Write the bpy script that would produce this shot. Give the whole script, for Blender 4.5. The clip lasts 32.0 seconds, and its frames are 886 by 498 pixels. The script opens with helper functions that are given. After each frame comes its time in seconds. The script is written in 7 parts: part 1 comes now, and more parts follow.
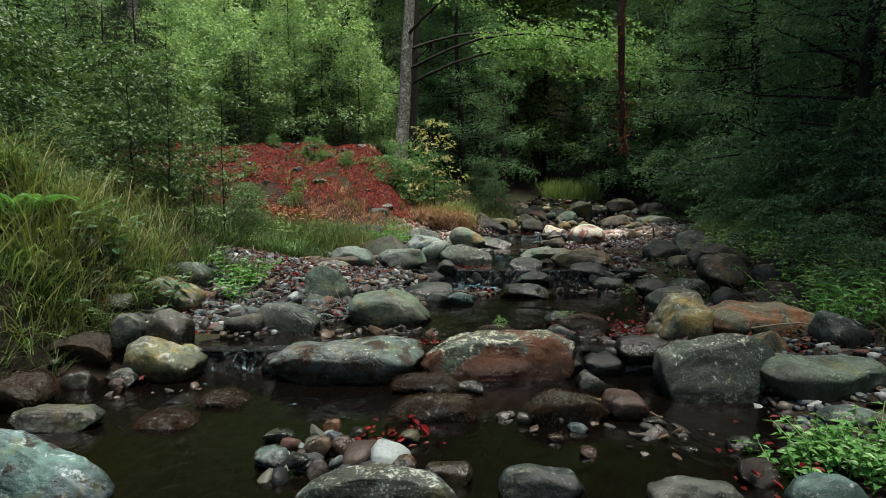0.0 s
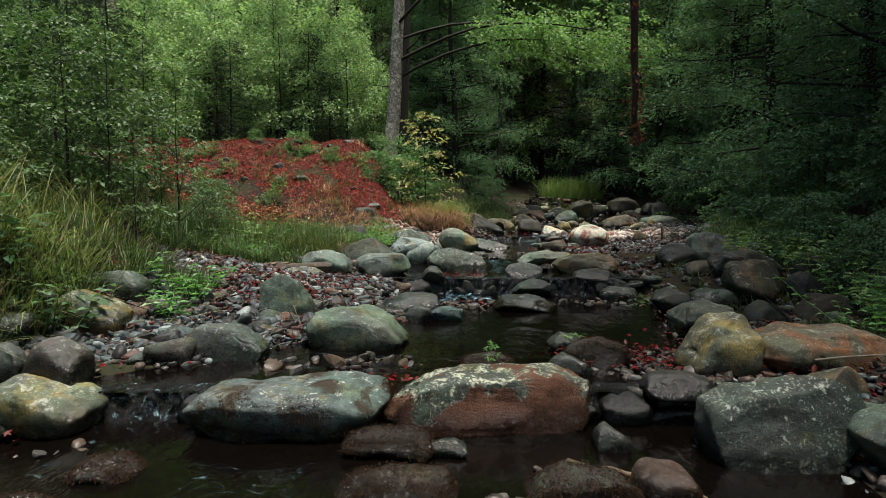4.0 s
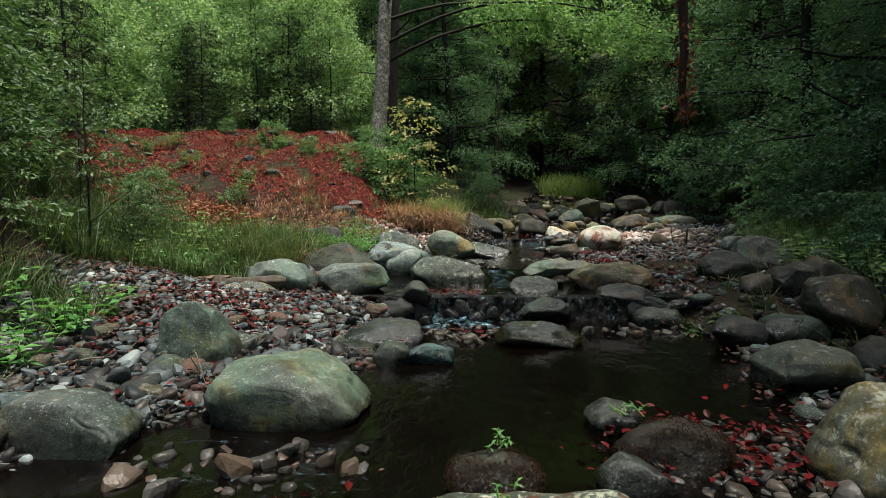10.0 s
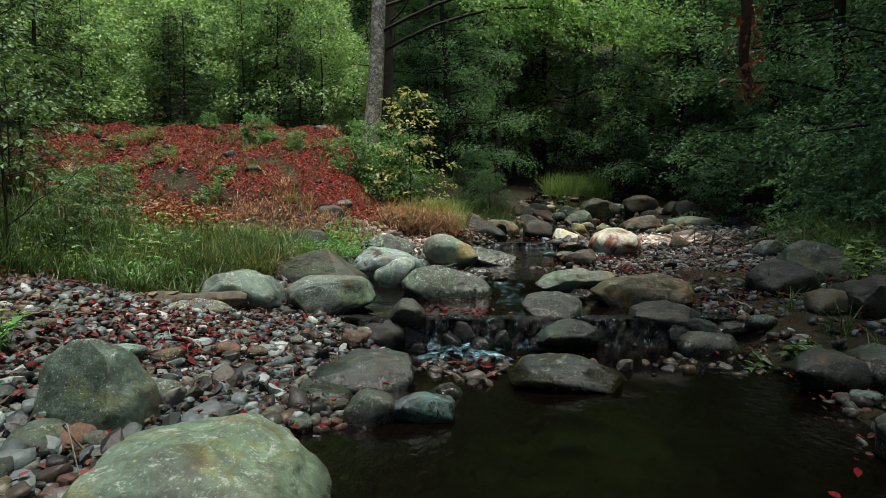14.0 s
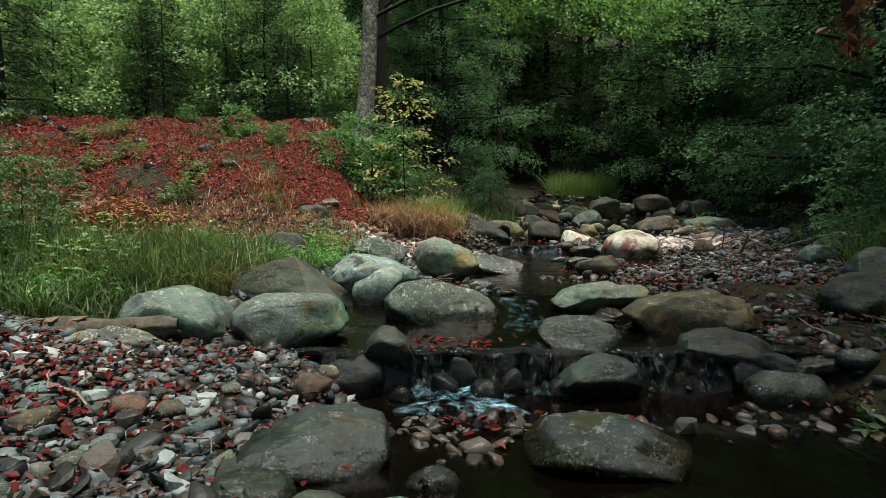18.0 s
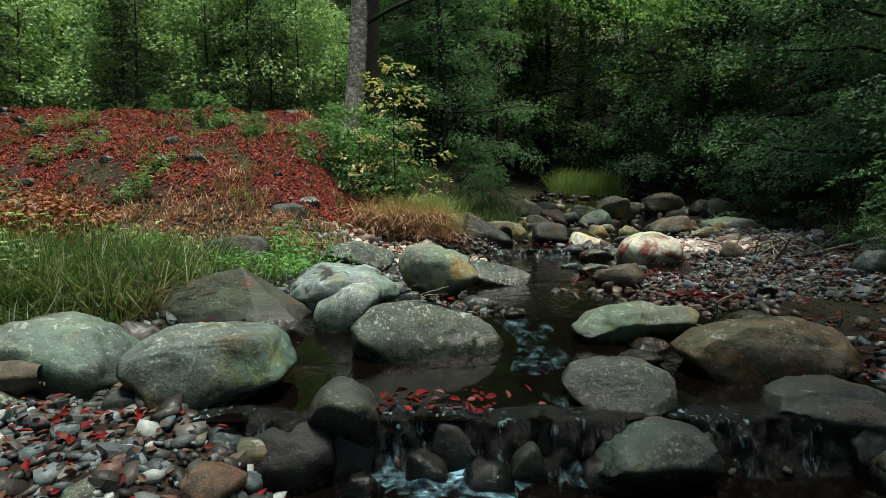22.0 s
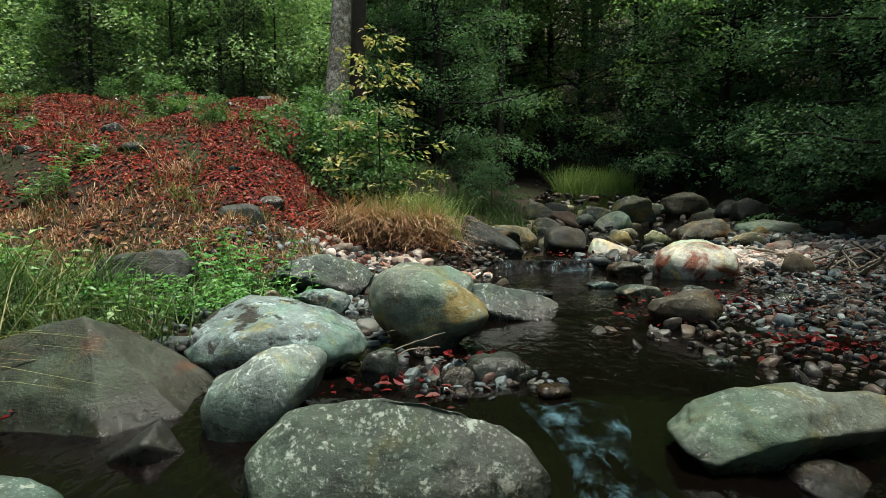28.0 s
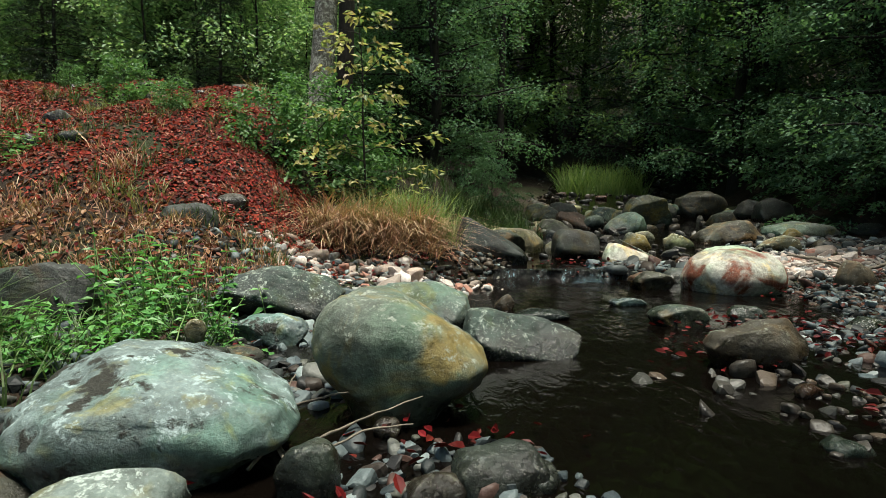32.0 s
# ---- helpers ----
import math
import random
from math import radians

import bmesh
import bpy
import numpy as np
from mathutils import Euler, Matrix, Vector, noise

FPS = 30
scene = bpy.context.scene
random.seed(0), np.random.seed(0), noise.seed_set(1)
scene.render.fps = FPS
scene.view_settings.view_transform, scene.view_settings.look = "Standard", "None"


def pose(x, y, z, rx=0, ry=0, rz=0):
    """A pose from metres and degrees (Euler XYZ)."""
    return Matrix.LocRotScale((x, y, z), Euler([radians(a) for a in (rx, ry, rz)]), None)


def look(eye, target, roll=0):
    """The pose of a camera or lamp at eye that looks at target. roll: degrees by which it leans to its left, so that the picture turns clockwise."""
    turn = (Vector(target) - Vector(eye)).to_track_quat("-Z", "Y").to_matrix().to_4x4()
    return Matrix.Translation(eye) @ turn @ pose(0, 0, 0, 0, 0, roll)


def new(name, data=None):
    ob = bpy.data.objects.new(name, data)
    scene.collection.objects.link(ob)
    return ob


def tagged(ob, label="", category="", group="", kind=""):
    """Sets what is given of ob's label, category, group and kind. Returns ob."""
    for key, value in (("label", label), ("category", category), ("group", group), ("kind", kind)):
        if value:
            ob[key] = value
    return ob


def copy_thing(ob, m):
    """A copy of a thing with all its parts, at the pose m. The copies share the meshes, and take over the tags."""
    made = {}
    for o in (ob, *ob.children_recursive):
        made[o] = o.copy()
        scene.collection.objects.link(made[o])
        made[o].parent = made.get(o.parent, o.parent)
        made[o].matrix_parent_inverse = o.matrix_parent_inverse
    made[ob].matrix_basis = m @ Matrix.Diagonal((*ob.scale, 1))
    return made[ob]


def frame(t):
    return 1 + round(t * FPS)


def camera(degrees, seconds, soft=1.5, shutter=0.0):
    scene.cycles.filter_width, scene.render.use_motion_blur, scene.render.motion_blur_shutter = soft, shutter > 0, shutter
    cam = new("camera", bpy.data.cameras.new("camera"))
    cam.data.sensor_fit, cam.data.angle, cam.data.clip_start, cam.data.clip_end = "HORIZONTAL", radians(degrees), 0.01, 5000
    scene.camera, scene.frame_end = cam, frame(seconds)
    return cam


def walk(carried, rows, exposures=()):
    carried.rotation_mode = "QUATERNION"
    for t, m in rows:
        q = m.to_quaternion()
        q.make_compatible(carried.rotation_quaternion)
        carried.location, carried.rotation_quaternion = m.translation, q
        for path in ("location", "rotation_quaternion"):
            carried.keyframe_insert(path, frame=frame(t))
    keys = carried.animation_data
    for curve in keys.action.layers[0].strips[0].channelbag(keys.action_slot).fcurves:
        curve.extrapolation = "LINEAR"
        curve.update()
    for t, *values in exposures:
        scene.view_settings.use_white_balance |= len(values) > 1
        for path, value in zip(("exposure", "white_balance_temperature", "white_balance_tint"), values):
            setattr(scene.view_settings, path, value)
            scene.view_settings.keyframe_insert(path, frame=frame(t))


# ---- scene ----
cam = camera(79.5, 32.0, soft=0.55)
METRES, EYE, TILT, LEAN, TURN = 6.8, 1.05, -4.0, 0.0, 0.0
ROWS = [
    (0.0, 0.0, 0.0, 0.0, 0.0, 0.0, -0.0),
    (0.5, 0.0011, 0.0143, 0.0006, -0.02, -0.0, 0.0),
    (1.0, 0.0036, 0.0288, 0.0012, -0.06, -0.01, -0.0),
    (1.5, 0.006, 0.0437, 0.0026, -0.09, -0.01, -0.01),
    (2.0, 0.0085, 0.0591, 0.0035, -0.13, 0.0, 0.01),
    (2.5, 0.0117, 0.0743, 0.0038, -0.18, 0.01, -0.0),
    (3.0, 0.0148, 0.0896, 0.0049, -0.22, 0.01, -0.0),
    (3.5, 0.0174, 0.105, 0.006, -0.26, 0.01, -0.01),
    (5.5, 0.0172, 0.169, 0.0108, -0.55, -0.08, -0.04),
    (6.0, 0.0177, 0.1852, 0.0117, -0.58, -0.08, -0.04),
    (6.5, 0.0192, 0.2012, 0.0129, -0.61, -0.1, -0.07),
    (7.0, 0.0209, 0.217, 0.0136, -0.64, -0.1, -0.06),
    (7.5, 0.021, 0.2325, 0.0145, -0.68, -0.1, -0.05),
    (8.0, 0.0211, 0.2483, 0.0157, -0.69, -0.1, -0.04),
    (8.5, 0.0222, 0.264, 0.0167, -0.72, -0.1, -0.04),
    (9.0, 0.0249, 0.2794, 0.0177, -0.74, -0.1, -0.05),
    (9.5, 0.0274, 0.295, 0.0188, -0.78, -0.11, -0.03),
    (10.0, 0.0291, 0.3109, 0.0202, -0.82, -0.11, -0.02),
    (10.5, 0.0307, 0.3264, 0.022, -0.84, -0.09, -0.03),
    (11.0, 0.0311, 0.3415, 0.0229, -0.86, -0.09, -0.03),
    (11.5, 0.0312, 0.3569, 0.0243, -0.88, -0.06, -0.06),
    (12.0, 0.031, 0.3724, 0.026, -0.89, -0.05, -0.06),
    (12.5, 0.03, 0.3879, 0.0277, -0.93, -0.04, -0.06),
    (13.0, 0.0282, 0.4036, 0.0281, -0.97, -0.04, -0.06),
    (13.5, 0.0299, 0.4188, 0.0283, -0.97, -0.04, -0.06),
    (14.0, 0.0316, 0.4342, 0.0292, -0.99, -0.05, -0.06),
    (14.5, 0.0331, 0.4501, 0.0306, -1.01, -0.05, -0.06),
    (16.5, 0.0393, 0.5123, 0.0339, -1.0, -0.06, -0.09),
    (17.0, 0.0401, 0.5284, 0.0352, -1.0, -0.05, -0.08),
    (17.5, 0.0409, 0.5445, 0.0366, -1.0, -0.05, -0.08),
    (18.0, 0.0399, 0.5605, 0.038, -1.02, -0.05, -0.07),
    (18.5, 0.0384, 0.5763, 0.0395, -1.05, -0.02, -0.09),
    (19.0, 0.0388, 0.5916, 0.0403, -1.03, -0.02, -0.09),
    (19.5, 0.0408, 0.6072, 0.0417, -1.03, -0.03, -0.08),
    (20.0, 0.0421, 0.6229, 0.0427, -1.04, -0.02, -0.09),
    (20.5, 0.0433, 0.6387, 0.0435, -1.06, -0.01, -0.08),
    (21.0, 0.0456, 0.6547, 0.0442, -1.06, -0.02, -0.03),
    (21.5, 0.0482, 0.6705, 0.0452, -1.09, -0.03, -0.06),
    (22.0, 0.0508, 0.6862, 0.0456, -1.14, -0.02, -0.05),
    (22.5, 0.0534, 0.7014, 0.0467, -1.18, -0.02, -0.03),
    (23.0, 0.055, 0.7167, 0.0475, -1.23, 0.01, -0.05),
    (23.5, 0.0549, 0.7319, 0.0485, -1.27, 0.01, -0.07),
    (24.0, 0.055, 0.7474, 0.0501, -1.32, 0.01, -0.07),
    (24.5, 0.0543, 0.7633, 0.0514, -1.34, 0.02, -0.09),
    (25.0, 0.053, 0.7791, 0.0528, -1.38, 0.02, -0.09),
    (25.5, 0.0521, 0.7947, 0.0547, -1.42, 0.02, -0.08),
    (27.5, 0.055, 0.8578, 0.0611, -1.47, 0.05, -0.07),
    (28.0, 0.0576, 0.8736, 0.0622, -1.48, 0.04, -0.05),
    (28.5, 0.0599, 0.8882, 0.0634, -1.48, 0.05, -0.02),
    (29.0, 0.0618, 0.9032, 0.0647, -1.5, 0.05, -0.03),
    (29.5, 0.0641, 0.9181, 0.0659, -1.51, 0.05, -0.02),
    (30.0, 0.0667, 0.9325, 0.0672, -1.51, 0.05, -0.03),
    (30.5, 0.0687, 0.9471, 0.0682, -1.51, 0.06, -0.04),
    (31.0, 0.0696, 0.9616, 0.0694, -1.5, 0.05, -0.06),
    (31.5, 0.0702, 0.9767, 0.0707, -1.49, 0.05, -0.09),
    (32.0, 0.0708, 0.9916, 0.0713, -1.49, 0.06, -0.11),
]
walk(cam, [(t, pose(0, 0, EYE, TILT, LEAN, TURN) @ pose(METRES * x, METRES * y, METRES * z, 90 + pitch, roll, yaw)) for t, x, y, z, yaw, pitch, roll in ROWS],
     exposures=[(0.0, 0.98, 6480, 12), (12.0, 0.97, 6480, 9), (20.0, 0.95, 6440, 4), (32.0, 1.03, 6430, 3)])

# ---- world, sun ----
world = bpy.data.worlds.new("sky")
scene.world = world
world.use_nodes = True
wn = world.node_tree
sky = wn.nodes.new("ShaderNodeTexSky")
sky.sky_type, sky.sun_disc = "NISHITA", False
sky.sun_elevation, sky.sun_rotation = radians(82), radians(127)
sky.air_density, sky.dust_density = 1.0, 2.0
wn.links.new(sky.outputs[0], wn.nodes["Background"].inputs[0])
wn.nodes["Background"].inputs[1].default_value = 0.078
sun = new("sun", bpy.data.lights.new("sun", "SUN"))
sun.data.energy, sun.data.angle, sun.data.color = 5.0, radians(16), (1.0, 0.93, 0.82)
sun.matrix_world = look((1.6, -1.2, 16.0), (0, 0, 0))

# ---- materials ----


def mat_new(name):
    m = bpy.data.materials.new(name)
    m.use_nodes = True
    m.node_tree.nodes.clear()
    return m, m.node_tree.nodes, m.node_tree.links


def rgb(c):
    return (c[0], c[1], c[2], 1.0)


def tex_noise(N, L, vec, scale, detail=4.0, rough=0.6, dist=0.0):
    n = N.new("ShaderNodeTexNoise")
    n.inputs["Scale"].default_value, n.inputs["Detail"].default_value = scale, detail
    n.inputs["Roughness"].default_value, n.inputs["Distortion"].default_value = rough, dist
    L.new(vec, n.inputs["Vector"])
    return n.outputs["Fac"]


def ramp(N, L, fac, a, b):
    r = N.new("ShaderNodeMapRange")
    r.inputs["From Min"].default_value, r.inputs["From Max"].default_value = a, b
    L.new(fac, r.inputs["Value"])
    return r.outputs["Result"]


def mathn(N, L, op, a, b):
    m = N.new("ShaderNodeMath")
    m.operation = op
    for i, v in enumerate((a, b)):
        if isinstance(v, (int, float)):
            m.inputs[i].default_value = v
        else:
            L.new(v, m.inputs[i])
    return m.outputs[0]


def mixc(N, L, fac, a, b, mode="MIX"):
    m = N.new("ShaderNodeMix")
    m.data_type, m.blend_type = "RGBA", mode
    for s, v in ((0, fac), (6, a), (7, b)):
        if isinstance(v, (int, float)):
            m.inputs[s].default_value = v
        elif isinstance(v, tuple):
            m.inputs[s].default_value = rgb(v)
        else:
            L.new(v, m.inputs[s])
    return m.outputs[2]


def bump(N, L, height, strength, dist, normal=None):
    b = N.new("ShaderNodeBump")
    b.inputs["Strength"].default_value, b.inputs["Distance"].default_value = strength, dist
    L.new(height, b.inputs["Height"])
    if normal is not None:
        L.new(normal, b.inputs["Normal"])
    return b.outputs[0]


def finish(N, L, color, rough, normal=None, spec=0.4, **more):
    p, o = N.new("ShaderNodeBsdfPrincipled"), N.new("ShaderNodeOutputMaterial")
    for key, v in (("Base Color", color), ("Roughness", rough), ("Specular IOR Level", spec)):
        if isinstance(v, tuple):
            p.inputs[key].default_value = rgb(v)
        elif isinstance(v, (int, float)):
            p.inputs[key].default_value = v
        else:
            L.new(v, p.inputs[key])
    if normal is not None:
        L.new(normal, p.inputs["Normal"])
    L.new(p.outputs[0], o.inputs[0])
    return p, o


def coords(N, L, random_offset=True):
    """Object coordinates, shifted for every object so that no two stones have the same pattern."""
    tc = N.new("ShaderNodeTexCoord")
    if not random_offset:
        return tc.outputs["Object"], tc.outputs["Object"]
    info = N.new("ShaderNodeObjectInfo")
    add = N.new("ShaderNodeVectorMath")
    add.operation = "ADD"
    m = mathn(N, L, "MULTIPLY", info.outputs["Random"], 37.0)
    L.new(tc.outputs["Object"], add.inputs[0])
    L.new(m, add.inputs[1])
    return add.outputs[0], tc.outputs["Object"]


def rock(name, base, second, lichen=None, lich_at=0.6, moss=None, moss_at=0.6, stain=None, stain_at=0.58, speck=0.45, big=3.0, moss_low=0.0, pale=1.0, damp=1.0, crusty=0.6):
    """Stone: two tones, grain, pits, stains, lichen crust, moss, and a waterline foot darkened as wet and as shaded."""
    base, second = tuple(k * 0.74 for k in base), tuple(k * 0.74 for k in second)
    m, N, L = mat_new(name)
    v, raw = coords(N, L)
    c = mixc(N, L, ramp(N, L, tex_noise(N, L, v, big, 5, 0.6, 0.6), 0.38, 0.62), base, tuple(k * 0.75 for k in second))
    info = N.new("ShaderNodeObjectInfo")
    c = mixc(N, L, 1.0, c, mixc(N, L, info.outputs["Random"], (0.62, 0.74, 0.80), (1.32, 1.22, 1.12)), "MULTIPLY")
    algae = mixc(N, L, 1.0, c, (0.82, 1.08, 0.92), "MULTIPLY")
    c = mixc(N, L, ramp(N, L, tex_noise(N, L, v, big * 0.6, 3, 0.5, 0.3), 0.45, 0.6), c, algae)
    warm = mixc(N, L, 1.0, c, (1.5, 1.15, 0.6), "MULTIPLY")
    c = mixc(N, L, ramp(N, L, tex_noise(N, L, v, big * 1.7, 4, 0.6, 0.4), 0.55, 0.68), c, warm)
    if stain:
        c = mixc(N, L, ramp(N, L, tex_noise(N, L, v, big * 0.8 + 1.1, 4, 0.55, 1.0), stain_at, stain_at + 0.12), c, stain)
    fine = tex_noise(N, L, v, 85, 5, 0.75)
    mid = tex_noise(N, L, v, 22, 6, 0.7)
    c = mixc(N, L, speck, c, mixc(N, L, ramp(N, L, fine, 0.3, 0.72), (0.12, 0.12, 0.12), (1, 1, 1)), "MULTIPLY")
    c = mixc(N, L, 0.72, c, mixc(N, L, ramp(N, L, mid, 0.3, 0.62), (0.25, 0.24, 0.22), (1.15, 1.15, 1.12)), "MULTIPLY")
    fleck = tex_noise(N, L, v, 95, 4, 0.8, 0.3)
    c = mixc(N, L, mathn(N, L, "MULTIPLY", ramp(N, L, fleck, 0.60, 0.66), 0.45 * pale), c, (0.46, 0.50, 0.47))
    cell = N.new("ShaderNodeTexVoronoi")
    cell.inputs["Scale"].default_value = 62
    warp = N.new("ShaderNodeVectorMath")
    warp.operation = "ADD"
    L.new(v, warp.inputs[0])
    L.new(mathn(N, L, "MULTIPLY", fine, 0.02), warp.inputs[1])
    L.new(warp.outputs[0], cell.inputs["Vector"])
    spot = mathn(N, L, "MULTIPLY", ramp(N, L, cell.outputs["Distance"], 0.36, 0.26), ramp(N, L, tex_noise(N, L, v, 5, 6, 0.7), 0.50, 0.60))
    c = mixc(N, L, mathn(N, L, "MULTIPLY", spot, 0.42 * pale), c, (0.32, 0.37, 0.31))
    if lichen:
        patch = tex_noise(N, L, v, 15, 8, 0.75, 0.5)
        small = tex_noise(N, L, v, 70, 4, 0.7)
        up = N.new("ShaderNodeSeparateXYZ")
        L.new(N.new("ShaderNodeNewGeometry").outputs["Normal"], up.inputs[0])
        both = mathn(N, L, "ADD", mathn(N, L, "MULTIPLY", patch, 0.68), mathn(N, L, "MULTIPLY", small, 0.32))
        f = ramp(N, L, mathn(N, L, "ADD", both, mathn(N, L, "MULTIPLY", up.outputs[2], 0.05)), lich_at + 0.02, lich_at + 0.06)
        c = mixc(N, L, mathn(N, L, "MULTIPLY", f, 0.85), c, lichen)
    sep = N.new("ShaderNodeSeparateXYZ")
    L.new(raw, sep.inputs[0])
    crust = ramp(N, L, tex_noise(N, L, v, big * 1.3 + 0.7, 8, 0.72, 0.6), 0.53, 0.60)
    c = mixc(N, L, mathn(N, L, "MULTIPLY", crust, crusty), c, mixc(N, L, 1.0, c, (0.42, 0.36, 0.28), "MULTIPLY"))
    hgt = mathn(N, L, "ADD", mathn(N, L, "ADD", mathn(N, L, "MULTIPLY", fine, 0.35), mathn(N, L, "MULTIPLY", mid, 0.7)), mathn(N, L, "MULTIPLY", tex_noise(N, L, v, 7, 7, 0.6, 0.3), 1.3))
    rough = 0.8
    if moss:
        f = mathn(N, L, "SUBTRACT", tex_noise(N, L, v, big + 1.5, 6, 0.65, 0.12), mathn(N, L, "MULTIPLY", sep.outputs[2], moss_low))
        f = ramp(N, L, f, moss_at, moss_at + 0.05)
        tone = mixc(N, L, fine, tuple(k * 0.4 for k in moss), tuple(k * 1.35 for k in moss))
        c = mixc(N, L, f, c, tone)
        hgt = mathn(N, L, "ADD", hgt, mathn(N, L, "MULTIPLY", f, mathn(N, L, "MULTIPLY", fine, 0.9)))
    # wet band at the waterline, raised and blackened to carry flank shade too
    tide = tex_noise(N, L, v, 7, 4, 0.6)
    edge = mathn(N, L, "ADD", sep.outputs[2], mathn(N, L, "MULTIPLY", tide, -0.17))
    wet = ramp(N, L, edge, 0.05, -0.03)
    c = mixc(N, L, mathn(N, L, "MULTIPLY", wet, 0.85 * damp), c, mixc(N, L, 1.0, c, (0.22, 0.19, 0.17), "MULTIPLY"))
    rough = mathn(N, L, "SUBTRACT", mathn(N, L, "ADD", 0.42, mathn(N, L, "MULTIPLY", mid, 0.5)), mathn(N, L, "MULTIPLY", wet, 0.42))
    finish(N, L, c, rough, bump(N, L, hgt, 0.5, 0.024), 0.4)
    return m


GREY, GREY2 = (0.108, 0.136, 0.128), (0.06, 0.075, 0.075)
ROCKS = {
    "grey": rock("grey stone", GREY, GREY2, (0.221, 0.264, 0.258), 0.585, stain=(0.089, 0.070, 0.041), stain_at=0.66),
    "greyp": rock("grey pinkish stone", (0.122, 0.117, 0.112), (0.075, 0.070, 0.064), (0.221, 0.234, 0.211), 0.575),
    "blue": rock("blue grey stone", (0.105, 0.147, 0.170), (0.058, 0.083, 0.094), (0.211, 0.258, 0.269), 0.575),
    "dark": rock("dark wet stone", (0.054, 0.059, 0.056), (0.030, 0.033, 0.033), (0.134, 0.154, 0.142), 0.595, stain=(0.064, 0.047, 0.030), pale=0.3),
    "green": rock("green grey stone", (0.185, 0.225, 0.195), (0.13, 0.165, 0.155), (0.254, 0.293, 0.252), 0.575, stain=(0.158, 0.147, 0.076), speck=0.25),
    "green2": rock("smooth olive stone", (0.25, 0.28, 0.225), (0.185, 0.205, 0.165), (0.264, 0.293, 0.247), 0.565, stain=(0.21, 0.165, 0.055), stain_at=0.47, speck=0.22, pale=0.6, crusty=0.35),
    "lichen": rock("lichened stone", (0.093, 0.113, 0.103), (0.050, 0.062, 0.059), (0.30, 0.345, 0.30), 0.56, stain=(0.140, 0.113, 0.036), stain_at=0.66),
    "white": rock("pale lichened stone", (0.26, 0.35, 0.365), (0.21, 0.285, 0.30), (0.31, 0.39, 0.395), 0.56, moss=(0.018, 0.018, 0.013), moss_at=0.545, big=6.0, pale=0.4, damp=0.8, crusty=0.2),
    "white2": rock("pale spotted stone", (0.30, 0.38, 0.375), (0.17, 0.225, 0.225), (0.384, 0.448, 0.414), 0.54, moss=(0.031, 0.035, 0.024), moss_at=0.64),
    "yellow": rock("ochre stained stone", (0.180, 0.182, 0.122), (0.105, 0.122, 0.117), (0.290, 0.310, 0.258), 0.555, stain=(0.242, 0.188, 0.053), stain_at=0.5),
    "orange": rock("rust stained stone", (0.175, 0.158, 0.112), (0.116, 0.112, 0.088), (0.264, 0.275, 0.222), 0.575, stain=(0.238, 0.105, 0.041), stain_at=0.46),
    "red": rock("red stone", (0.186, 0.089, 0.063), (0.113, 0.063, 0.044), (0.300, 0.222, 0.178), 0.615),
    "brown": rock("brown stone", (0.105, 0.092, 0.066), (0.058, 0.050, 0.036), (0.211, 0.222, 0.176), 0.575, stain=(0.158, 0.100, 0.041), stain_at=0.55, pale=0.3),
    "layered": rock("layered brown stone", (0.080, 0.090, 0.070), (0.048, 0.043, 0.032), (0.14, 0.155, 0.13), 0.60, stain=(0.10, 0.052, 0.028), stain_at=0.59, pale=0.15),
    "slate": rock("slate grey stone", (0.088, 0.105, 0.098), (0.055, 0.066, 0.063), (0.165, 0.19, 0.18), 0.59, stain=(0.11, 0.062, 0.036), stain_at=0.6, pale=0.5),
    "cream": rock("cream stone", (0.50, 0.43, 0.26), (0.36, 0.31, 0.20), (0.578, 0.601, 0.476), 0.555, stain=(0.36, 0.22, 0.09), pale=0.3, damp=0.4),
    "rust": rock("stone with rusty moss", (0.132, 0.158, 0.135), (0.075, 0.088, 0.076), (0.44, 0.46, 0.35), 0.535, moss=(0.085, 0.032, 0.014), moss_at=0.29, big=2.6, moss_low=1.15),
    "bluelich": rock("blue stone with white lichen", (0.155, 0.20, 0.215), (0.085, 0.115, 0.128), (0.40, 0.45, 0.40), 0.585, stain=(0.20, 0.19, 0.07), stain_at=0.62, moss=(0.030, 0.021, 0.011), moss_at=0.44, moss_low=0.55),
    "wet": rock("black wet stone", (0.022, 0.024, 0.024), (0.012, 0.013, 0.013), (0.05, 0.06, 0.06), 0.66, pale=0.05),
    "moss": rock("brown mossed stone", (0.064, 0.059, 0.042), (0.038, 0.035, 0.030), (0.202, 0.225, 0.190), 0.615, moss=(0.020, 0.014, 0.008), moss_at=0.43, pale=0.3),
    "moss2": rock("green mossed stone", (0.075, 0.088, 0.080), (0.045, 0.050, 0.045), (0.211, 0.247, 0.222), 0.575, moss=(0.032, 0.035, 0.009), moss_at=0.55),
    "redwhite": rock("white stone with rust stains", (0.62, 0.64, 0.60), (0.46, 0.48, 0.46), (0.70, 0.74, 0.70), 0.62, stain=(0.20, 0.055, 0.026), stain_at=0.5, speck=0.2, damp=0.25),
}


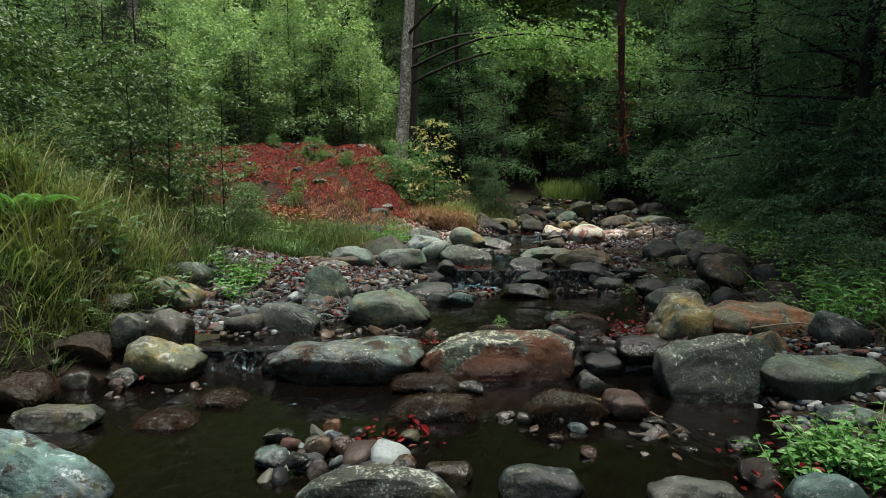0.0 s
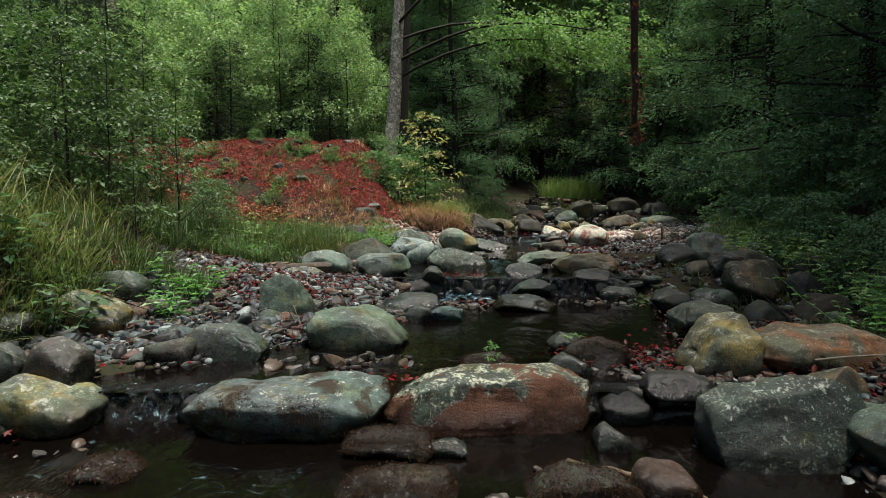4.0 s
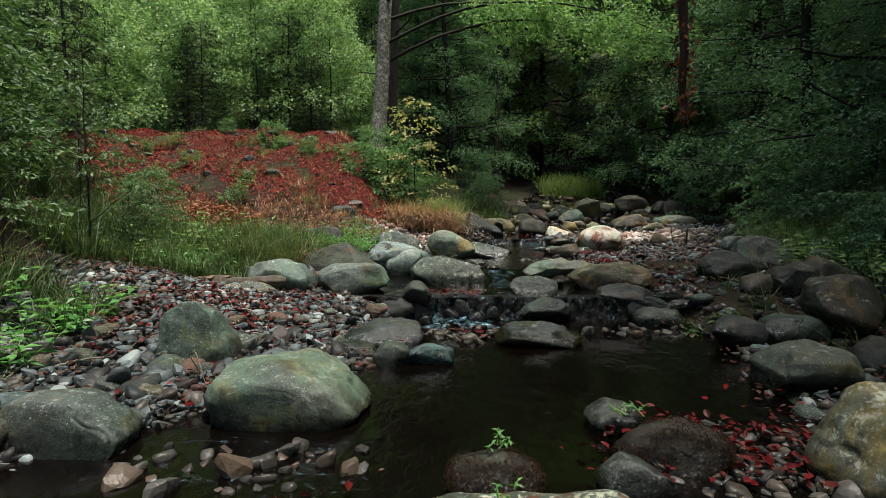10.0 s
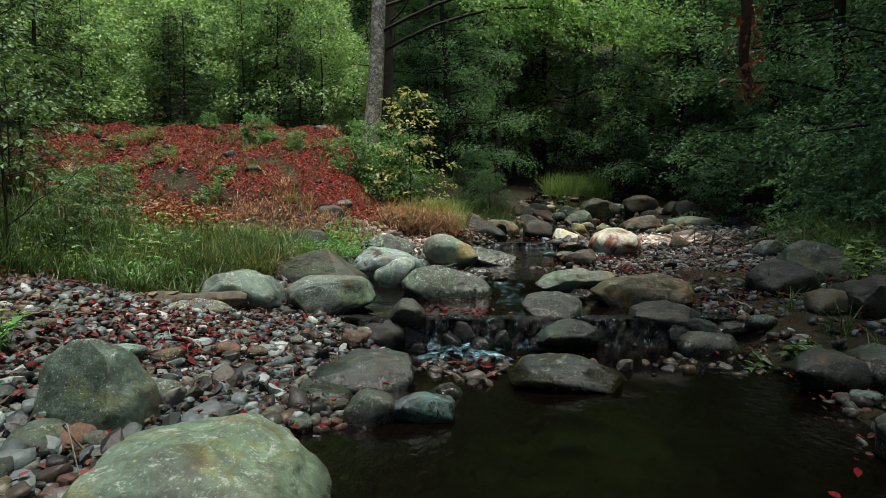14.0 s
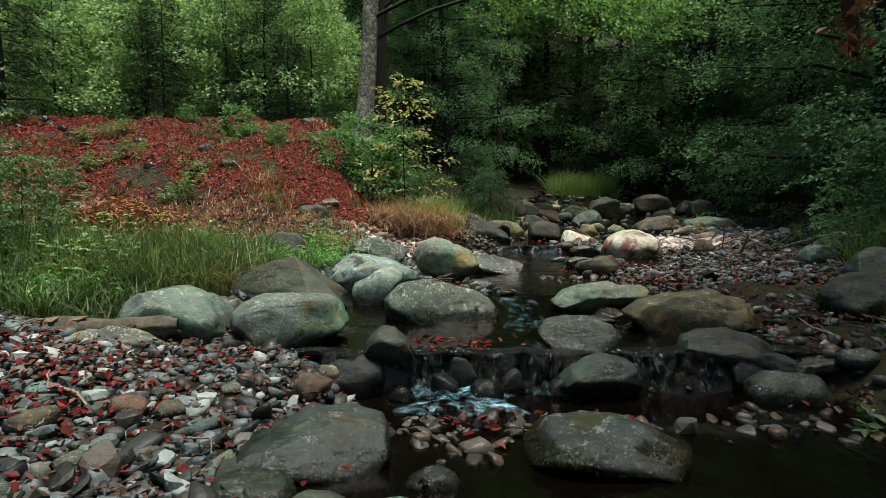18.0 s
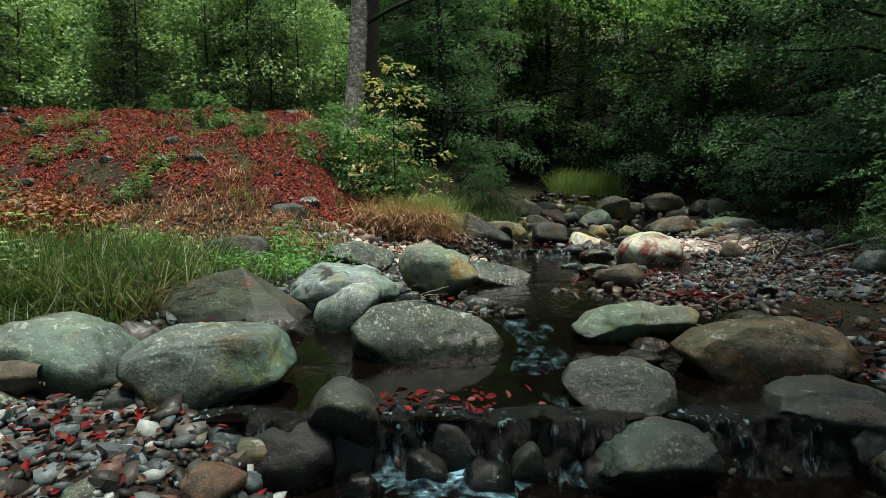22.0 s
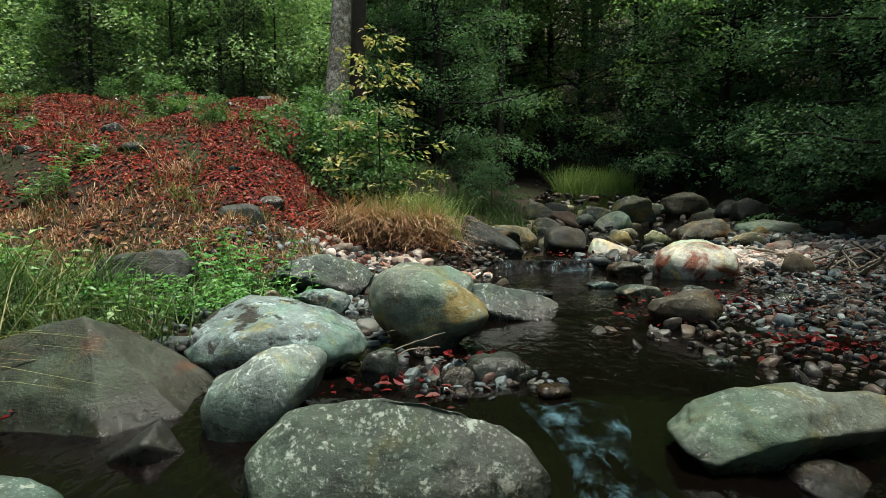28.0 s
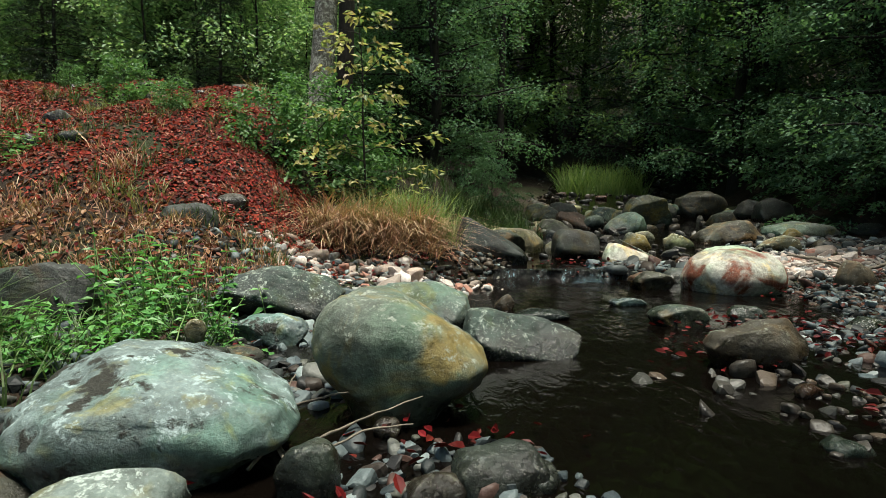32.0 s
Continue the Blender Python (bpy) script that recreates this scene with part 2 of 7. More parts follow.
def island_mat(name, cols, rough=0.7, trans=0.0, spec=0.3, bumpy=0.0, mode="LINEAR"):
    """A colour for each loose piece, picked from cols; trans: the share of light that shines through."""
    m, N, L = mat_new(name)
    geo = N.new("ShaderNodeNewGeometry")
    cr = N.new("ShaderNodeValToRGB")
    cr.color_ramp.interpolation = mode
    el = cr.color_ramp.elements
    while len(el) < len(cols):
        el.new(0.5)
    for i, c in enumerate(cols):
        el[i].position, el[i].color = (i / max(1, len(cols) - 1) if mode == "LINEAR" else i / len(cols)), rgb(c)
    L.new(geo.outputs["Random Per Island"], cr.inputs[0])
    tc = N.new("ShaderNodeTexCoord")
    fine = tex_noise(N, L, tc.outputs["Object"], 60, 3)
    c = mixc(N, L, 0.5, cr.outputs[0], mixc(N, L, ramp(N, L, fine, 0.3, 0.7), (0.45, 0.45, 0.45), (1.25, 1.25, 1.25)), "MULTIPLY")
    p, o = finish(N, L, c, rough, bump(N, L, fine, bumpy, 0.01) if bumpy else None, spec)
    if trans:
        t, mx = N.new("ShaderNodeBsdfTranslucent"), N.new("ShaderNodeMixShader")
        L.new(mixc(N, L, 1.0, c, (1.05, 1.15, 0.6), "MULTIPLY"), t.inputs[0])
        mx.inputs[0].default_value = trans
        L.new(p.outputs[0], mx.inputs[1])
        L.new(t.outputs[0], mx.inputs[2])
        L.new(mx.outputs[0], o.inputs[0])
    return m


PEBBLE = island_mat("pebbles", [(0.009, 0.011, 0.012), (0.034, 0.027, 0.022), (0.028, 0.037, 0.04), (0.071, 0.09, 0.093), (0.016, 0.021, 0.022), (0.065, 0.068, 0.055), (0.039, 0.052, 0.058), (0.103, 0.129, 0.133), (0.024, 0.029, 0.029), (0.013, 0.013, 0.012), (0.046, 0.056, 0.058), (0.21, 0.25, 0.25), (0.063, 0.035, 0.028), (0.085, 0.107, 0.114), (0.019, 0.019, 0.019), (0.103, 0.107, 0.096)], 0.55, bumpy=0.4, mode="CONSTANT")
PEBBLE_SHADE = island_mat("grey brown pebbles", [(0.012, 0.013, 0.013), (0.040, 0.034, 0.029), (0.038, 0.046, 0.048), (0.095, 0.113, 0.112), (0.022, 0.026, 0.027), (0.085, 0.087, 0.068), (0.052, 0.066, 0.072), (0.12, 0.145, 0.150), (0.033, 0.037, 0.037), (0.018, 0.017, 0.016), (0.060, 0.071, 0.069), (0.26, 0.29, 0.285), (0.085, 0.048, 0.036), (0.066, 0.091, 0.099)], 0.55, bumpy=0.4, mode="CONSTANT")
PEBBLE_PALE = island_mat("pale pebbles", [(0.24, 0.20, 0.17), (0.46, 0.40, 0.36), (0.30, 0.15, 0.11), (0.55, 0.50, 0.46), (0.22, 0.22, 0.21), (0.09, 0.07, 0.06), (0.38, 0.30, 0.25)], 0.6, bumpy=0.3, mode="CONSTANT")
PEBBLE_DARK = island_mat("wet bed pebbles", [(0.018, 0.018, 0.018), (0.042, 0.036, 0.030), (0.066, 0.066, 0.060), (0.030, 0.030, 0.027), (0.084, 0.060, 0.042), (0.096, 0.096, 0.090)], 0.4, bumpy=0.4)
RED_LEAF = island_mat("fallen red leaves", [(0.05, 0.010, 0.009), (0.18, 0.016, 0.012), (0.08, 0.020, 0.014), (0.28, 0.024, 0.015), (0.03, 0.013, 0.010), (0.22, 0.075, 0.05), (0.13, 0.014, 0.012), (0.34, 0.045, 0.026), (0.02, 0.010, 0.008), (0.11, 0.020, 0.014), (0.30, 0.12, 0.085)], 0.7, 0.15, 0.2, mode="CONSTANT")
WET_LEAF = island_mat("wet scarlet leaves", [(0.07, 0.004, 0.005), (0.15, 0.006, 0.008), (0.03, 0.006, 0.005), (0.10, 0.006, 0.006), (0.09, 0.014, 0.008)], 0.5, 0.1, 0.2)
# greens raised to stand in for daylight on the left hillside
LEAF_LIT = island_mat("lit light green leaves", [(0.055, 0.12, 0.06), (0.28, 0.44, 0.22), (0.15, 0.28, 0.13), (0.50, 0.64, 0.36), (0.095, 0.20, 0.09)], 0.5, 0.42)
# sunlight put into the leaf colour, as the crown itself is shaded
LEAF_BRIGHT = island_mat("sunlit beech leaves", [(0.062, 0.14, 0.058), (0.175, 0.315, 0.135), (0.10, 0.20, 0.08), (0.33, 0.48, 0.25)], 0.5, 0.42)
LEAF_MID = island_mat("beech leaves", [(0.10, 0.185, 0.075), (0.22, 0.35, 0.13), (0.32, 0.46, 0.18), (0.16, 0.27, 0.105)], 0.5, 0.36)
LEAF_BLUE = island_mat("blue green leaves", [(0.055, 0.120, 0.062), (0.105, 0.205, 0.115), (0.18, 0.29, 0.18), (0.072, 0.145, 0.076)], 0.6, 0.36, 0.15)
# deeper greens that hold the shade of the near banks in their colour
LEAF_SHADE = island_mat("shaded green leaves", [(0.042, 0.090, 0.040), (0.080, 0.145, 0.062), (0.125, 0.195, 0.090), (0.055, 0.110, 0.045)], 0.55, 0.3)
LEAF_DARK = island_mat("dark spruce needles", [(0.012, 0.027, 0.015), (0.025, 0.045, 0.025), (0.035, 0.06, 0.03)], 0.55, 0.1)
LEAF_YELLOW = island_mat("yellowing leaves", [(0.34, 0.32, 0.15), (0.52, 0.46, 0.24), (0.20, 0.29, 0.12), (0.42, 0.31, 0.17)], 0.5, 0.35)
LEAF_HERB = island_mat("fresh herb leaves", [(0.06, 0.18, 0.05), (0.12, 0.30, 0.085), (0.18, 0.38, 0.12)], 0.4, 0.38)
LEAF_RUST = island_mat("rust brown leaves", [(0.14, 0.04, 0.02), (0.24, 0.08, 0.04), (0.2, 0.1, 0.05)], 0.6, 0.2)
GRASS = island_mat("green grass", [(0.024, 0.054, 0.016), (0.054, 0.100, 0.031), (0.085, 0.130, 0.044), (0.036, 0.074, 0.020)], 0.5, 0.3)
FLOOR_LEAF = island_mat("brown forest litter", [(0.05, 0.022, 0.014), (0.10, 0.045, 0.025), (0.03, 0.018, 0.012), (0.13, 0.05, 0.028), (0.07, 0.03, 0.02), (0.12, 0.02, 0.015)], 0.7, 0.1)
LEAF_UNDER = island_mat("older red leaves", [(0.13, 0.020, 0.014), (0.07, 0.018, 0.012), (0.18, 0.03, 0.018), (0.10, 0.035, 0.02)], 0.8, 0.1, 0.08, mode="CONSTANT")
LEAF_TAN = island_mat("tan withered leaves", [(0.20, 0.075, 0.035), (0.14, 0.045, 0.022), (0.26, 0.14, 0.07), (0.09, 0.03, 0.016)], 0.6, 0.2, mode="CONSTANT")
GRASS_DRY = island_mat("dry straw grass", [(0.27, 0.11, 0.075), (0.50, 0.30, 0.19), (0.12, 0.05, 0.032), (0.58, 0.45, 0.29), (0.33, 0.15, 0.10), (0.20, 0.18, 0.08)], 0.6, 0.2)
MOSS_FUZZ = island_mat("brown moss", [(0.03, 0.014, 0.008), (0.06, 0.026, 0.013), (0.04, 0.028, 0.010), (0.018, 0.012, 0.007)], 0.9, 0.1)
MOSS_GREEN = island_mat("green moss", [(0.03, 0.035, 0.010), (0.06, 0.06, 0.016), (0.04, 0.03, 0.012)], 0.9, 0.1)
GRASS_LIGHT = island_mat("light green grass", [(0.09, 0.17, 0.05), (0.18, 0.27, 0.095), (0.26, 0.33, 0.13), (0.11, 0.20, 0.06)], 0.5, 0.4)
LEAF_BUSH = island_mat("bramble leaves", [(0.042, 0.105, 0.040), (0.10, 0.205, 0.08), (0.165, 0.29, 0.115), (0.07, 0.155, 0.058)], 0.5, 0.36)
GRASS_PALE = island_mat("pale seeding grass", [(0.14, 0.17, 0.06), (0.24, 0.23, 0.10), (0.10, 0.14, 0.045)], 0.55, 0.3)


def bark(name, dark, pale, lichen_at=0.6):
    m, N, L = mat_new(name)
    v, raw = coords(N, L)
    mp = N.new("ShaderNodeMapping")
    mp.inputs["Scale"].default_value = (1, 1, 0.3)
    L.new(v, mp.inputs[0])
    n1 = tex_noise(N, L, mp.outputs[0], 22, 6, 0.7)
    c = mixc(N, L, ramp(N, L, n1, 0.35, 0.65), tuple(k * 0.5 for k in dark), dark)
    c = mixc(N, L, ramp(N, L, tex_noise(N, L, v, 16, 9, 0.78, 0.8), lichen_at - 0.02, lichen_at + 0.12), c, pale)
    finish(N, L, c, 0.85, bump(N, L, n1, 0.7, 0.02), 0.2)
    return m


BARK = bark("beech bark", (0.15, 0.14, 0.115), (0.50, 0.50, 0.44), 0.50)
BARK_DARK = bark("dark bark", (0.03, 0.027, 0.022), (0.07, 0.07, 0.06), 0.62)
BARK_RED = bark("red brown bark", (0.06, 0.030, 0.021), (0.10, 0.068, 0.05), 0.58)
TWIG = bark("grey driftwood", (0.22, 0.19, 0.15), (0.34, 0.3, 0.25), 0.55)
LOGWOOD = bark("rotten brown wood", (0.16, 0.115, 0.08), (0.36, 0.20, 0.10), 0.58)


def soil_material():
    m, N, L = mat_new("forest soil")
    v = N.new("ShaderNodeTexCoord").outputs["Object"]
    big, mid, fine = tex_noise(N, L, v, 0.9, 5), tex_noise(N, L, v, 7, 6, 0.7), tex_noise(N, L, v, 50, 5, 0.75)
    c = mixc(N, L, ramp(N, L, mid, 0.35, 0.65), (0.013, 0.010, 0.008), (0.036, 0.025, 0.017))
    c = mixc(N, L, ramp(N, L, big, 0.5, 0.62), c, (0.03, 0.034, 0.016))
    c = mixc(N, L, 0.7, c, mixc(N, L, ramp(N, L, fine, 0.3, 0.7), (0.35, 0.35, 0.35), (1.3, 1.3, 1.3)), "MULTIPLY")
    h = mathn(N, L, "ADD", mid, mathn(N, L, "MULTIPLY", fine, 0.5))
    finish(N, L, c, 0.9, bump(N, L, h, 0.8, 0.05), 0.15)
    return m


SOIL = soil_material()


def water_material():
    m, N, L = mat_new("dark stream water")
    v = N.new("ShaderNodeTexCoord").outputs["Object"]
    mp = N.new("ShaderNodeMapping")
    mp.inputs["Scale"].default_value = (1.0, 0.55, 1)
    L.new(v, mp.inputs[0])
    big = tex_noise(N, L, mp.outputs[0], 3.0, 2, 0.5)
    small = tex_noise(N, L, mp.outputs[0], 16, 3, 0.55, 0.6)
    where = ramp(N, L, tex_noise(N, L, v, 1.3, 2), 0.36, 0.58)
    h = mathn(N, L, "ADD", mathn(N, L, "MULTIPLY", big, 0.5), mathn(N, L, "MULTIPLY", mathn(N, L, "MULTIPLY", small, where), 0.42))
    p, o = finish(N, L, (0.0022, 0.0016, 0.0012), 0.09, bump(N, L, h, 0.7, 0.035), 0.5)
    p.inputs["IOR"].default_value = 1.33
    p.inputs["Alpha"].default_value = 0.965
    return m


WATER = water_material()


def foam_material(name, lo, hi, sx=0.35, sy=1.5, cover=0.8):
    m, N, L = mat_new(name)
    v = N.new("ShaderNodeTexCoord").outputs["Object"]
    mp = N.new("ShaderNodeMapping")
    mp.inputs["Scale"].default_value = (sx, sy, 0.7)
    L.new(v, mp.inputs[0])
    n = tex_noise(N, L, mp.outputs[0], 44, 5, 0.7, 0.1)
    f = mathn(N, L, "MULTIPLY", ramp(N, L, n, lo, hi), ramp(N, L, tex_noise(N, L, v, 7, 3, 0.6), 0.40, 0.60))
    p, o = finish(N, L, mixc(N, L, f, (0.02, 0.03, 0.035), (0.36, 0.74, 0.92)), 0.3, bump(N, L, n, 0.5, 0.02), 0.4)
    L.new(mathn(N, L, "MULTIPLY", f, cover), p.inputs["Alpha"])
    return m


def fall_material():
    """Dark water that runs down over rock, with sparkle and thin white threads."""
    m, N, L = mat_new("falling water")
    v = N.new("ShaderNodeTexCoord").outputs["Object"]
    mp = N.new("ShaderNodeMapping")
    mp.inputs["Scale"].default_value = (1.0, 0.6, 0.22)
    L.new(v, mp.inputs[0])
    n = tex_noise(N, L, mp.outputs[0], 42, 6, 0.7, 0.4)
    big = tex_noise(N, L, mp.outputs[0], 7, 3, 0.6)
    f = mathn(N, L, "MULTIPLY", ramp(N, L, n, 0.56, 0.68), ramp(N, L, big, 0.48, 0.62))
    rock_tone = mixc(N, L, ramp(N, L, tex_noise(N, L, v, 14, 5, 0.7), 0.35, 0.65), (0.004, 0.004, 0.004), (0.018, 0.019, 0.018))
    finish(N, L, mixc(N, L, f, rock_tone, (0.42, 0.66, 0.76)), 0.22, bump(N, L, n, 1.0, 0.05), 0.4)
    return m


FALL = fall_material()
FOAM = foam_material("broken water", 0.40, 0.82, 0.45, 0.35, 0.4)
FROTH = foam_material("white froth", 0.36, 0.66, 0.28, 0.8)
# pale flecks that paint the sky's glints onto dark water
GLINT = foam_material("painted sky glints", 0.56, 0.80)

# ---- building helpers ----


def mesh_np(name, V, F, mat, smooth=True):
    """A mesh from arrays of corners and of triangles or quads."""
    me = bpy.data.meshes.new(name)
    V, F = np.asarray(V, dtype=np.float32), np.asarray(F, dtype=np.int32)
    k = F.shape[1]
    me.vertices.add(len(V))
    me.vertices.foreach_set("co", V.ravel())
    me.loops.add(F.size)
    me.loops.foreach_set("vertex_index", F.ravel())
    me.polygons.add(len(F))
    me.polygons.foreach_set("loop_start", np.arange(0, F.size, k, dtype=np.int32))
    me.polygons.foreach_set("use_smooth", smooth if np.ndim(smooth) else np.full(len(F), smooth))
    me.materials.append(mat)
    me.update(calc_edges=True)
    return me


def part(name, me, parent, label="", kind=""):
    ob = new(name, me)
    ob.parent = parent
    return tagged(ob, label, kind=kind)


def thing(name, x, y, z, label, category, group=""):
    ob = new(name)
    ob.empty_display_size = 0.1
    ob.matrix_basis = pose(x, y, z)
    return tagged(ob, label, category, group)


def unit(a):
    return a / np.maximum(np.linalg.norm(a, axis=-1, keepdims=True), 1e-9)


def tube(points, radii, sides=8):
    """Corners and quads of a tapered round bar along points."""
    P, R = np.asarray(points, float), np.asarray(radii, float)
    T = unit(np.gradient(P, axis=0))
    ref = np.where(np.abs(T[:, 2:3]) > 0.9, np.array([[1.0, 0, 0]]), np.array([[0, 0, 1.0]]))
    A = unit(np.cross(T, ref))
    B = np.cross(T, A)
    ang = np.arange(sides) * 2 * math.pi / sides
    V = P[:, None] + R[:, None, None] * (np.cos(ang)[None, :, None] * A[:, None] + np.sin(ang)[None, :, None] * B[:, None])
    n = len(P)
    i, j = np.meshgrid(np.arange(n - 1), np.arange(sides), indexing="ij")
    j2 = (j + 1) % sides
    F = np.stack([i * sides + j, i * sides + j2, (i + 1) * sides + j2, (i + 1) * sides + j], -1).reshape(-1, 4)
    return V.reshape(-1, 3), F


def join(pieces):
    Vs, Fs, o = [], [], 0
    for V, F in pieces:
        Vs.append(V)
        Fs.append(F + o)
        o += len(V)
    return np.concatenate(Vs), np.concatenate(Fs)


def bent(rng, a, b, n, wob):
    t = np.linspace(0, 1, n)[:, None]
    k = np.cumsum(rng.normal(0, wob, (n, 3)), axis=0)
    k -= k[0] + t * 0.0
    return np.asarray(a)[None] * (1 - t) + np.asarray(b)[None] * t + k * np.sin(t * math.pi * 0.9)


def leaf_faces(P, A, N, size, ratio=0.55):
    """Folded pointed leaves: two triangles each."""
    A = unit(A)
    S = unit(np.cross(N, A))
    N = np.cross(A, S)
    size = size[:, None]
    mid = P + A * size * 0.45
    V = np.stack([P, mid + S * size * ratio * 0.5 + N * size * 0.1, P + A * size - N * size * 0.08, mid - S * size * ratio * 0.5 + N * size * 0.1], 1)
    n = len(P)
    b = np.arange(n)[:, None] * 4
    F = np.concatenate([b + np.array([[0, 1, 2]]), b + np.array([[0, 2, 3]])], 0)
    return V.reshape(-1, 3), F


def curled_leaves(P, A, N, size, ratio=0.6):
    """Curled oval leaves with a midrib fold: eight triangles each."""
    A = unit(A)
    S = unit(np.cross(N, A))
    N = np.cross(A, S)
    n = len(P)
    curl = (np.arange(n) * 0.618 % 1.0)[:, None] * 0.5 - 0.1
    z = size[:, None]
    rows = [P]
    for t, w in ((0.3, 0.9), (0.68, 0.8)):
        c = P + A * z * t + N * z * curl * (t - 0.5) ** 2 * 2
        for k in (-1, 0, 1):
            rows.append(c + S * z * ratio * 0.5 * w * k + N * z * abs(k) * (0.10 + curl * 0.3))
    rows.append(P + A * z + N * z * curl * 0.5)
    V = np.stack(rows, 1).reshape(-1, 3)
    o = np.arange(n)[:, None] * 8
    F = np.concatenate([o + np.array([f]) for f in ((0, 2, 1), (0, 3, 2), (1, 2, 5), (1, 5, 4), (2, 3, 6), (2, 6, 5), (4, 5, 7), (5, 6, 7))], 0)
    return V, F


def leaf_mesh(name, P, A, N, size, mat, ratio=0.55):
    V, F = leaf_faces(P, A, N, size, ratio)
    return mesh_np(name, V, F, mat, False)


def sprays(rng, O, D, length, per, leaf, tilt=0.45, droop=0.25):
    """Leaves on flat layered twigs that start at O and run along D."""
    n = len(O)
    D = D.copy()
    D[:, 2] *= 0.45
    D = unit(D)
    S = unit(np.cross(D, np.array([[0, 0, 1.0]])))
    idx = np.repeat(np.arange(n), per)
    m = len(idx)
    u = rng.random(m) ** 0.75
    side = rng.choice([-1.0, 1.0], m)
    Ln = length[idx]
    v = side * (0.08 + (1.05 - u) * 0.6 * rng.random(m)) * Ln
    P = O[idx] + D[idx] * (u * Ln)[:, None] + S[idx] * v[:, None]
    P[:, 2] += rng.normal(0, 0.035 + max(0.0, tilt - 0.5), m) * Ln - droop * Ln * (u ** 2 + (v / Ln) ** 2 * 0.6)
    A = D[idx] * 0.7 + S[idx] * side[:, None] * 0.7 + rng.normal(0, 0.45, (m, 3))
    A[:, 2] -= 0.25
    N = np.array([[0, 0, 1.0]]) + rng.normal(0, tilt, (m, 3))
    return P, A, N, leaf * rng.uniform(0.65, 1.25, m)


def smooth(t):
    t = np.clip(t, 0, 1)
    return t * t * (3 - 2 * t)


# ---- lie of the land ----
LEVEL = ((-9, -0.02), (3.42, 0), (3.46, 0.13), (6.39, 0.15), (6.43, 0.33), (7.0, 0.35), (7.75, 0.42), (11.7, 0.44), (11.74, 0.52), (13, 0.62), (16, 0.95), (20, 1.5), (30, 2.8), (60, 6))
EDGE_L = ((-9, -2.7), (2, -2.8), (3.2, -2.4), (4, -1.5), (4.6, -0.9), (5.2, -0.35), (6.2, -0.3), (6.9, -1.15), (7.6, -1.15), (8.0, -0.6), (8.4, -0.4), (9.0, -0.55), (9.5, -0.75), (10.3, -0.7), (11, 0.2), (11.8, 0.9), (13, 1.7), (16, 2.2), (20, 3.3), (30, 6), (60, 14))
EDGE_R = ((-9, 1.5), (1.6, 1.4), (2, 1.5), (2.4, 1.8), (3, 1.9), (3.6, 1.7), (4.6, 2.0), (5.6, 2.3), (6.3, 2.4), (7.2, 2.3), (8, 2.5), (9, 2.9), (10, 3.2), (11, 3.55), (11.8, 3.6), (13, 4.6), (16, 5.6), (20, 6.5), (30, 10), (60, 18))
FOOT_L = ((-9, 0.3), (3, 0.35), (4.5, 1.2), (6, 2.2), (7, 1.9), (7.6, 1.8), (8, 2.3), (8.4, 2.8), (9.5, 3.2), (12, 3.0), (14, 1.0), (30, 0.8))
SLOPE = ((9.0, 0.45), (9.8, 0.52), (10.35, 0.86), (10.8, 1.05), (11.4, 1.45), (12, 1.82), (13.5, 2.45), (14.8, 2.85), (17, 3.0), (30, 4.2), (60, 8))
FOOT_R = ((-9, 0.9), (3, 1.0), (4, 1.25), (5, 1.8), (6, 2.1), (7.5, 2.1), (9, 2.3), (11, 2.4), (13, 1.6), (20, 0.6), (30, 0.6))


def along(table, y):
    return np.interp(y, [a for a, b in table], [b for a, b in table])


BANK = ((-9, -0.02), (2.75, 0), (3.4, 0.135), (5.6, 0.15), (6.4, 0.33), (7.0, 0.36), (7.6, 0.42), (11.0, 0.44), (11.7, 0.52), (13, 0.62), (16, 0.95), (20, 1.5), (30, 2.8), (60, 6))


def level(y):
    return along(LEVEL, y)


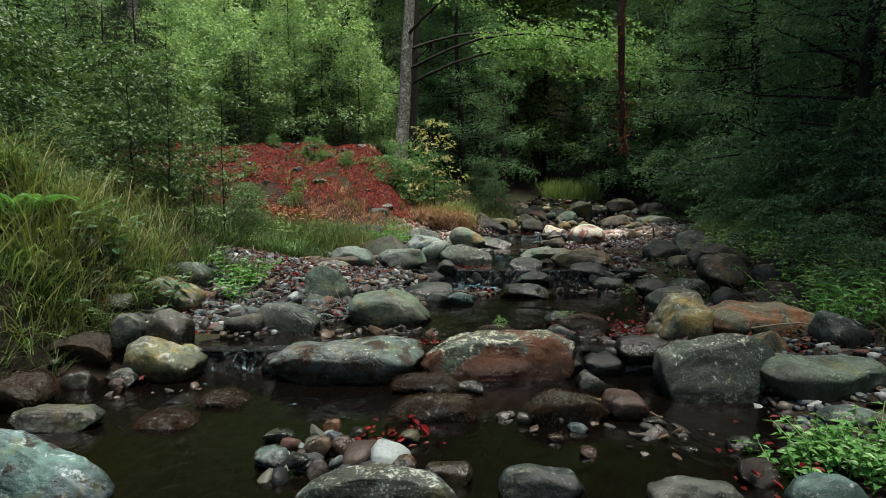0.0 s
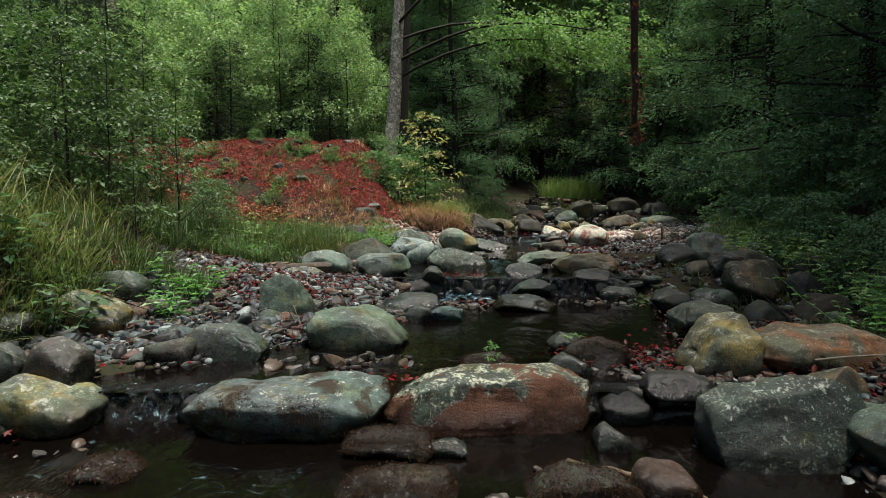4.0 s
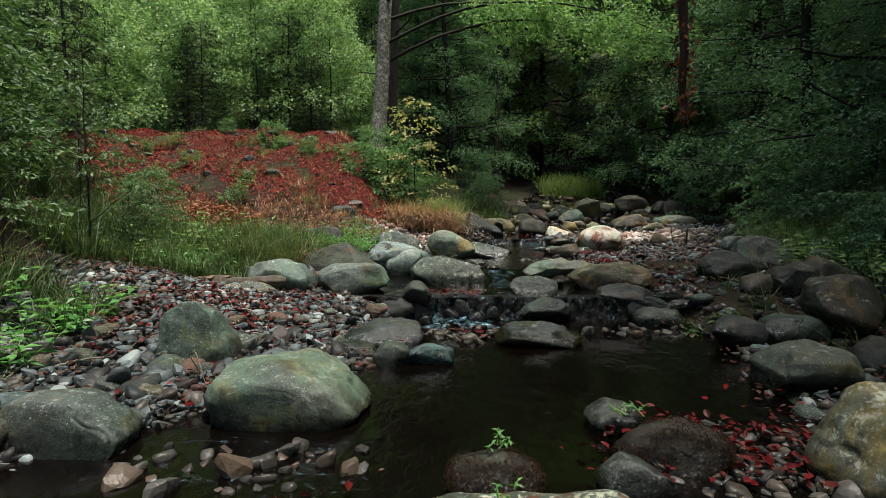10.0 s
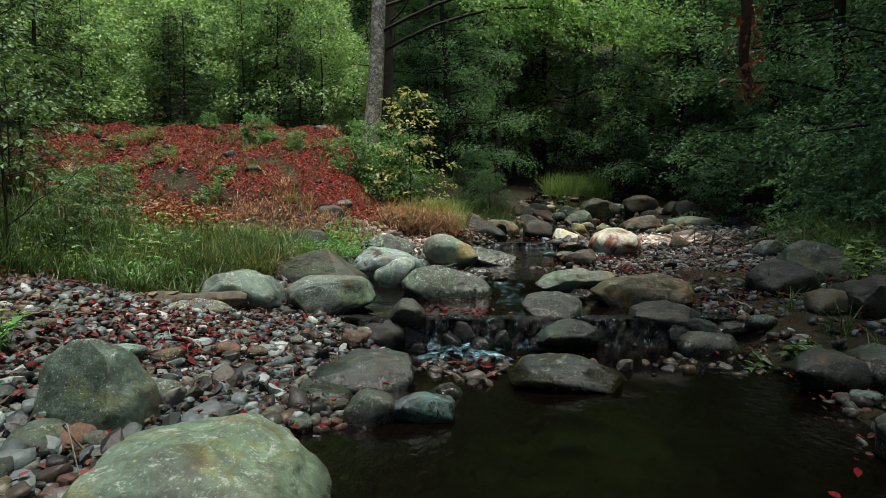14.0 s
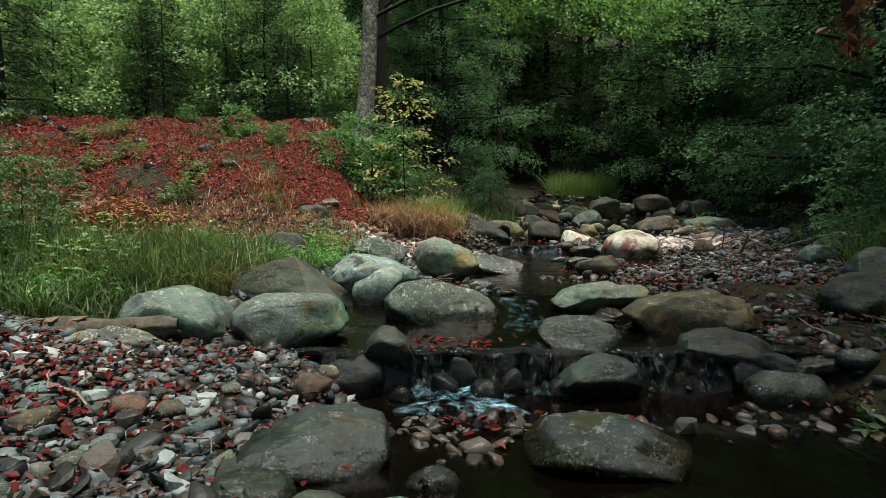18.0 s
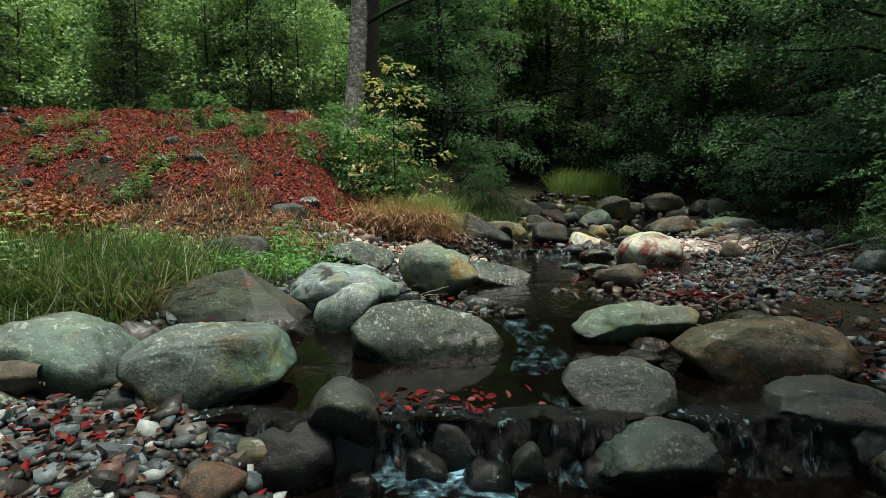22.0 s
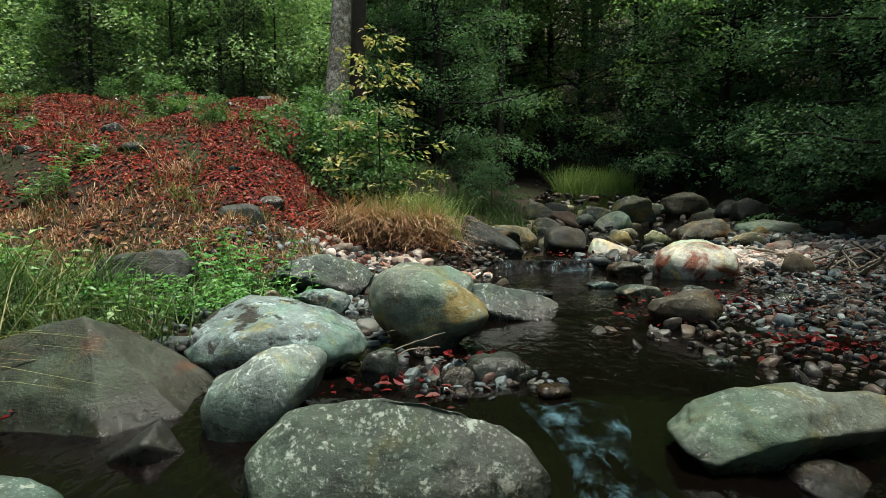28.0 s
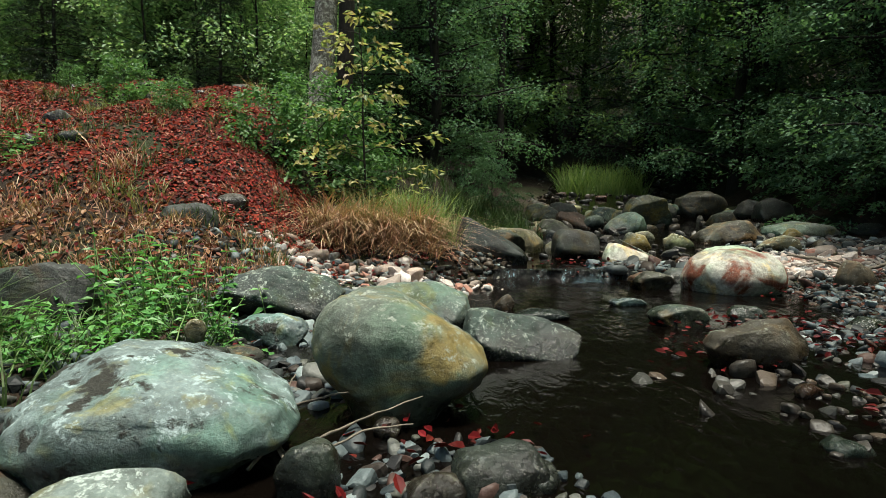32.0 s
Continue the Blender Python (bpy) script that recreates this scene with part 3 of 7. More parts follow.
def land(x, y):
    """Height of the ground."""
    x, y = np.asarray(x, float), np.asarray(y, float)
    w = level(y)
    xl, xr = along(EDGE_L, y), along(EDGE_R, y)
    sl, sr = xl - x, x - xr
    fl, fr = along(FOOT_L, y), along(FOOT_R, y)
    bar_l = np.maximum(sl, 0) * 0.11
    bank_l = 0.5 * smooth((sl - fl) / 0.9) + 0.05 * np.clip(sl - fl, 0, 8)
    bar_r = np.maximum(sr, 0) * 0.05
    bank_r = 0.65 * smooth((sr - fr) / 1.1) + 0.10 * np.clip(sr - fr, 0, 10)
    inside = np.minimum(np.maximum(-sl, 0), np.maximum(-sr, 0))
    bed = -0.17 * smooth(inside / 0.5)
    w = np.where(inside > 0, w + (along(BANK, y) - w) * smooth(1 - inside / 0.3), along(BANK, y))
    z = w + 0.015 + np.where(sl > 0, np.minimum(bar_l, 0.22) + bank_l, np.where(sr > 0, bar_r + bank_r, bed))
    left = smooth((0.1 - x - 0.12 * (y - 11)) / 1.9) * smooth((y - 9.0) / 0.8)
    z = z * (1 - left) + (along(SLOPE, y) + 0.07 * np.sin(3.1 * x + 1.7 * y) * np.sin(1.3 * x - 2.1 * y) + 0.04 * np.sin(6.3 * x - 3.9 * y)) * left
    z = z + 0.22 * np.exp(-((x - 0.3) ** 2 / 0.5 + (y - 11.9) ** 2 / 0.4))
    z = z + 0.52 * smooth((-2.38 - x) / 0.35) * smooth((y - 2.5) / 0.7) * smooth((4.7 - y) / 0.8)
    far = np.hypot(x * 0.8, np.maximum(y, 0))
    z = z + 0.45 * np.maximum(far - 27, 0) * smooth((far - 27) / 12)
    z = z + 0.05 * np.sin(x * 1.7 + 0.6 * np.sin(y * 1.1)) * np.sin(y * 1.3 + x * 0.4) * np.where(inside > 0, 0.3, 1)
    return z


def ground_sheet():
    xs = np.unique(np.concatenate([np.arange(-90, -8, 3.0), np.arange(-8, -4, 0.4), np.arange(-4, 6, 0.09), np.arange(6, 12, 0.4), np.arange(12, 91, 3.0)]))
    ys = np.unique(np.concatenate([np.arange(-60, -3, 3.0), np.arange(-3, 1, 0.3), np.arange(1, 15.5, 0.09), np.arange(15.5, 26, 0.4), np.arange(26, 120, 3.0)]))
    X, Y = np.meshgrid(xs, ys)
    Z = land(X, Y)
    near = (np.abs(X) < 7) & (Y > -2) & (Y < 18)
    rough = np.array([noise.noise((a * 4, b * 4, 0.0)) + 0.5 * noise.noise((a * 11, b * 11, 3.0)) if k else 0.0 for a, b, k in zip(X.ravel(), Y.ravel(), near.ravel())]).reshape(X.shape)
    Z = Z + 0.022 * rough
    n, m = len(ys), len(xs)
    i, j = np.meshgrid(np.arange(n - 1), np.arange(m - 1), indexing="ij")
    F = np.stack([i * m + j, i * m + j + 1, (i + 1) * m + j + 1, (i + 1) * m + j], -1).reshape(-1, 4)
    ob = new("ground", mesh_np("ground", np.stack([X, Y, Z], -1).reshape(-1, 3), F, SOIL))
    tagged(ob, "dark forest soil with a stream bed cut into it", "ground", kind="structure")


def water_sheet():
    ys = np.unique(np.concatenate([np.arange(-8, 1, 0.3), np.arange(1, 13, 0.05), np.arange(13, 30, 0.3), np.array([3.42, 3.46, 6.39, 6.43, 11.7, 11.74])]))
    k, n0 = 60, len(ys)
    t = np.linspace(0, 1, k)
    a, b = along(EDGE_L, ys) - 0.35, along(EDGE_R, ys) + 0.3
    X = a[:, None] * (1 - t) + b[:, None] * t
    Y = np.repeat(ys[:, None], k, 1)
    Z = level(Y) - 0.12 * smooth(np.abs(t * 2 - 1) * 6 - 5)
    slope = np.zeros((n0, 1))
    slope[:-1, 0] = np.abs(np.diff(level(ys)) / np.diff(ys))
    wob = np.array([noise.noise((p * 7, q * 5, 1.0)) for p, q in zip(X.ravel(), Y.ravel())]).reshape(X.shape)
    Z = Z + wob * 0.03 * np.minimum(slope, 1.0)
    n = len(ys)
    i, j = np.meshgrid(np.arange(n - 1), np.arange(k - 1), indexing="ij")
    F = np.stack([i * k + j, i * k + j + 1, (i + 1) * k + j + 1, (i + 1) * k + j], -1).reshape(-1, 4)
    F = F[np.repeat(slope[:-1, 0] < 1.0, k - 1)]
    ob = new("water", mesh_np("water", np.stack([X, Y, Z], -1).reshape(-1, 3), F, WATER, False))
    tagged(ob, "shallow dark brown stream water in stepped pools", "water", kind="structure")


ground_sheet()
water_sheet()

# ---- boulders ----


def icosphere(sub):
    bm = bmesh.new()
    bmesh.ops.create_icosphere(bm, subdivisions=sub, radius=1.0)
    bm.verts.ensure_lookup_table()
    V = np.array([v.co[:] for v in bm.verts])
    F = np.array([[v.index for v in f.verts] for f in bm.faces])
    bm.free()
    return V, F


ICO = {k: icosphere(k) for k in (1, 2, 3, 4, 5)}
SHAPES = {  # squareness, place of the peak, height of the two ends, number of chips, roughness
    "slab": (0.56, -0.1, 0.72, 0.70, 7, 0.04),
    "block": (0.52, -0.1, 0.66, 0.60, 9, 0.045),
    "wedge": (0.54, -0.3, 0.55, 0.30, 7, 0.035),
}
OUTLINES = {  # the side view of a stone, from its left foot over the top to its right foot
    "round": ((-0.42, 0.06), (-0.5, 0.4), (-0.42, 0.76), (-0.2, 0.97), (0.12, 1.0), (0.38, 0.78), (0.5, 0.4), (0.4, 0.06)),
    "slab": ((-0.46, 0.04), (-0.5, 0.4), (-0.44, 0.76), (-0.22, 0.95), (0.1, 1.0), (0.38, 0.84), (0.5, 0.42), (0.44, 0.05)),
    "block": ((-0.47, 0.04), (-0.5, 0.55), (-0.38, 0.88), (-0.1, 1.0), (0.25, 0.93), (0.44, 0.68), (0.5, 0.28), (0.47, 0.04)),
    "wedge": ((-0.46, 0.04), (-0.5, 0.35), (-0.4, 0.8), (-0.2, 1.0), (0.1, 0.8), (0.35, 0.5), (0.5, 0.22), (0.47, 0.04)),
}


def stone_shape(rng, sub, style):
    """A small stone about the origin, in a box of plus and minus one."""
    V, F = ICO[sub]
    e, p, hl, hr, chips, rough = SHAPES[style]
    Q = np.sign(V) * np.abs(V) ** e
    for q in range(chips):
        n = rng.normal(0, 1, 3) * np.array([1, 1, 0.8])
        n /= np.linalg.norm(n)
        d = np.quantile(Q @ n, rng.uniform(0.78, 0.95))
        over = Q @ n - d
        Q = Q - np.where(over > 0, over * rng.uniform(0.75, 0.97), 0)[:, None] * n
    o = rng.uniform(-50, 50, 3)
    k = np.array([noise.noise(v * 1.3 + Vector(o)) + 0.45 * noise.noise(v * 3.3 + Vector(o)) for v in map(Vector, Q)])
    Q = Q * (1 + rough * 1.5 * k)[:, None]
    for a in range(3):
        lo, hi = Q[:, a].min(), Q[:, a].max()
        Q[:, a] = (Q[:, a] - (lo + hi) / 2) / ((hi - lo) / 2)
    return Q, F


def radius_of(outline, worn):
    """How far the side view reaches from its middle, for 360 directions, with worn corners."""
    P = np.array(list(outline) + [(outline[-1][0] * 0.8, -0.25), (outline[0][0] * 0.8, -0.25)]) - np.array([[0, 0.4]])
    Q = np.roll(P, -1, axis=0)
    ang = np.radians(np.arange(360))
    D = np.stack([np.cos(ang), np.sin(ang)], 1)[:, None]
    E = (Q - P)[None]
    den = D[..., 0] * E[..., 1] - D[..., 1] * E[..., 0]
    den = np.where(np.abs(den) < 1e-9, 1e-9, den)
    t = (P[None, :, 0] * E[..., 1] - P[None, :, 1] * E[..., 0]) / den
    u = (P[None, :, 0] * D[..., 1] - P[None, :, 1] * D[..., 0]) / den
    R = np.where((u >= -1e-6) & (u <= 1 + 1e-6) & (t > 0), t, 0).max(1)
    k = np.exp(-0.5 * (np.arange(-24, 25) / worn) ** 2)
    return np.convolve(np.concatenate([R[-24:], R, R[:24]]), k / k.sum(), "valid")


def carved(rng, sub, w, d, h, outline, worn=3.5, boxy=0.44, chips=9, rough=1.0):
    """A stone with the given side view, chipped and worn; its foot goes a little below zero."""
    V, F = ICO[sub]
    R = radius_of(outline, worn)
    phi = np.degrees(np.arctan2(V[:, 2], V[:, 0])) % 360
    rad = np.interp(phi, np.arange(361), np.append(R, R[0]))
    rho = np.hypot(V[:, 0], V[:, 2])
    k = rad * np.maximum(rho, 1e-6) ** boxy / np.maximum(rho, 1e-6)
    Q = np.stack([V[:, 0] * k, np.sign(V[:, 1]) * np.abs(V[:, 1]) ** 0.8 * 0.5, V[:, 2] * k], 1)
    for q in range(chips):
        n = np.array([rng.normal(0, 0.55), -abs(rng.normal(0.6, 0.4)) if q % 3 else rng.normal(0, 0.7), rng.normal(0.45, 0.45)])
        n /= np.linalg.norm(n)
        c = np.quantile(Q @ n, rng.uniform(0.70, 0.92) if abs(n[0]) < 0.5 and n[2] < 0.55 else rng.uniform(0.93, 0.98))
        over = Q @ n - c
        Q = Q - np.where(over > 0, over * rng.uniform(0.85, 0.98), 0)[:, None] * n
    Q[:, 2] += 0.4
    V = Q * np.array([w, d, h])
    s = (w * h) ** 0.5
    o = Vector(rng.uniform(-50, 50, 3))
    amp = np.empty(len(V))
    for i, v in enumerate(map(Vector, V)):
        p = v / s + o
        a = 0.062 * noise.noise(p * 1.9) + 0.030 * noise.noise(p * 4.6) + 0.014 * noise.noise(p * 11.0) + 0.007 * noise.noise(p * 23.0)
        crack = abs(noise.noise(p * 2.3 + Vector((9, 4, 7))))
        amp[i] = a - 0.020 * max(0.0, 1 - crack / 0.06) * (noise.noise(p * 0.9) > 0.05)
    out = unit(Q - np.array([0, 0, 0.4]))
    return V + out * (amp * s * rough)[:, None], F


LABELS = {
    "bluelich": "long blue grey slab with white lichen", "wet": "black wet stone in the little fall",
    "slate": "dark slate grey boulder with flat layered top", "layered": "brown layered boulder",
    "grey": "grey boulder with thin pale lichen flecks", "greyp": "pinkish grey boulder with rough chipped faces",
    "blue": "blue grey flat stone with pale flecks", "dark": "dark damp boulder in the shade",
    "green": "smooth green grey boulder", "green2": "smooth olive boulder with ochre bands",
    "lichen": "grey boulder crusted with white lichen", "white": "pale boulder with black moss spots",
    "white2": "pale rounded boulder spotted with dark moss", "yellow": "boulder with ochre stained top",
    "orange": "long boulder with rust orange stains", "red": "reddish brown rounded stone",
    "brown": "brown weathered boulder", "cream": "cream coloured flat boulder in the light",
    "rust": "broad boulder covered with rusty brown moss", "moss": "boulder overgrown with brown moss",
    "moss2": "flat boulder with green moss on its side", "redwhite": "white boulder streaked with rust red",
}
stone_count = 0


def moss_coat(ob, rng, V, F, h, mat):
    """Short hanging moss on the lower flanks of a stone, in ragged patches."""
    c = V[F].mean(1)
    nrm = unit(np.cross(V[F[:, 1]] - V[F[:, 0]], V[F[:, 2]] - V[F[:, 0]]))
    patch = np.array([noise.noise(Vector(p) * 5.0 + Vector((ob.matrix_basis.translation))) for p in c])
    top = 0.62 if mat == "moss2" else 1.1 if mat == "moss" else 0.8
    ok = np.where((c[:, 2] > -0.02) & (c[:, 2] < h * top + 0.12 * h * patch) & (patch > (-0.05 if mat not in ("moss", "bluelich") else -0.45 if mat == "moss" else 0.12)))[0]
    if len(ok) == 0:
        return
    n = 7000
    k = rng.choice(ok, n)
    P = c[k] + rng.normal(0, 0.006, (n, 3))
    A = nrm[k] * 0.55 + rng.normal(0, 0.45, (n, 3))
    A[:, 2] -= 0.75
    Vb, Fb = leaf_faces(P - unit(A) * 0.004, A, nrm[k] + rng.normal(0, 0.4, (n, 3)), rng.uniform(0.006, 0.017, n), 0.22)
    part("moss", mesh_np("moss", Vb, Fb, MOSS_GREEN if mat == "moss2" else MOSS_FUZZ, False), ob, "ragged hanging moss", "stuff")


def boulder(x, y, z, w, d, h, style, mat, yaw=0.0, outline=None, angular=False, worn=3.5, boxy=0.44, chips=9):
    """A stone w wide, d deep, that stands h proud of the water or ground at z; outline: its side view, where it is not one of the usual ones."""
    global stone_count
    stone_count += 1
    rng = np.random.default_rng(1000 + stone_count)
    words = LABELS[mat] + (" at the waterline" if z < float(level(y)) + 0.03 else " on the gravel bank")
    if angular:
        p, hl, hr = SHAPES[style][1:4]
        p, hl, hr = p + rng.uniform(-0.3, 0.4), hl + rng.uniform(-0.2, 0.15), hr + rng.uniform(-0.2, 0.15)
        pts = []
        for i in range(8):
            a = i * 0.785 + rng.uniform(-0.25, 0.25)
            c, q = math.cos(a), math.sin(a)
            k = 0.5 / max(abs(c), abs(q)) * rng.uniform(0.82, 0.95)
            pts.append((c * min(k, 0.58), q * min(k, 0.58), rng.uniform(0.05, 0.4)))
        for i in range(6):
            a = i * 1.05 + rng.uniform(-0.3, 0.3)
            k = rng.uniform(0.24, 0.40)
            u = math.cos(a) * k
            top = 1 - (1 - hr) * max(0, u * 2 - p) if u * 2 > p else 1 - (1 - hl) * max(0, p - u * 2)
            pts.append((u, math.sin(a) * k, top * rng.uniform(0.86, 1.0)))
        return ridge_boulder(x, y, z, w, d, h, pts, mat, words, stone_count, min(0.03, 0.06 * w))
    sub = 5 if w > 0.38 and y < 10 else 4 if w > 0.2 else 3
    if outline is None:
        flip = rng.choice([-1, 1])
        outline = [(flip * u * rng.uniform(0.9, 1.0), v * rng.uniform(0.86, 1.06)) for u, v in OUTLINES[style][::flip]]
    V, F = carved(rng, sub, w, d, h, outline, worn, boxy, chips)
    ob = new("boulder", mesh_np("boulder", V, F, ROCKS[mat]))
    ob.matrix_basis = pose(x, y, z, 0, 0, yaw)
    if mat in ("rust", "moss", "moss2", "bluelich") and w > 0.2:
        moss_coat(ob, rng, V, F, h, mat)
    tagged(ob, words, "boulder" if w > 0.25 else "stone", "boulders along the stream")
    return ob



def ridge_boulder(x, y, z, w, d, h, corners, mat, label, seed, worn=0.02, strata=0.0):
    """A broken, sharp edged boulder: the hull of a few corners with worn edges."""
    bm = bmesh.new()
    for a, b, c in corners:
        bm.verts.new((a * w, b * d, c * h))
        bm.verts.new((a * w * 0.9, b * d * 0.9, -0.18))
    hull = bmesh.ops.convex_hull(bm, input=bm.verts)
    bmesh.ops.delete(bm, geom=list({g for g in hull["geom_interior"] + hull["geom_unused"] if isinstance(g, bmesh.types.BMVert)}), context="VERTS")
    bmesh.ops.dissolve_limit(bm, angle_limit=0.12, verts=bm.verts, edges=bm.edges)
    bmesh.ops.bevel(bm, geom=bm.edges[:], offset=worn, segments=2, affect="EDGES", profile=0.6)
    bmesh.ops.triangulate(bm, faces=bm.faces[:])
    for _ in range(4):
        long = [e for e in bm.edges if e.calc_length() > max(0.03, w * 0.045)]
        if long:
            bmesh.ops.subdivide_edges(bm, edges=long, cuts=1)
            bmesh.ops.triangulate(bm, faces=[f for f in bm.faces if len(f.verts) > 3])
    bm.normal_update()
    o = Vector((seed * 3.1, seed * 1.7, 0))
    for v in bm.verts:
        k = noise.noise(v.co * 9 + o) * 0.008 + noise.noise(v.co * 26 + o) * 0.005
        k += strata * math.sin(v.co.z * 70 + v.co.x * 12 + 3 * noise.noise(v.co * 6))
        v.co += v.normal * k
    me = bpy.data.meshes.new("boulder")
    bm.to_mesh(me)
    bm.free()
    me.polygons.foreach_set("use_smooth", [True] * len(me.polygons))
    me.materials.append(ROCKS[mat])
    V = np.array([v.co[:] for v in me.vertices])
    F = np.array([p.vertices[:] for p in me.polygons])
    ob = new("boulder", me)
    ob.matrix_basis = pose(x, y, z)
    if mat in ("rust", "bluelich") and w > 0.5:
        moss_coat(ob, np.random.default_rng(seed), V, F, h, mat)
    return tagged(ob, label, "boulder" if w > 0.25 else "stone", "boulders along the stream")


boulder(1.58, 3.02, -0.02, 0.68, 0.5, 0.40, "block", "lichen", outline=((-0.44, 0.03), (-0.5, 0.35), (-0.47, 0.6), (-0.3, 0.76), (0.2, 1.0), (0.4, 0.75), (0.5, 0.48), (0.3, 0.06)), worn=3.0, chips=5)
boulder(2.06, 3.33, 0.08, 0.33, 0.26, 0.21, "round", "brown")
boulder(2.10, 2.92, -0.02, 0.68, 0.41, 0.26, "slab", "grey", outline=((-0.35, 0.05), (-0.5, 0.72), (-0.4, 1.0), (0.0, 0.93), (0.4, 1.0), (0.5, 0.8), (0.45, 0.4), (0.25, 0.05)), worn=3.0, chips=4)
boulder(2.27, 3.80, 0.18, 0.82, 0.49, 0.21, "slab", "orange", outline=((-0.46, 0.05), (-0.5, 0.3), (-0.42, 0.8), (-0.2, 1.0), (0.3, 0.95), (0.5, 0.6), (0.45, 0.1)), worn=2.8)
boulder(2.07, 4.74, 0.14, 0.46, 0.37, 0.25, "block", "greyp", outline=((-0.48, 0.02), (-0.48, 0.5), (-0.3, 0.85), (0.1, 1.0), (0.4, 0.85), (0.5, 0.5), (0.46, 0.03)), worn=2.8)
boulder(3.01, 5.70, 0.25, 0.51, 0.41, 0.35, "round", "brown", outline=((-0.32, 0.03), (-0.5, 0.4), (-0.45, 0.82), (-0.3, 0.97), (0.3, 1.0), (0.48, 0.85), (0.5, 0.5), (0.36, 0.05)), worn=2.8)
boulder(2.57, 3.40, 0.20, 0.35, 0.28, 0.23, "block", "grey", angular=True)
boulder(-1.76, 3.37, 0.02, 0.46, 0.37, 0.24, "wedge", "yellow", outline=((-0.46, 0.05), (-0.5, 0.35), (-0.45, 0.82), (-0.3, 1.0), (0.0, 0.86), (0.3, 0.6), (0.5, 0.32), (0.45, 0.03)), worn=2.8, chips=2)
boulder(-2.38, 3.37, 0.05, 0.57, 0.46, 0.21, "slab", "moss")
boulder(-2.04, 3.42, 0.21, 0.23, 0.21, 0.20, "round", "grey")
boulder(-1.80, 3.47, 0.25, 0.30, 0.24, 0.17, "block", "greyp", angular=True)
boulder(-2.28, 4.42, 0.26, 0.60, 0.40, 0.27, "block", "yellow", angular=True)
boulder(-2.45, 4.95, 0.39, 0.64, 0.41, 0.23, "slab", "grey", angular=True)
boulder(-2.26, 2.81, -0.00, 0.31, 0.25, 0.18, "round", "moss")
boulder(-1.90, 2.55, -0.00, 0.46, 0.18, 0.11, "slab", "grey")
boulder(-1.57, 1.84, -0.00, 0.72, 0.29, 0.32, "block", "white", outline=((-0.5, 0.05), (-0.5, 0.9), (-0.35, 1.0), (-0.1, 0.86), (0.2, 0.58), (0.42, 0.3), (0.5, 0.08)), worn=2.8)
boulder(-2.20, 3.15, -0.00, 0.22, 0.15, 0.10, "slab", "grey", angular=True)
boulder(-1.95, 3.16, -0.00, 0.21, 0.14, 0.10, "round", "grey")
boulder(-1.90, 3.03, -0.00, 0.10, 0.07, 0.09, "round", "red")
boulder(-1.22, 2.90, -0.03, 0.27, 0.21, 0.08, "round", "moss")
boulder(-1.38, 2.58, -0.03, 0.30, 0.24, 0.07, "round", "moss")
boulder(-1.21, 4.13, 0.13, 0.48, 0.38, 0.20, "slab", "grey", outline=((-0.46, 0.03), (-0.5, 0.6), (-0.46, 0.95), (0.0, 1.0), (0.16, 0.93), (0.36, 0.58), (0.5, 0.28), (0.48, 0.03)), worn=2.8)
boulder(-1.09, 4.99, 0.17, 0.45, 0.32, 0.37, "wedge", "grey", outline=((-0.44, 0.03), (-0.5, 0.4), (-0.46, 0.75), (-0.33, 0.96), (-0.05, 1.0), (0.2, 0.84), (0.42, 0.48), (0.5, 0.1)), worn=2.5, boxy=0.36, chips=4)
boulder(-0.455, 4.52, 0.12, 0.70, 0.54, 0.256, "wedge", "green", outline=((-0.46, 0.02), (-0.5, 0.55), (-0.41, 0.83), (-0.1, 0.98), (0.08, 1.0), (0.34, 0.66), (0.5, 0.16), (0.45, 0.02)), worn=2.0, boxy=0.32, chips=1)
boulder(-1.17, 4.79, 0.17, 0.21, 0.19, 0.14, "round", "grey")
boulder(-1.28, 4.54, 0.17, 0.22, 0.20, 0.13, "block", "grey", angular=True)
boulder(-1.10, 4.51, 0.17, 0.17, 0.15, 0.10, "block", "yellow", angular=True)
boulder(-2.01, 4.80, 0.24, 0.26, 0.21, 0.15, "round", "greyp")
boulder(-1.81, 4.83, 0.26, 0.12, 0.09, 0.14, "block", "greyp", angular=True)
boulder(-1.62, 4.84, 0.22, 0.20, 0.16, 0.12, "block", "grey", angular=True)
boulder(-0.05, 5.20, 0.14, 0.25, 0.22, 0.13, "round", "grey")
boulder(0.17, 5.24, 0.14, 0.30, 0.21, 0.12, "block", "white")
boulder(-0.18, 5.74, 0.14, 0.59, 0.47, 0.14, "slab", "slate", outline=((-0.5, 0.08), (-0.36, 0.55), (-0.05, 0.94), (0.3, 1.0), (0.46, 0.84), (0.5, 0.35), (0.47, 0.03)), worn=2.8)
boulder(0.27, 5.52, 0.14, 0.20, 0.14, 0.06, "slab", "grey", angular=True)
boulder(-0.30, 5.45, 0.14, 0.31, 0.25, 0.08, "block", "grey", angular=True)
boulder(0.91, 5.70, 0.14, 0.58, 0.41, 0.14, "slab", "moss2", outline=((-0.47, 0.03), (-0.5, 0.3), (-0.35, 0.8), (-0.1, 1.0), (0.2, 0.8), (0.5, 0.3), (0.46, 0.03)), worn=2.8)
boulder(1.08, 6.34, 0.16, 0.43, 0.35, 0.19, "wedge", "slate", outline=((-0.46, 0.03), (-0.5, 0.3), (-0.35, 0.66), (0.0, 0.94), (0.15, 1.0), (0.36, 0.8), (0.5, 0.34), (0.44, 0.03)), worn=2.8)
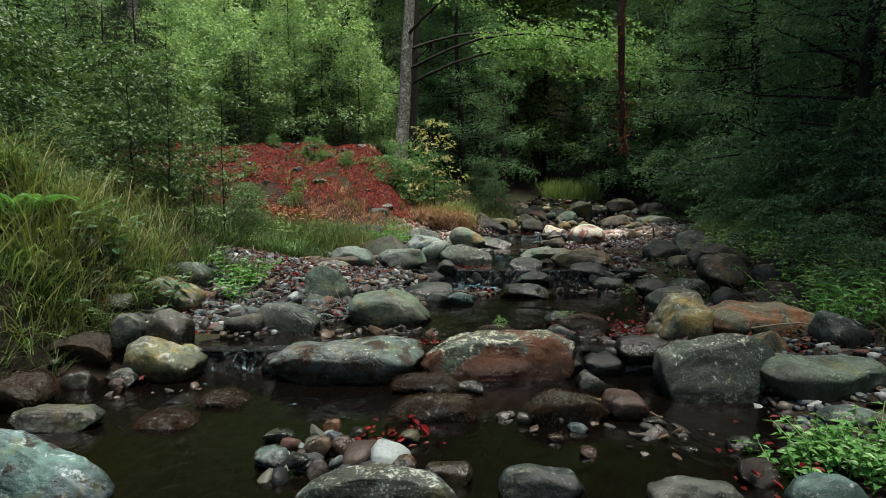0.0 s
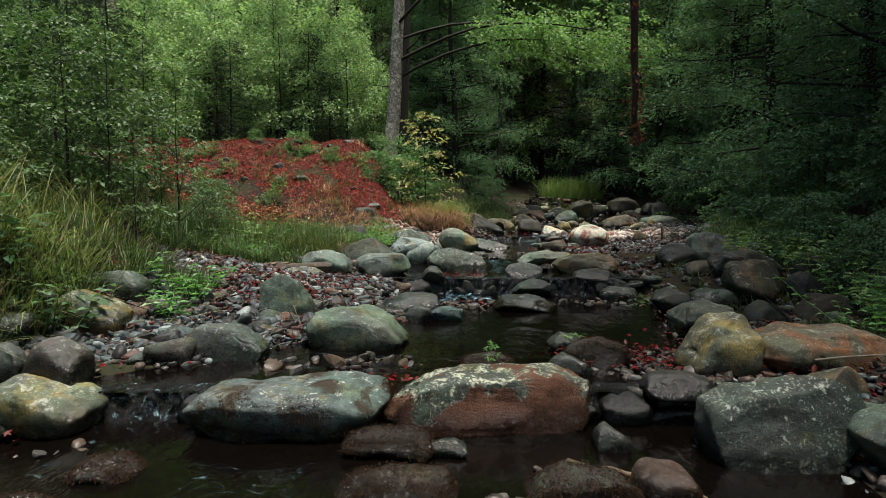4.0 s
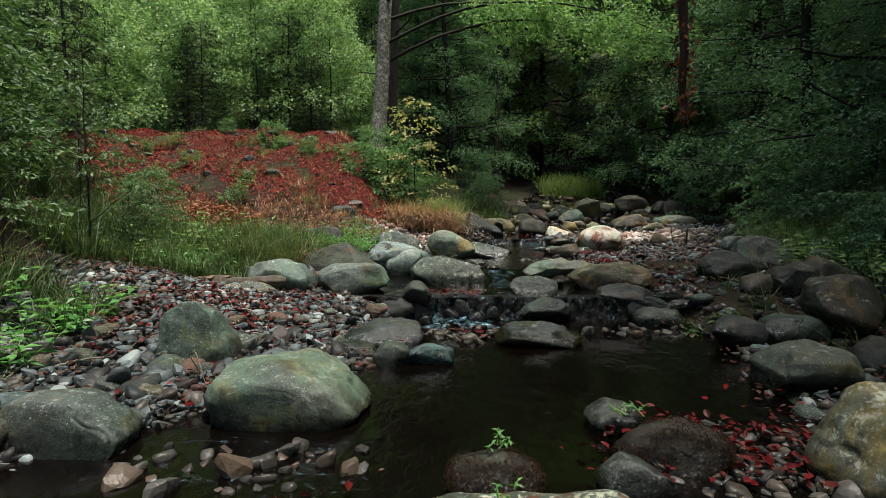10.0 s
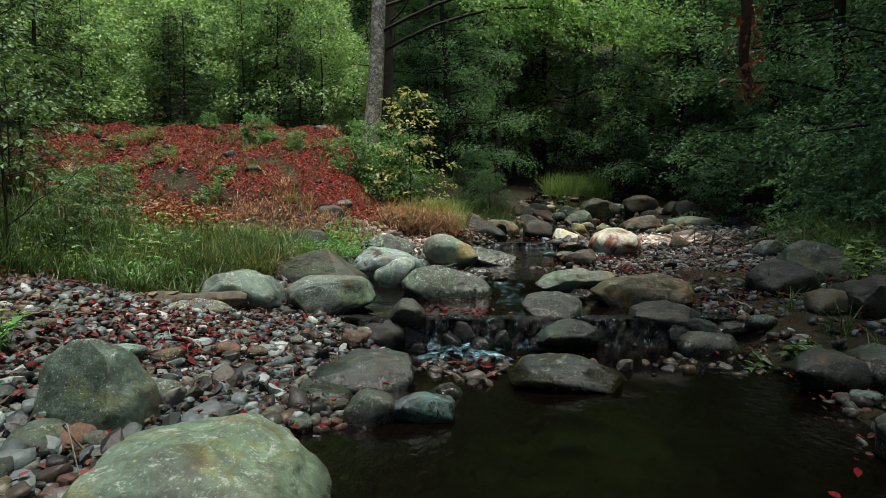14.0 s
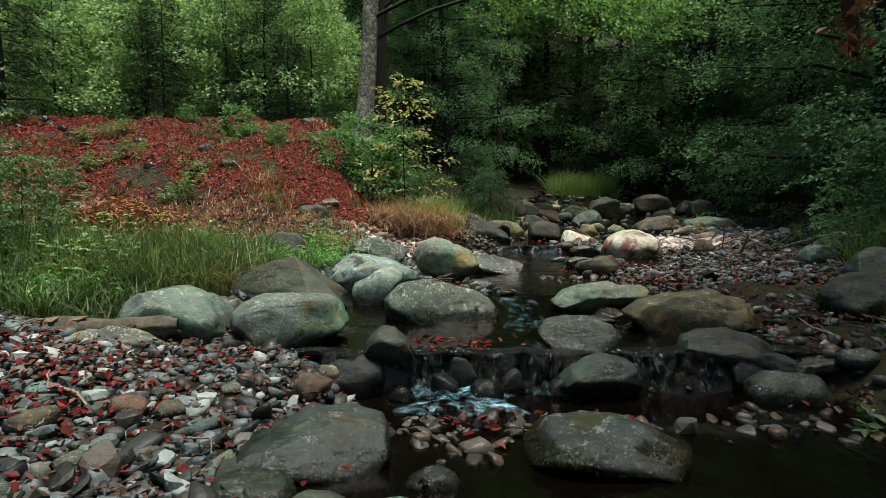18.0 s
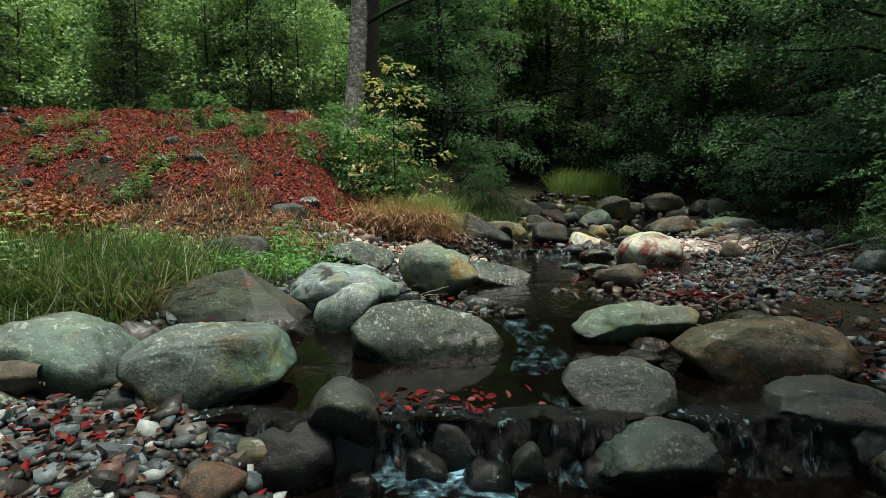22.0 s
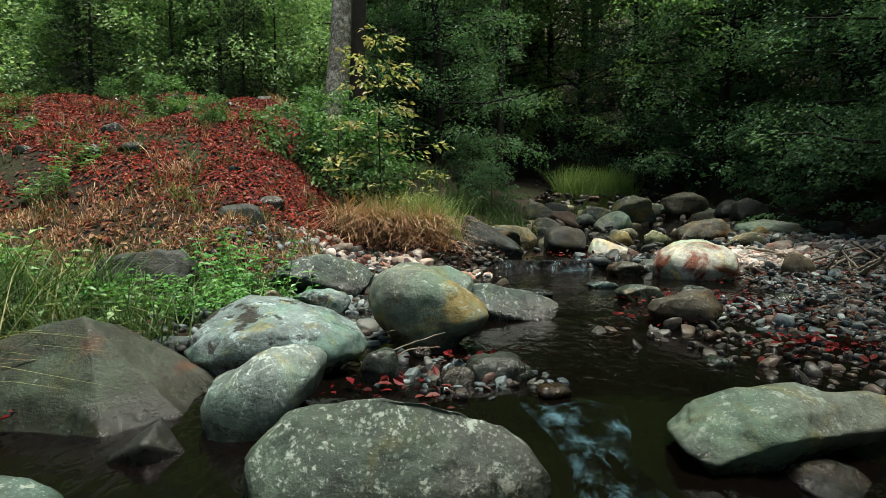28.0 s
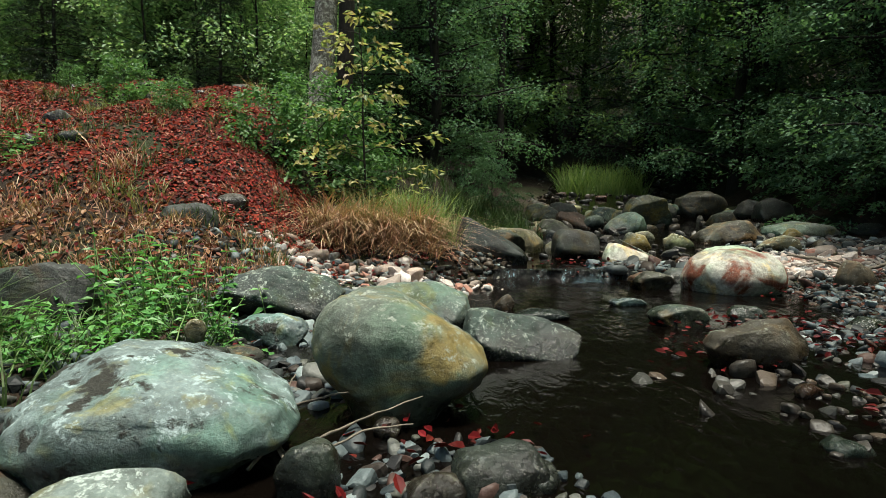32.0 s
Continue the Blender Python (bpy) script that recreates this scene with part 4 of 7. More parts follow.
boulder(1.03, 6.59, 0.31, 0.41, 0.33, 0.18, "block", "slate", outline=((-0.33, 0.05), (-0.5, 0.52), (-0.4, 0.8), (0.0, 1.0), (0.4, 0.95), (0.5, 0.6), (0.45, 0.2), (0.2, 0.02)), worn=2.8)
boulder(1.40, 7.36, 0.35, 0.70, 0.35, 0.21, "slab", "green", outline=((-0.4, 0.08), (-0.5, 0.42), (-0.38, 0.76), (-0.1, 0.95), (0.1, 1.0), (0.38, 0.86), (0.5, 0.72), (0.38, 0.35), (0.2, 0.06)), worn=2.8)
boulder(1.82, 6.92, 0.34, 0.80, 0.47, 0.235, "slab", "brown", outline=((-0.42, 0.05), (-0.5, 0.4), (-0.4, 0.72), (-0.18, 0.95), (0.1, 1.0), (0.35, 0.85), (0.5, 0.5), (0.42, 0.16)), worn=2.8)
boulder(1.79, 6.50, 0.25, 0.53, 0.37, 0.18, "round", "dark")
boulder(1.99, 6.33, 0.16, 0.47, 0.33, 0.12, "slab", "grey", angular=True)
boulder(2.28, 6.43, 0.22, 0.44, 0.36, 0.12, "round", "dark")
boulder(0.33, 7.21, 0.35, 0.73, 0.37, 0.28, "block", "lichen", outline=((-0.5, 0.08), (-0.49, 0.45), (-0.39, 0.76), (-0.2, 0.97), (-0.08, 1.0), (0.15, 0.84), (0.42, 0.44), (0.5, 0.16)), worn=2.8)
boulder(0.05, 6.44, 0.25, 0.25, 0.23, 0.22, "round", "dark", outline=((-0.44, 0.05), (-0.5, 0.42), (-0.4, 0.76), (-0.15, 1.0), (0.15, 0.97), (0.38, 0.75), (0.5, 0.35), (0.4, 0.04)), worn=2.8)
boulder(-0.32, 6.35, 0.23, 0.15, 0.12, 0.10, "block", "blue", angular=True)
boulder(-1.32, 6.47, 0.27, 0.54, 0.34, 0.21, "slab", "yellow", outline=((-0.48, 0.03), (-0.5, 0.4), (-0.4, 0.8), (-0.2, 1.0), (0.1, 0.92), (0.35, 0.66), (0.5, 0.3), (0.46, 0.03)), worn=3.0)
boulder(-1.14, 6.81, 0.33, 0.58, 0.44, 0.28, "round", "green", outline=((-0.46, 0.05), (-0.5, 0.35), (-0.46, 0.76), (-0.33, 0.97), (0.0, 1.0), (0.26, 0.85), (0.43, 0.5), (0.5, 0.16)), worn=3.5, boxy=0.36, chips=3)
boulder(-0.50, 6.74, 0.33, 0.63, 0.51, 0.26, "slab", "green", outline=((-0.36, 0.06), (-0.5, 0.45), (-0.47, 0.7), (-0.34, 0.88), (-0.1, 0.97), (0.25, 1.0), (0.36, 0.9), (0.43, 0.6), (0.5, 0.34), (0.3, 0.08)), worn=5.0, chips=4)
boulder(-0.23, 8.18, 0.42, 0.74, 0.52, 0.26, "slab", "white", outline=((-0.36, 0.03), (-0.5, 0.32), (-0.42, 0.72), (-0.25, 1.0), (0.0, 0.93), (0.25, 0.8), (0.45, 0.55), (0.5, 0.3), (0.36, 0.05)), worn=4.0, chips=3)
boulder(-0.13, 7.63, 0.37, 0.38, 0.32, 0.29, "round", "white2", outline=((-0.42, 0.03), (-0.5, 0.35), (-0.42, 0.56), (-0.2, 0.72), (0.1, 0.97), (0.35, 1.0), (0.5, 0.75), (0.43, 0.45), (0.16, 0.05)), worn=4.0, chips=3)
boulder(-0.38, 9.89, 0.43, 0.75, 0.52, 0.31, "slab", "lichen", outline=((-0.36, 0.04), (-0.5, 0.32), (-0.45, 0.66), (-0.25, 0.95), (0.0, 1.0), (0.3, 0.85), (0.5, 0.5), (0.38, 0.1)), worn=2.8)
boulder(0.39, 8.52, 0.42, 0.59, 0.47, 0.39, "round", "green2", outline=((-0.26, 0.05), (-0.43, 0.32), (-0.5, 0.58), (-0.42, 0.86), (-0.24, 1.0), (0.0, 0.97), (0.2, 0.82), (0.38, 0.6), (0.5, 0.42), (0.42, 0.2), (0.2, 0.02)), worn=7.0, chips=0, boxy=0.62)
boulder(0.38, 9.64, 0.43, 0.66, 0.40, 0.25, "round", "green", outline=((-0.47, 0.03), (-0.5, 0.6), (-0.2, 0.9), (0.2, 1.0), (0.45, 0.7), (0.5, 0.3), (0.46, 0.03)), worn=2.8)
boulder(0.91, 9.15, 0.43, 0.54, 0.32, 0.19, "slab", "lichen", outline=((-0.48, 0.03), (-0.5, 0.5), (-0.45, 0.9), (-0.3, 1.0), (0.2, 0.8), (0.5, 0.4), (0.44, 0.03)), worn=2.8)
boulder(-0.29, 9.35, 0.43, 0.39, 0.27, 0.14, "slab", "white")
boulder(2.98, 11.06, 0.44, 0.74, 0.74, 0.35, "round", "redwhite", outline=((-0.48, 0.02), (-0.5, 0.3), (-0.42, 0.68), (-0.22, 0.94), (0.02, 1.0), (0.26, 0.92), (0.44, 0.62), (0.5, 0.28), (0.48, 0.02)), worn=6.0, boxy=0.95, chips=0)
boulder(1.85, 8.89, 0.42, 0.43, 0.30, 0.22, "wedge", "brown", outline=((-0.43, 0.05), (-0.5, 0.4), (-0.4, 0.64), (-0.1, 0.76), (0.1, 0.95), (0.25, 1.0), (0.42, 0.9), (0.5, 0.5), (0.3, 0.05)), worn=2.8)
boulder(1.42, 12.99, 0.59, 0.92, 0.55, 0.35, "slab", "cream", angular=True)
boulder(1.41, 16.63, 1.01, 0.50, 0.40, 0.37, "block", "cream")
boulder(2.07, 14.70, 0.78, 0.55, 0.44, 0.16, "slab", "cream")
boulder(2.68, 14.88, 0.80, 0.59, 0.48, 0.32, "block", "red")
boulder(2.08, 12.52, 0.56, 0.54, 0.43, 0.35, "block", "dark")
boulder(3.50, 15.57, 0.87, 0.85, 0.59, 0.34, "slab", "yellow", angular=True)
boulder(4.42, 13.70, 0.66, 0.90, 0.63, 0.35, "slab", "brown", angular=True)
boulder(5.53, 13.89, 0.68, 1.04, 0.62, 0.28, "slab", "green")
boulder(4.41, 15.89, 0.91, 0.68, 0.48, 0.35, "round", "dark")
boulder(6.14, 15.93, 0.92, 0.69, 0.48, 0.38, "round", "dark")
boulder(6.73, 16.14, 0.95, 0.47, 0.33, 0.26, "round", "dark")
boulder(6.63, 13.94, 0.70, 0.66, 0.46, 0.25, "round", "dark")
boulder(2.58, 12.38, 0.54, 0.59, 0.48, 0.24, "wedge", "redwhite", angular=True)
boulder(2.33, 11.08, 0.44, 0.33, 0.26, 0.14, "round", "brown")
boulder(3.95, 10.99, 0.44, 0.34, 0.27, 0.26, "block", "brown", angular=True)
boulder(2.78, 11.54, 0.44, 0.31, 0.25, 0.13, "slab", "grey")
boulder(2.31, 11.19, 0.44, 0.30, 0.24, 0.12, "round", "red")
boulder(3.05, 12.01, 0.52, 0.21, 0.17, 0.12, "round", "red")
boulder(2.14, 7.60, 0.38, 0.35, 0.28, 0.13, "wedge", "brown", angular=True)
boulder(1.29, 7.02, 0.34, 0.21, 0.17, 0.07, "round", "dark")
boulder(1.42, 7.24, 0.35, 0.22, 0.18, 0.06, "round", "dark")
boulder(-1.15, 7.36, 0.40, 0.16, 0.13, 0.05, "round", "dark")
boulder(0.65, 7.97, 0.42, 0.25, 0.20, 0.09, "slab", "grey")
boulder(0.50, 7.90, 0.42, 0.15, 0.12, 0.06, "round", "brown")
boulder(0.83, 7.77, 0.42, 0.13, 0.10, 0.04, "round", "brown")
boulder(0.68, 8.01, 0.42, 0.26, 0.18, 0.06, "slab", "grey", angular=True)
boulder(0.21, 7.95, 0.45, 0.16, 0.11, 0.10, "block", "grey", angular=True)
boulder(1.92, 9.76, 0.43, 0.34, 0.24, 0.11, "slab", "yellow")
boulder(2.36, 9.84, 0.43, 0.22, 0.15, 0.09, "round", "grey")
boulder(0.97, 10.20, 0.43, 0.14, 0.10, 0.11, "wedge", "brown")
boulder(1.16, 9.92, 0.43, 0.34, 0.24, 0.05, "slab", "grey")
boulder(1.85, 10.34, 0.43, 0.27, 0.19, 0.05, "slab", "white")
boulder(-1.62, 9.69, 0.45, 0.55, 0.38, 0.19, "slab", "dark")
boulder(-1.28, 10.72, 0.9, 0.44, 0.35, 0.24, "block", "dark")
boulder(-0.51, 9.02, 0.53, 0.09, 0.08, 0.08, "round", "cream")
boulder(-0.30, 8.67, 0.50, 0.14, 0.11, 0.09, "round", "grey")
boulder(0.36, 8.27, 0.42, 0.09, 0.07, 0.05, "round", "brown")
boulder(1.81, 8.54, 0.42, 0.10, 0.08, 0.05, "slab", "red")
boulder(1.62, 8.14, 0.42, 0.13, 0.11, 0.04, "wedge", "grey", angular=True)
boulder(2.89, 9.59, 0.43, 0.22, 0.18, 0.07, "slab", "grey", angular=True)
boulder(5.02, 9.50, 0.48, 0.71, 0.50, 0.37, "slab", "grey", angular=True)
boulder(6.15, 12.15, 0.54, 0.92, 0.74, 0.37, "block", "brown", angular=True)
boulder(2.17, 5.50, 0.19, 0.35, 0.28, 0.17, "round", "dark")
boulder(2.62, 5.65, 0.22, 0.48, 0.34, 0.13, "slab", "grey", angular=True)
boulder(0.94, 4.29, 0.13, 0.25, 0.20, 0.11, "round", "lichen")
boulder(1.05, 3.95, 0.13, 0.43, 0.21, 0.16, "round", "moss")
boulder(0.86, 3.82, 0.13, 0.27, 0.21, 0.12, "wedge", "grey", angular=True)
boulder(1.31, 3.45, 0.12, 0.38, 0.23, 0.11, "slab", "dark")
boulder(0.40, 3.81, 0.11, 0.35, 0.21, 0.13, "round", "moss")
boulder(-0.23, 1.78, -0.01, 0.59, 0.21, 0.18, "slab", "lichen")
boulder(0.36, 1.91, -0.01, 0.34, 0.14, 0.12, "slab", "grey")
boulder(0.89, 1.81, -0.00, 0.37, 0.15, 0.11, "slab", "grey")
boulder(1.32, 1.77, 0.02, 0.29, 0.13, 0.13, "round", "white")
boulder(1.23, 2.00, -0.01, 0.17, 0.14, 0.11, "round", "moss")
boulder(0.94, 2.70, -0.00, 0.25, 0.20, 0.13, "round", "red")
boulder(-0.03, 2.68, -0.00, 0.46, 0.27, 0.10, "round", "moss")
boulder(-0.10, 3.07, -0.00, 0.43, 0.26, 0.09, "round", "moss")
boulder(0.15, 3.03, -0.00, 0.19, 0.11, 0.07, "slab", "grey")
boulder(0.63, 2.62, -0.00, 0.43, 0.26, 0.14, "round", "moss")
boulder(0.88, 3.12, -0.00, 0.19, 0.15, 0.12, "wedge", "grey", angular=True)
boulder(0.02, 2.02, -0.00, 0.21, 0.13, 0.07, "slab", "brown")
boulder(-0.16, 2.10, -0.00, 0.12, 0.10, 0.06, "round", "brown")
boulder(1.04, 2.55, -0.00, 0.12, 0.09, 0.04, "slab", "grey")
boulder(1.33, 2.31, -0.00, 0.14, 0.11, 0.06, "wedge", "grey", angular=True)
boulder(1.97, 2.49, 0.03, 0.31, 0.21, 0.08, "slab", "white2")
boulder(-0.71, 2.14, 0.01, 0.15, 0.12, 0.07, "slab", "white")
boulder(-0.53, 2.21, 0.03, 0.12, 0.10, 0.06, "round", "orange")
boulder(-0.44, 2.24, 0.02, 0.11, 0.09, 0.06, "round", "red")
boulder(-0.53, 2.47, -0.00, 0.09, 0.07, 0.07, "block", "orange")
boulder(-0.40, 2.44, -0.00, 0.11, 0.09, 0.04, "slab", "dark", angular=True)
boulder(-0.15, 2.38, -0.00, 0.10, 0.08, 0.05, "round", "green")
boulder(0.65, 2.50, -0.00, 0.10, 0.08, 0.03, "round", "white")
boulder(0.52, 2.39, -0.00, 0.08, 0.06, 0.03, "round", "red")
boulder(0.63, 2.24, -0.00, 0.08, 0.07, 0.04, "round", "red")
boulder(-0.58, 2.07, 0.03, 0.09, 0.07, 0.05, "round", "grey")
boulder(-0.49, 2.01, 0.02, 0.09, 0.07, 0.07, "round", "greyp")
boulder(-0.75, 2.38, -0.00, 0.15, 0.12, 0.05, "slab", "grey")
boulder(1.09, 2.30, -0.01, 0.10, 0.08, 0.02, "slab", "grey", angular=True)
boulder(1.79, 7.39, 0.39, 0.09, 0.07, 0.05, "block", "redwhite")
for bx, by, bw, bh, kind, bm in ((2.75, 5.05, 0.42, 0.20, "wedge", "dark"), (3.25, 5.15, 0.5, 0.24, "block", "moss"), (3.55, 5.75, 0.46, 0.26, "block", "dark"), (3.1, 4.75, 0.3, 0.14, "slab", "greyp"), (3.45, 6.45, 0.6, 0.3, "block", "brown"), (3.95, 6.2, 0.5, 0.3, "wedge", "moss"), (2.9, 6.5, 0.4, 0.16, "slab", "brown"), (3.9, 7.1, 0.5, 0.3, "block", "grey"), (4.3, 7.7, 0.55, 0.3, "wedge", "dark"), (3.3, 7.3, 0.36, 0.14, "slab", "grey"), (4.1, 5.6, 0.45, 0.3, "block", "dark"), (4.6, 8.6, 0.5, 0.26, "block", "greyp"), (4.2, 9.2, 0.42, 0.2, "slab", "green"), (5.3, 10.4, 0.6, 0.3, "block", "green")):
    boulder(bx, by, float(land(bx, by)) - 0.04, bw, bw * 0.72, bh + 0.04, kind, bm, angular=True)
boulder(-1.31, 9.19, 0.55, 0.62, 0.38, 0.30, "slab", "dark")

# ---- gravel ----
PROTO = []
for k in range(18):
    rng = np.random.default_rng(300 + k)
    PROTO.append(stone_shape(rng, 1 if k < 6 else 2, rng.choice(["block", "block", "slab", "wedge"]))[0])


def scatter(rng, n, y0, y1, place):
    """n places in a band of the plan; place(y, u) gives x for u in 0..1."""
    y = rng.uniform(y0, y1, n)
    return place(y, rng.random(n)), y


def gravel(name, rng, x, y, size, mat, label, sub=1, sink=0.3, lift=0.0):
    size = np.minimum(size, 0.085) if sub == 1 else size
    z = land(x, y)
    base = [p for k, p in enumerate(PROTO) if (k < 6) == (sub == 1)]
    F = ICO[sub][1]
    n = len(x)
    pick = rng.integers(0, len(base), n)
    yaw = rng.uniform(0, 6.28, n)
    tx, ty = rng.normal(0, 0.28, n), rng.normal(0, 0.28, n)
    sc = np.stack([size * rng.uniform(0.85, 1.2, n), size * rng.uniform(0.7, 1.0, n), size * rng.uniform(0.45, 0.9, n)], 1) / 2
    Vs = np.empty((n, len(base[0]), 3))
    for k in range(len(base)):
        s = pick == k
        V = base[k][None] * sc[s][:, None]
        c, q = np.cos(yaw[s])[:, None], np.sin(yaw[s])[:, None]
        X, Y = V[..., 0] * c - V[..., 1] * q, V[..., 0] * q + V[..., 1] * c
        Z = V[..., 2] + X * tx[s][:, None] + Y * ty[s][:, None]
        Vs[s] = np.stack([X + x[s][:, None], Y + y[s][:, None], Z + (z[s] + sc[s][:, 2] * (1 - 2 * sink) + (lift[s] if np.ndim(lift) else lift))[:, None]], -1)
    off = (np.arange(n) * len(base[0]))[:, None, None]
    ob = new(name, mesh_np(name, Vs.reshape(-1, 3), (F[None] + off).reshape(-1, 3), mat, np.repeat(rng.random(n) < (0.8 if sub == 1 else 0.55), len(F))))
    tagged(ob, label, "gravel", kind="stuff")


def bar_left(y, u):
    return along(EDGE_L, y) + 0.45 - u * (np.where(y > 7.4, 0.6, along(FOOT_L, y)) + 0.75)


def bar_right(y, u):
    return along(EDGE_R, y) - 0.5 + u * (along(FOOT_R, y) + 0.7)


def bed(y, u):
    a, b = along(EDGE_L, y), along(EDGE_R, y)
    return a + (b - a) * u


rng = np.random.default_rng(7)
x, y = scatter(rng, 2600, 5.9, 6.8, bar_left)
gravel("gravel", rng, x, y, rng.gamma(2.4, 0.012, 2600) + 0.010, PEBBLE_SHADE, "damp dark gravel beside the little fall")
x, y = scatter(rng, 8200, 3.9, 5.95, bar_left)
gravel("gravel", rng, x, y, rng.gamma(1.8, 0.013, 8200) + 0.012, PEBBLE, "grey white and reddish gravel bar beside the stream", sub=2)
x, y = scatter(rng, 520, 3.9, 5.7, bar_left)
gravel("gravel", rng, x, y, rng.gamma(5, 0.007, 520) + 0.03, PEBBLE, "larger flat stones on the gravel bar", sub=2, sink=0.2, lift=0.012)
x, y = scatter(rng, 420, 7.8, 12.0, bar_right)
gravel("gravel", rng, x, y, rng.gamma(5, 0.007, 420) + 0.03, PEBBLE, "larger flat stones on the gravel bar", sub=2, sink=0.2, lift=0.012)
x, y = scatter(rng, 8000, 7.8, 12.3, bar_right)
gravel("gravel", rng, x, y, rng.gamma(2.4, 0.010, 8000) + 0.010, PEBBLE_SHADE, "gravel bar of small grey and brown stones")
x, y = scatter(rng, 2000, 2.6, 7.4, bar_right)
gravel("gravel", rng, x, y, rng.gamma(3, 0.012, 2000) + 0.012, PEBBLE_SHADE, "wet gravel along the shaded bank")
x, y = scatter(rng, 2600, 7.4, 12.3, bar_left)
gravel("gravel", rng, x, y, rng.gamma(3, 0.011, 2600) + 0.012, PEBBLE, "pale gravel below the grassy bank")
x, y = scatter(rng, 3000, 1.4, 12.5, bed)
gravel("bed_gravel", rng, x, y, rng.gamma(4, 0.016, 3000) + 0.02, PEBBLE_DARK, "dark wet pebbles on the stream bed", sink=0.2)
x, y = scatter(rng, 420, 12.3, 26, lambda yy, u: bed(yy, u * 1.2 - 0.1))
gravel("bed_stones", rng, x, y, rng.gamma(5, 0.016, 420) + 0.03, PEBBLE_DARK, "dark cobbles of the stream bed upstream", sub=2, sink=0.2, lift=np.maximum(level(y) - land(x, y), 0) - 0.02)



def patch(cx, cy, rx, ry, n, size, mat, label, seed, rise=0.0):
    """Small stones in a ragged patch that stands a little out of the water."""
    r = np.random.default_rng(seed)
    a, q = r.uniform(0, 6.283, n), np.sqrt(r.random(n)) * r.uniform(0.6, 1.1, n)
    x, y = cx + rx * q * np.cos(a), cy + ry * q * np.sin(a)
    lift = np.maximum(level(y) - land(x, y), 0) - r.uniform(0.0, 0.025, n) + rise
    gravel("gravel", r, x, y, r.gamma(4, size / 4, n) + 0.012, mat, label, sub=2, lift=lift)


patch(-0.48, 2.22, 0.32, 0.26, 90, 0.05, PEBBLE, "little island of mixed pebbles", 602)
patch(1.35, 4.0, 0.42, 0.38, 240, 0.032, PEBBLE_DARK, "wet pebbles behind the mossy stone", 603)
patch(0.5, 8.0, 0.4, 0.28, 200, 0.027, PEBBLE, "pebbles between the boulders", 604)
patch(-0.05, 8.75, 0.35, 0.35, 120, 0.04, PEBBLE, "pebbles between the boulders", 605)
patch(2.0, 8.1, 0.5, 0.6, 110, 0.03, PEBBLE_DARK, "flat grey pebbles at the water's edge", 606)
patch(0.35, 6.0, 0.5, 0.14, 60, 0.03, PEBBLE_DARK, "dark wet stones below the fall", 607)
patch(2.5, 11.9, 0.5, 0.25, 120, 0.07, PEBBLE, "pale stones at the head of the pool", 608)
patch(3.9, 11.5, 0.75, 0.32, 620, 0.045, PEBBLE_PALE, "pale gravel beside the white boulder", 609, 0.03)
patch(4.6, 12.1, 1.3, 0.5, 760, 0.055, PEBBLE_PALE, "pale gravel beside the driftwood", 616, 0.03)
patch(5.4, 13.2, 1.2, 0.6, 380, 0.07, PEBBLE_SHADE, "grey brown stones on the far bank", 617)
patch(0.0, 11.05, 1.0, 0.35, 560, 0.05, PEBBLE_PALE, "pale gravel below the dry grass", 610)
patch(1.85, 2.4, 0.35, 0.25, 70, 0.03, PEBBLE, "small mixed gravel on the bank", 611)
patch(1.0, 2.4, 0.3, 0.3, 26, 0.045, PEBBLE_DARK, "few dark stones in the water", 612)
patch(-1.75, 3.1, 0.3, 0.2, 12, 0.05, PEBBLE_DARK, "dark wet stones under the bank", 613)
patch(-1.2, 7.1, 0.5, 0.3, 90, 0.07, PEBBLE_DARK, "flat dark stones below the hanging grass", 614)

patch(1.9, 8.65, 0.6, 0.5, 70, 0.035, PEBBLE_DARK, "flat wet stones that break the shallow water", 621)
patch(2.6, 8.9, 0.6, 0.9, 220, 0.035, PEBBLE_SHADE, "flat grey stones in the shallows", 622)
patch(-0.5, 3.95, 0.7, 0.2, 50, 0.045, PEBBLE_DARK, "dark wet stones in the shallows", 625)
patch(1.55, 3.45, 0.5, 0.5, 60, 0.045, PEBBLE_DARK, "dark wet stones beside the boulders", 626)
patch(0.7, 5.85, 0.8, 0.25, 80, 0.04, PEBBLE_DARK, "dark wet stones below the fall", 627)
patch(1.9, 6.0, 0.6, 0.25, 50, 0.04, PEBBLE_DARK, "dark wet stones at the pool's edge", 628)
patch(0.4, 2.75, 0.7, 0.35, 24, 0.04, PEBBLE_DARK, "dark stones in the lower pool", 629)
ridge_boulder(-0.77, 7.79, 0.36, 0.86, 0.62, 0.36, ((0.03, -0.12, 1.0), (0.02, 0.3, 0.72), (-0.5, -0.1, 0.62), (-0.5, 0.3, 0.55), (-0.44, -0.36, 0.1), (0.26, -0.5, 0.0), (0.5, -0.28, 0.0), (0.5, 0.35, 0.04)), "layered", "brown wedge shaped boulder with broken layered face", 3, 0.008, 0.0015)
boulder(-0.61, 3.36, 0.0, 1.0, 0.44, 0.236, "slab", "bluelich", outline=((-0.42, 0.03), (-0.5, 0.45), (-0.4, 0.8), (-0.05, 0.92), (0.2, 1.0), (0.48, 0.95), (0.5, 0.5), (0.4, 0.03)), worn=2.5, boxy=0.4)
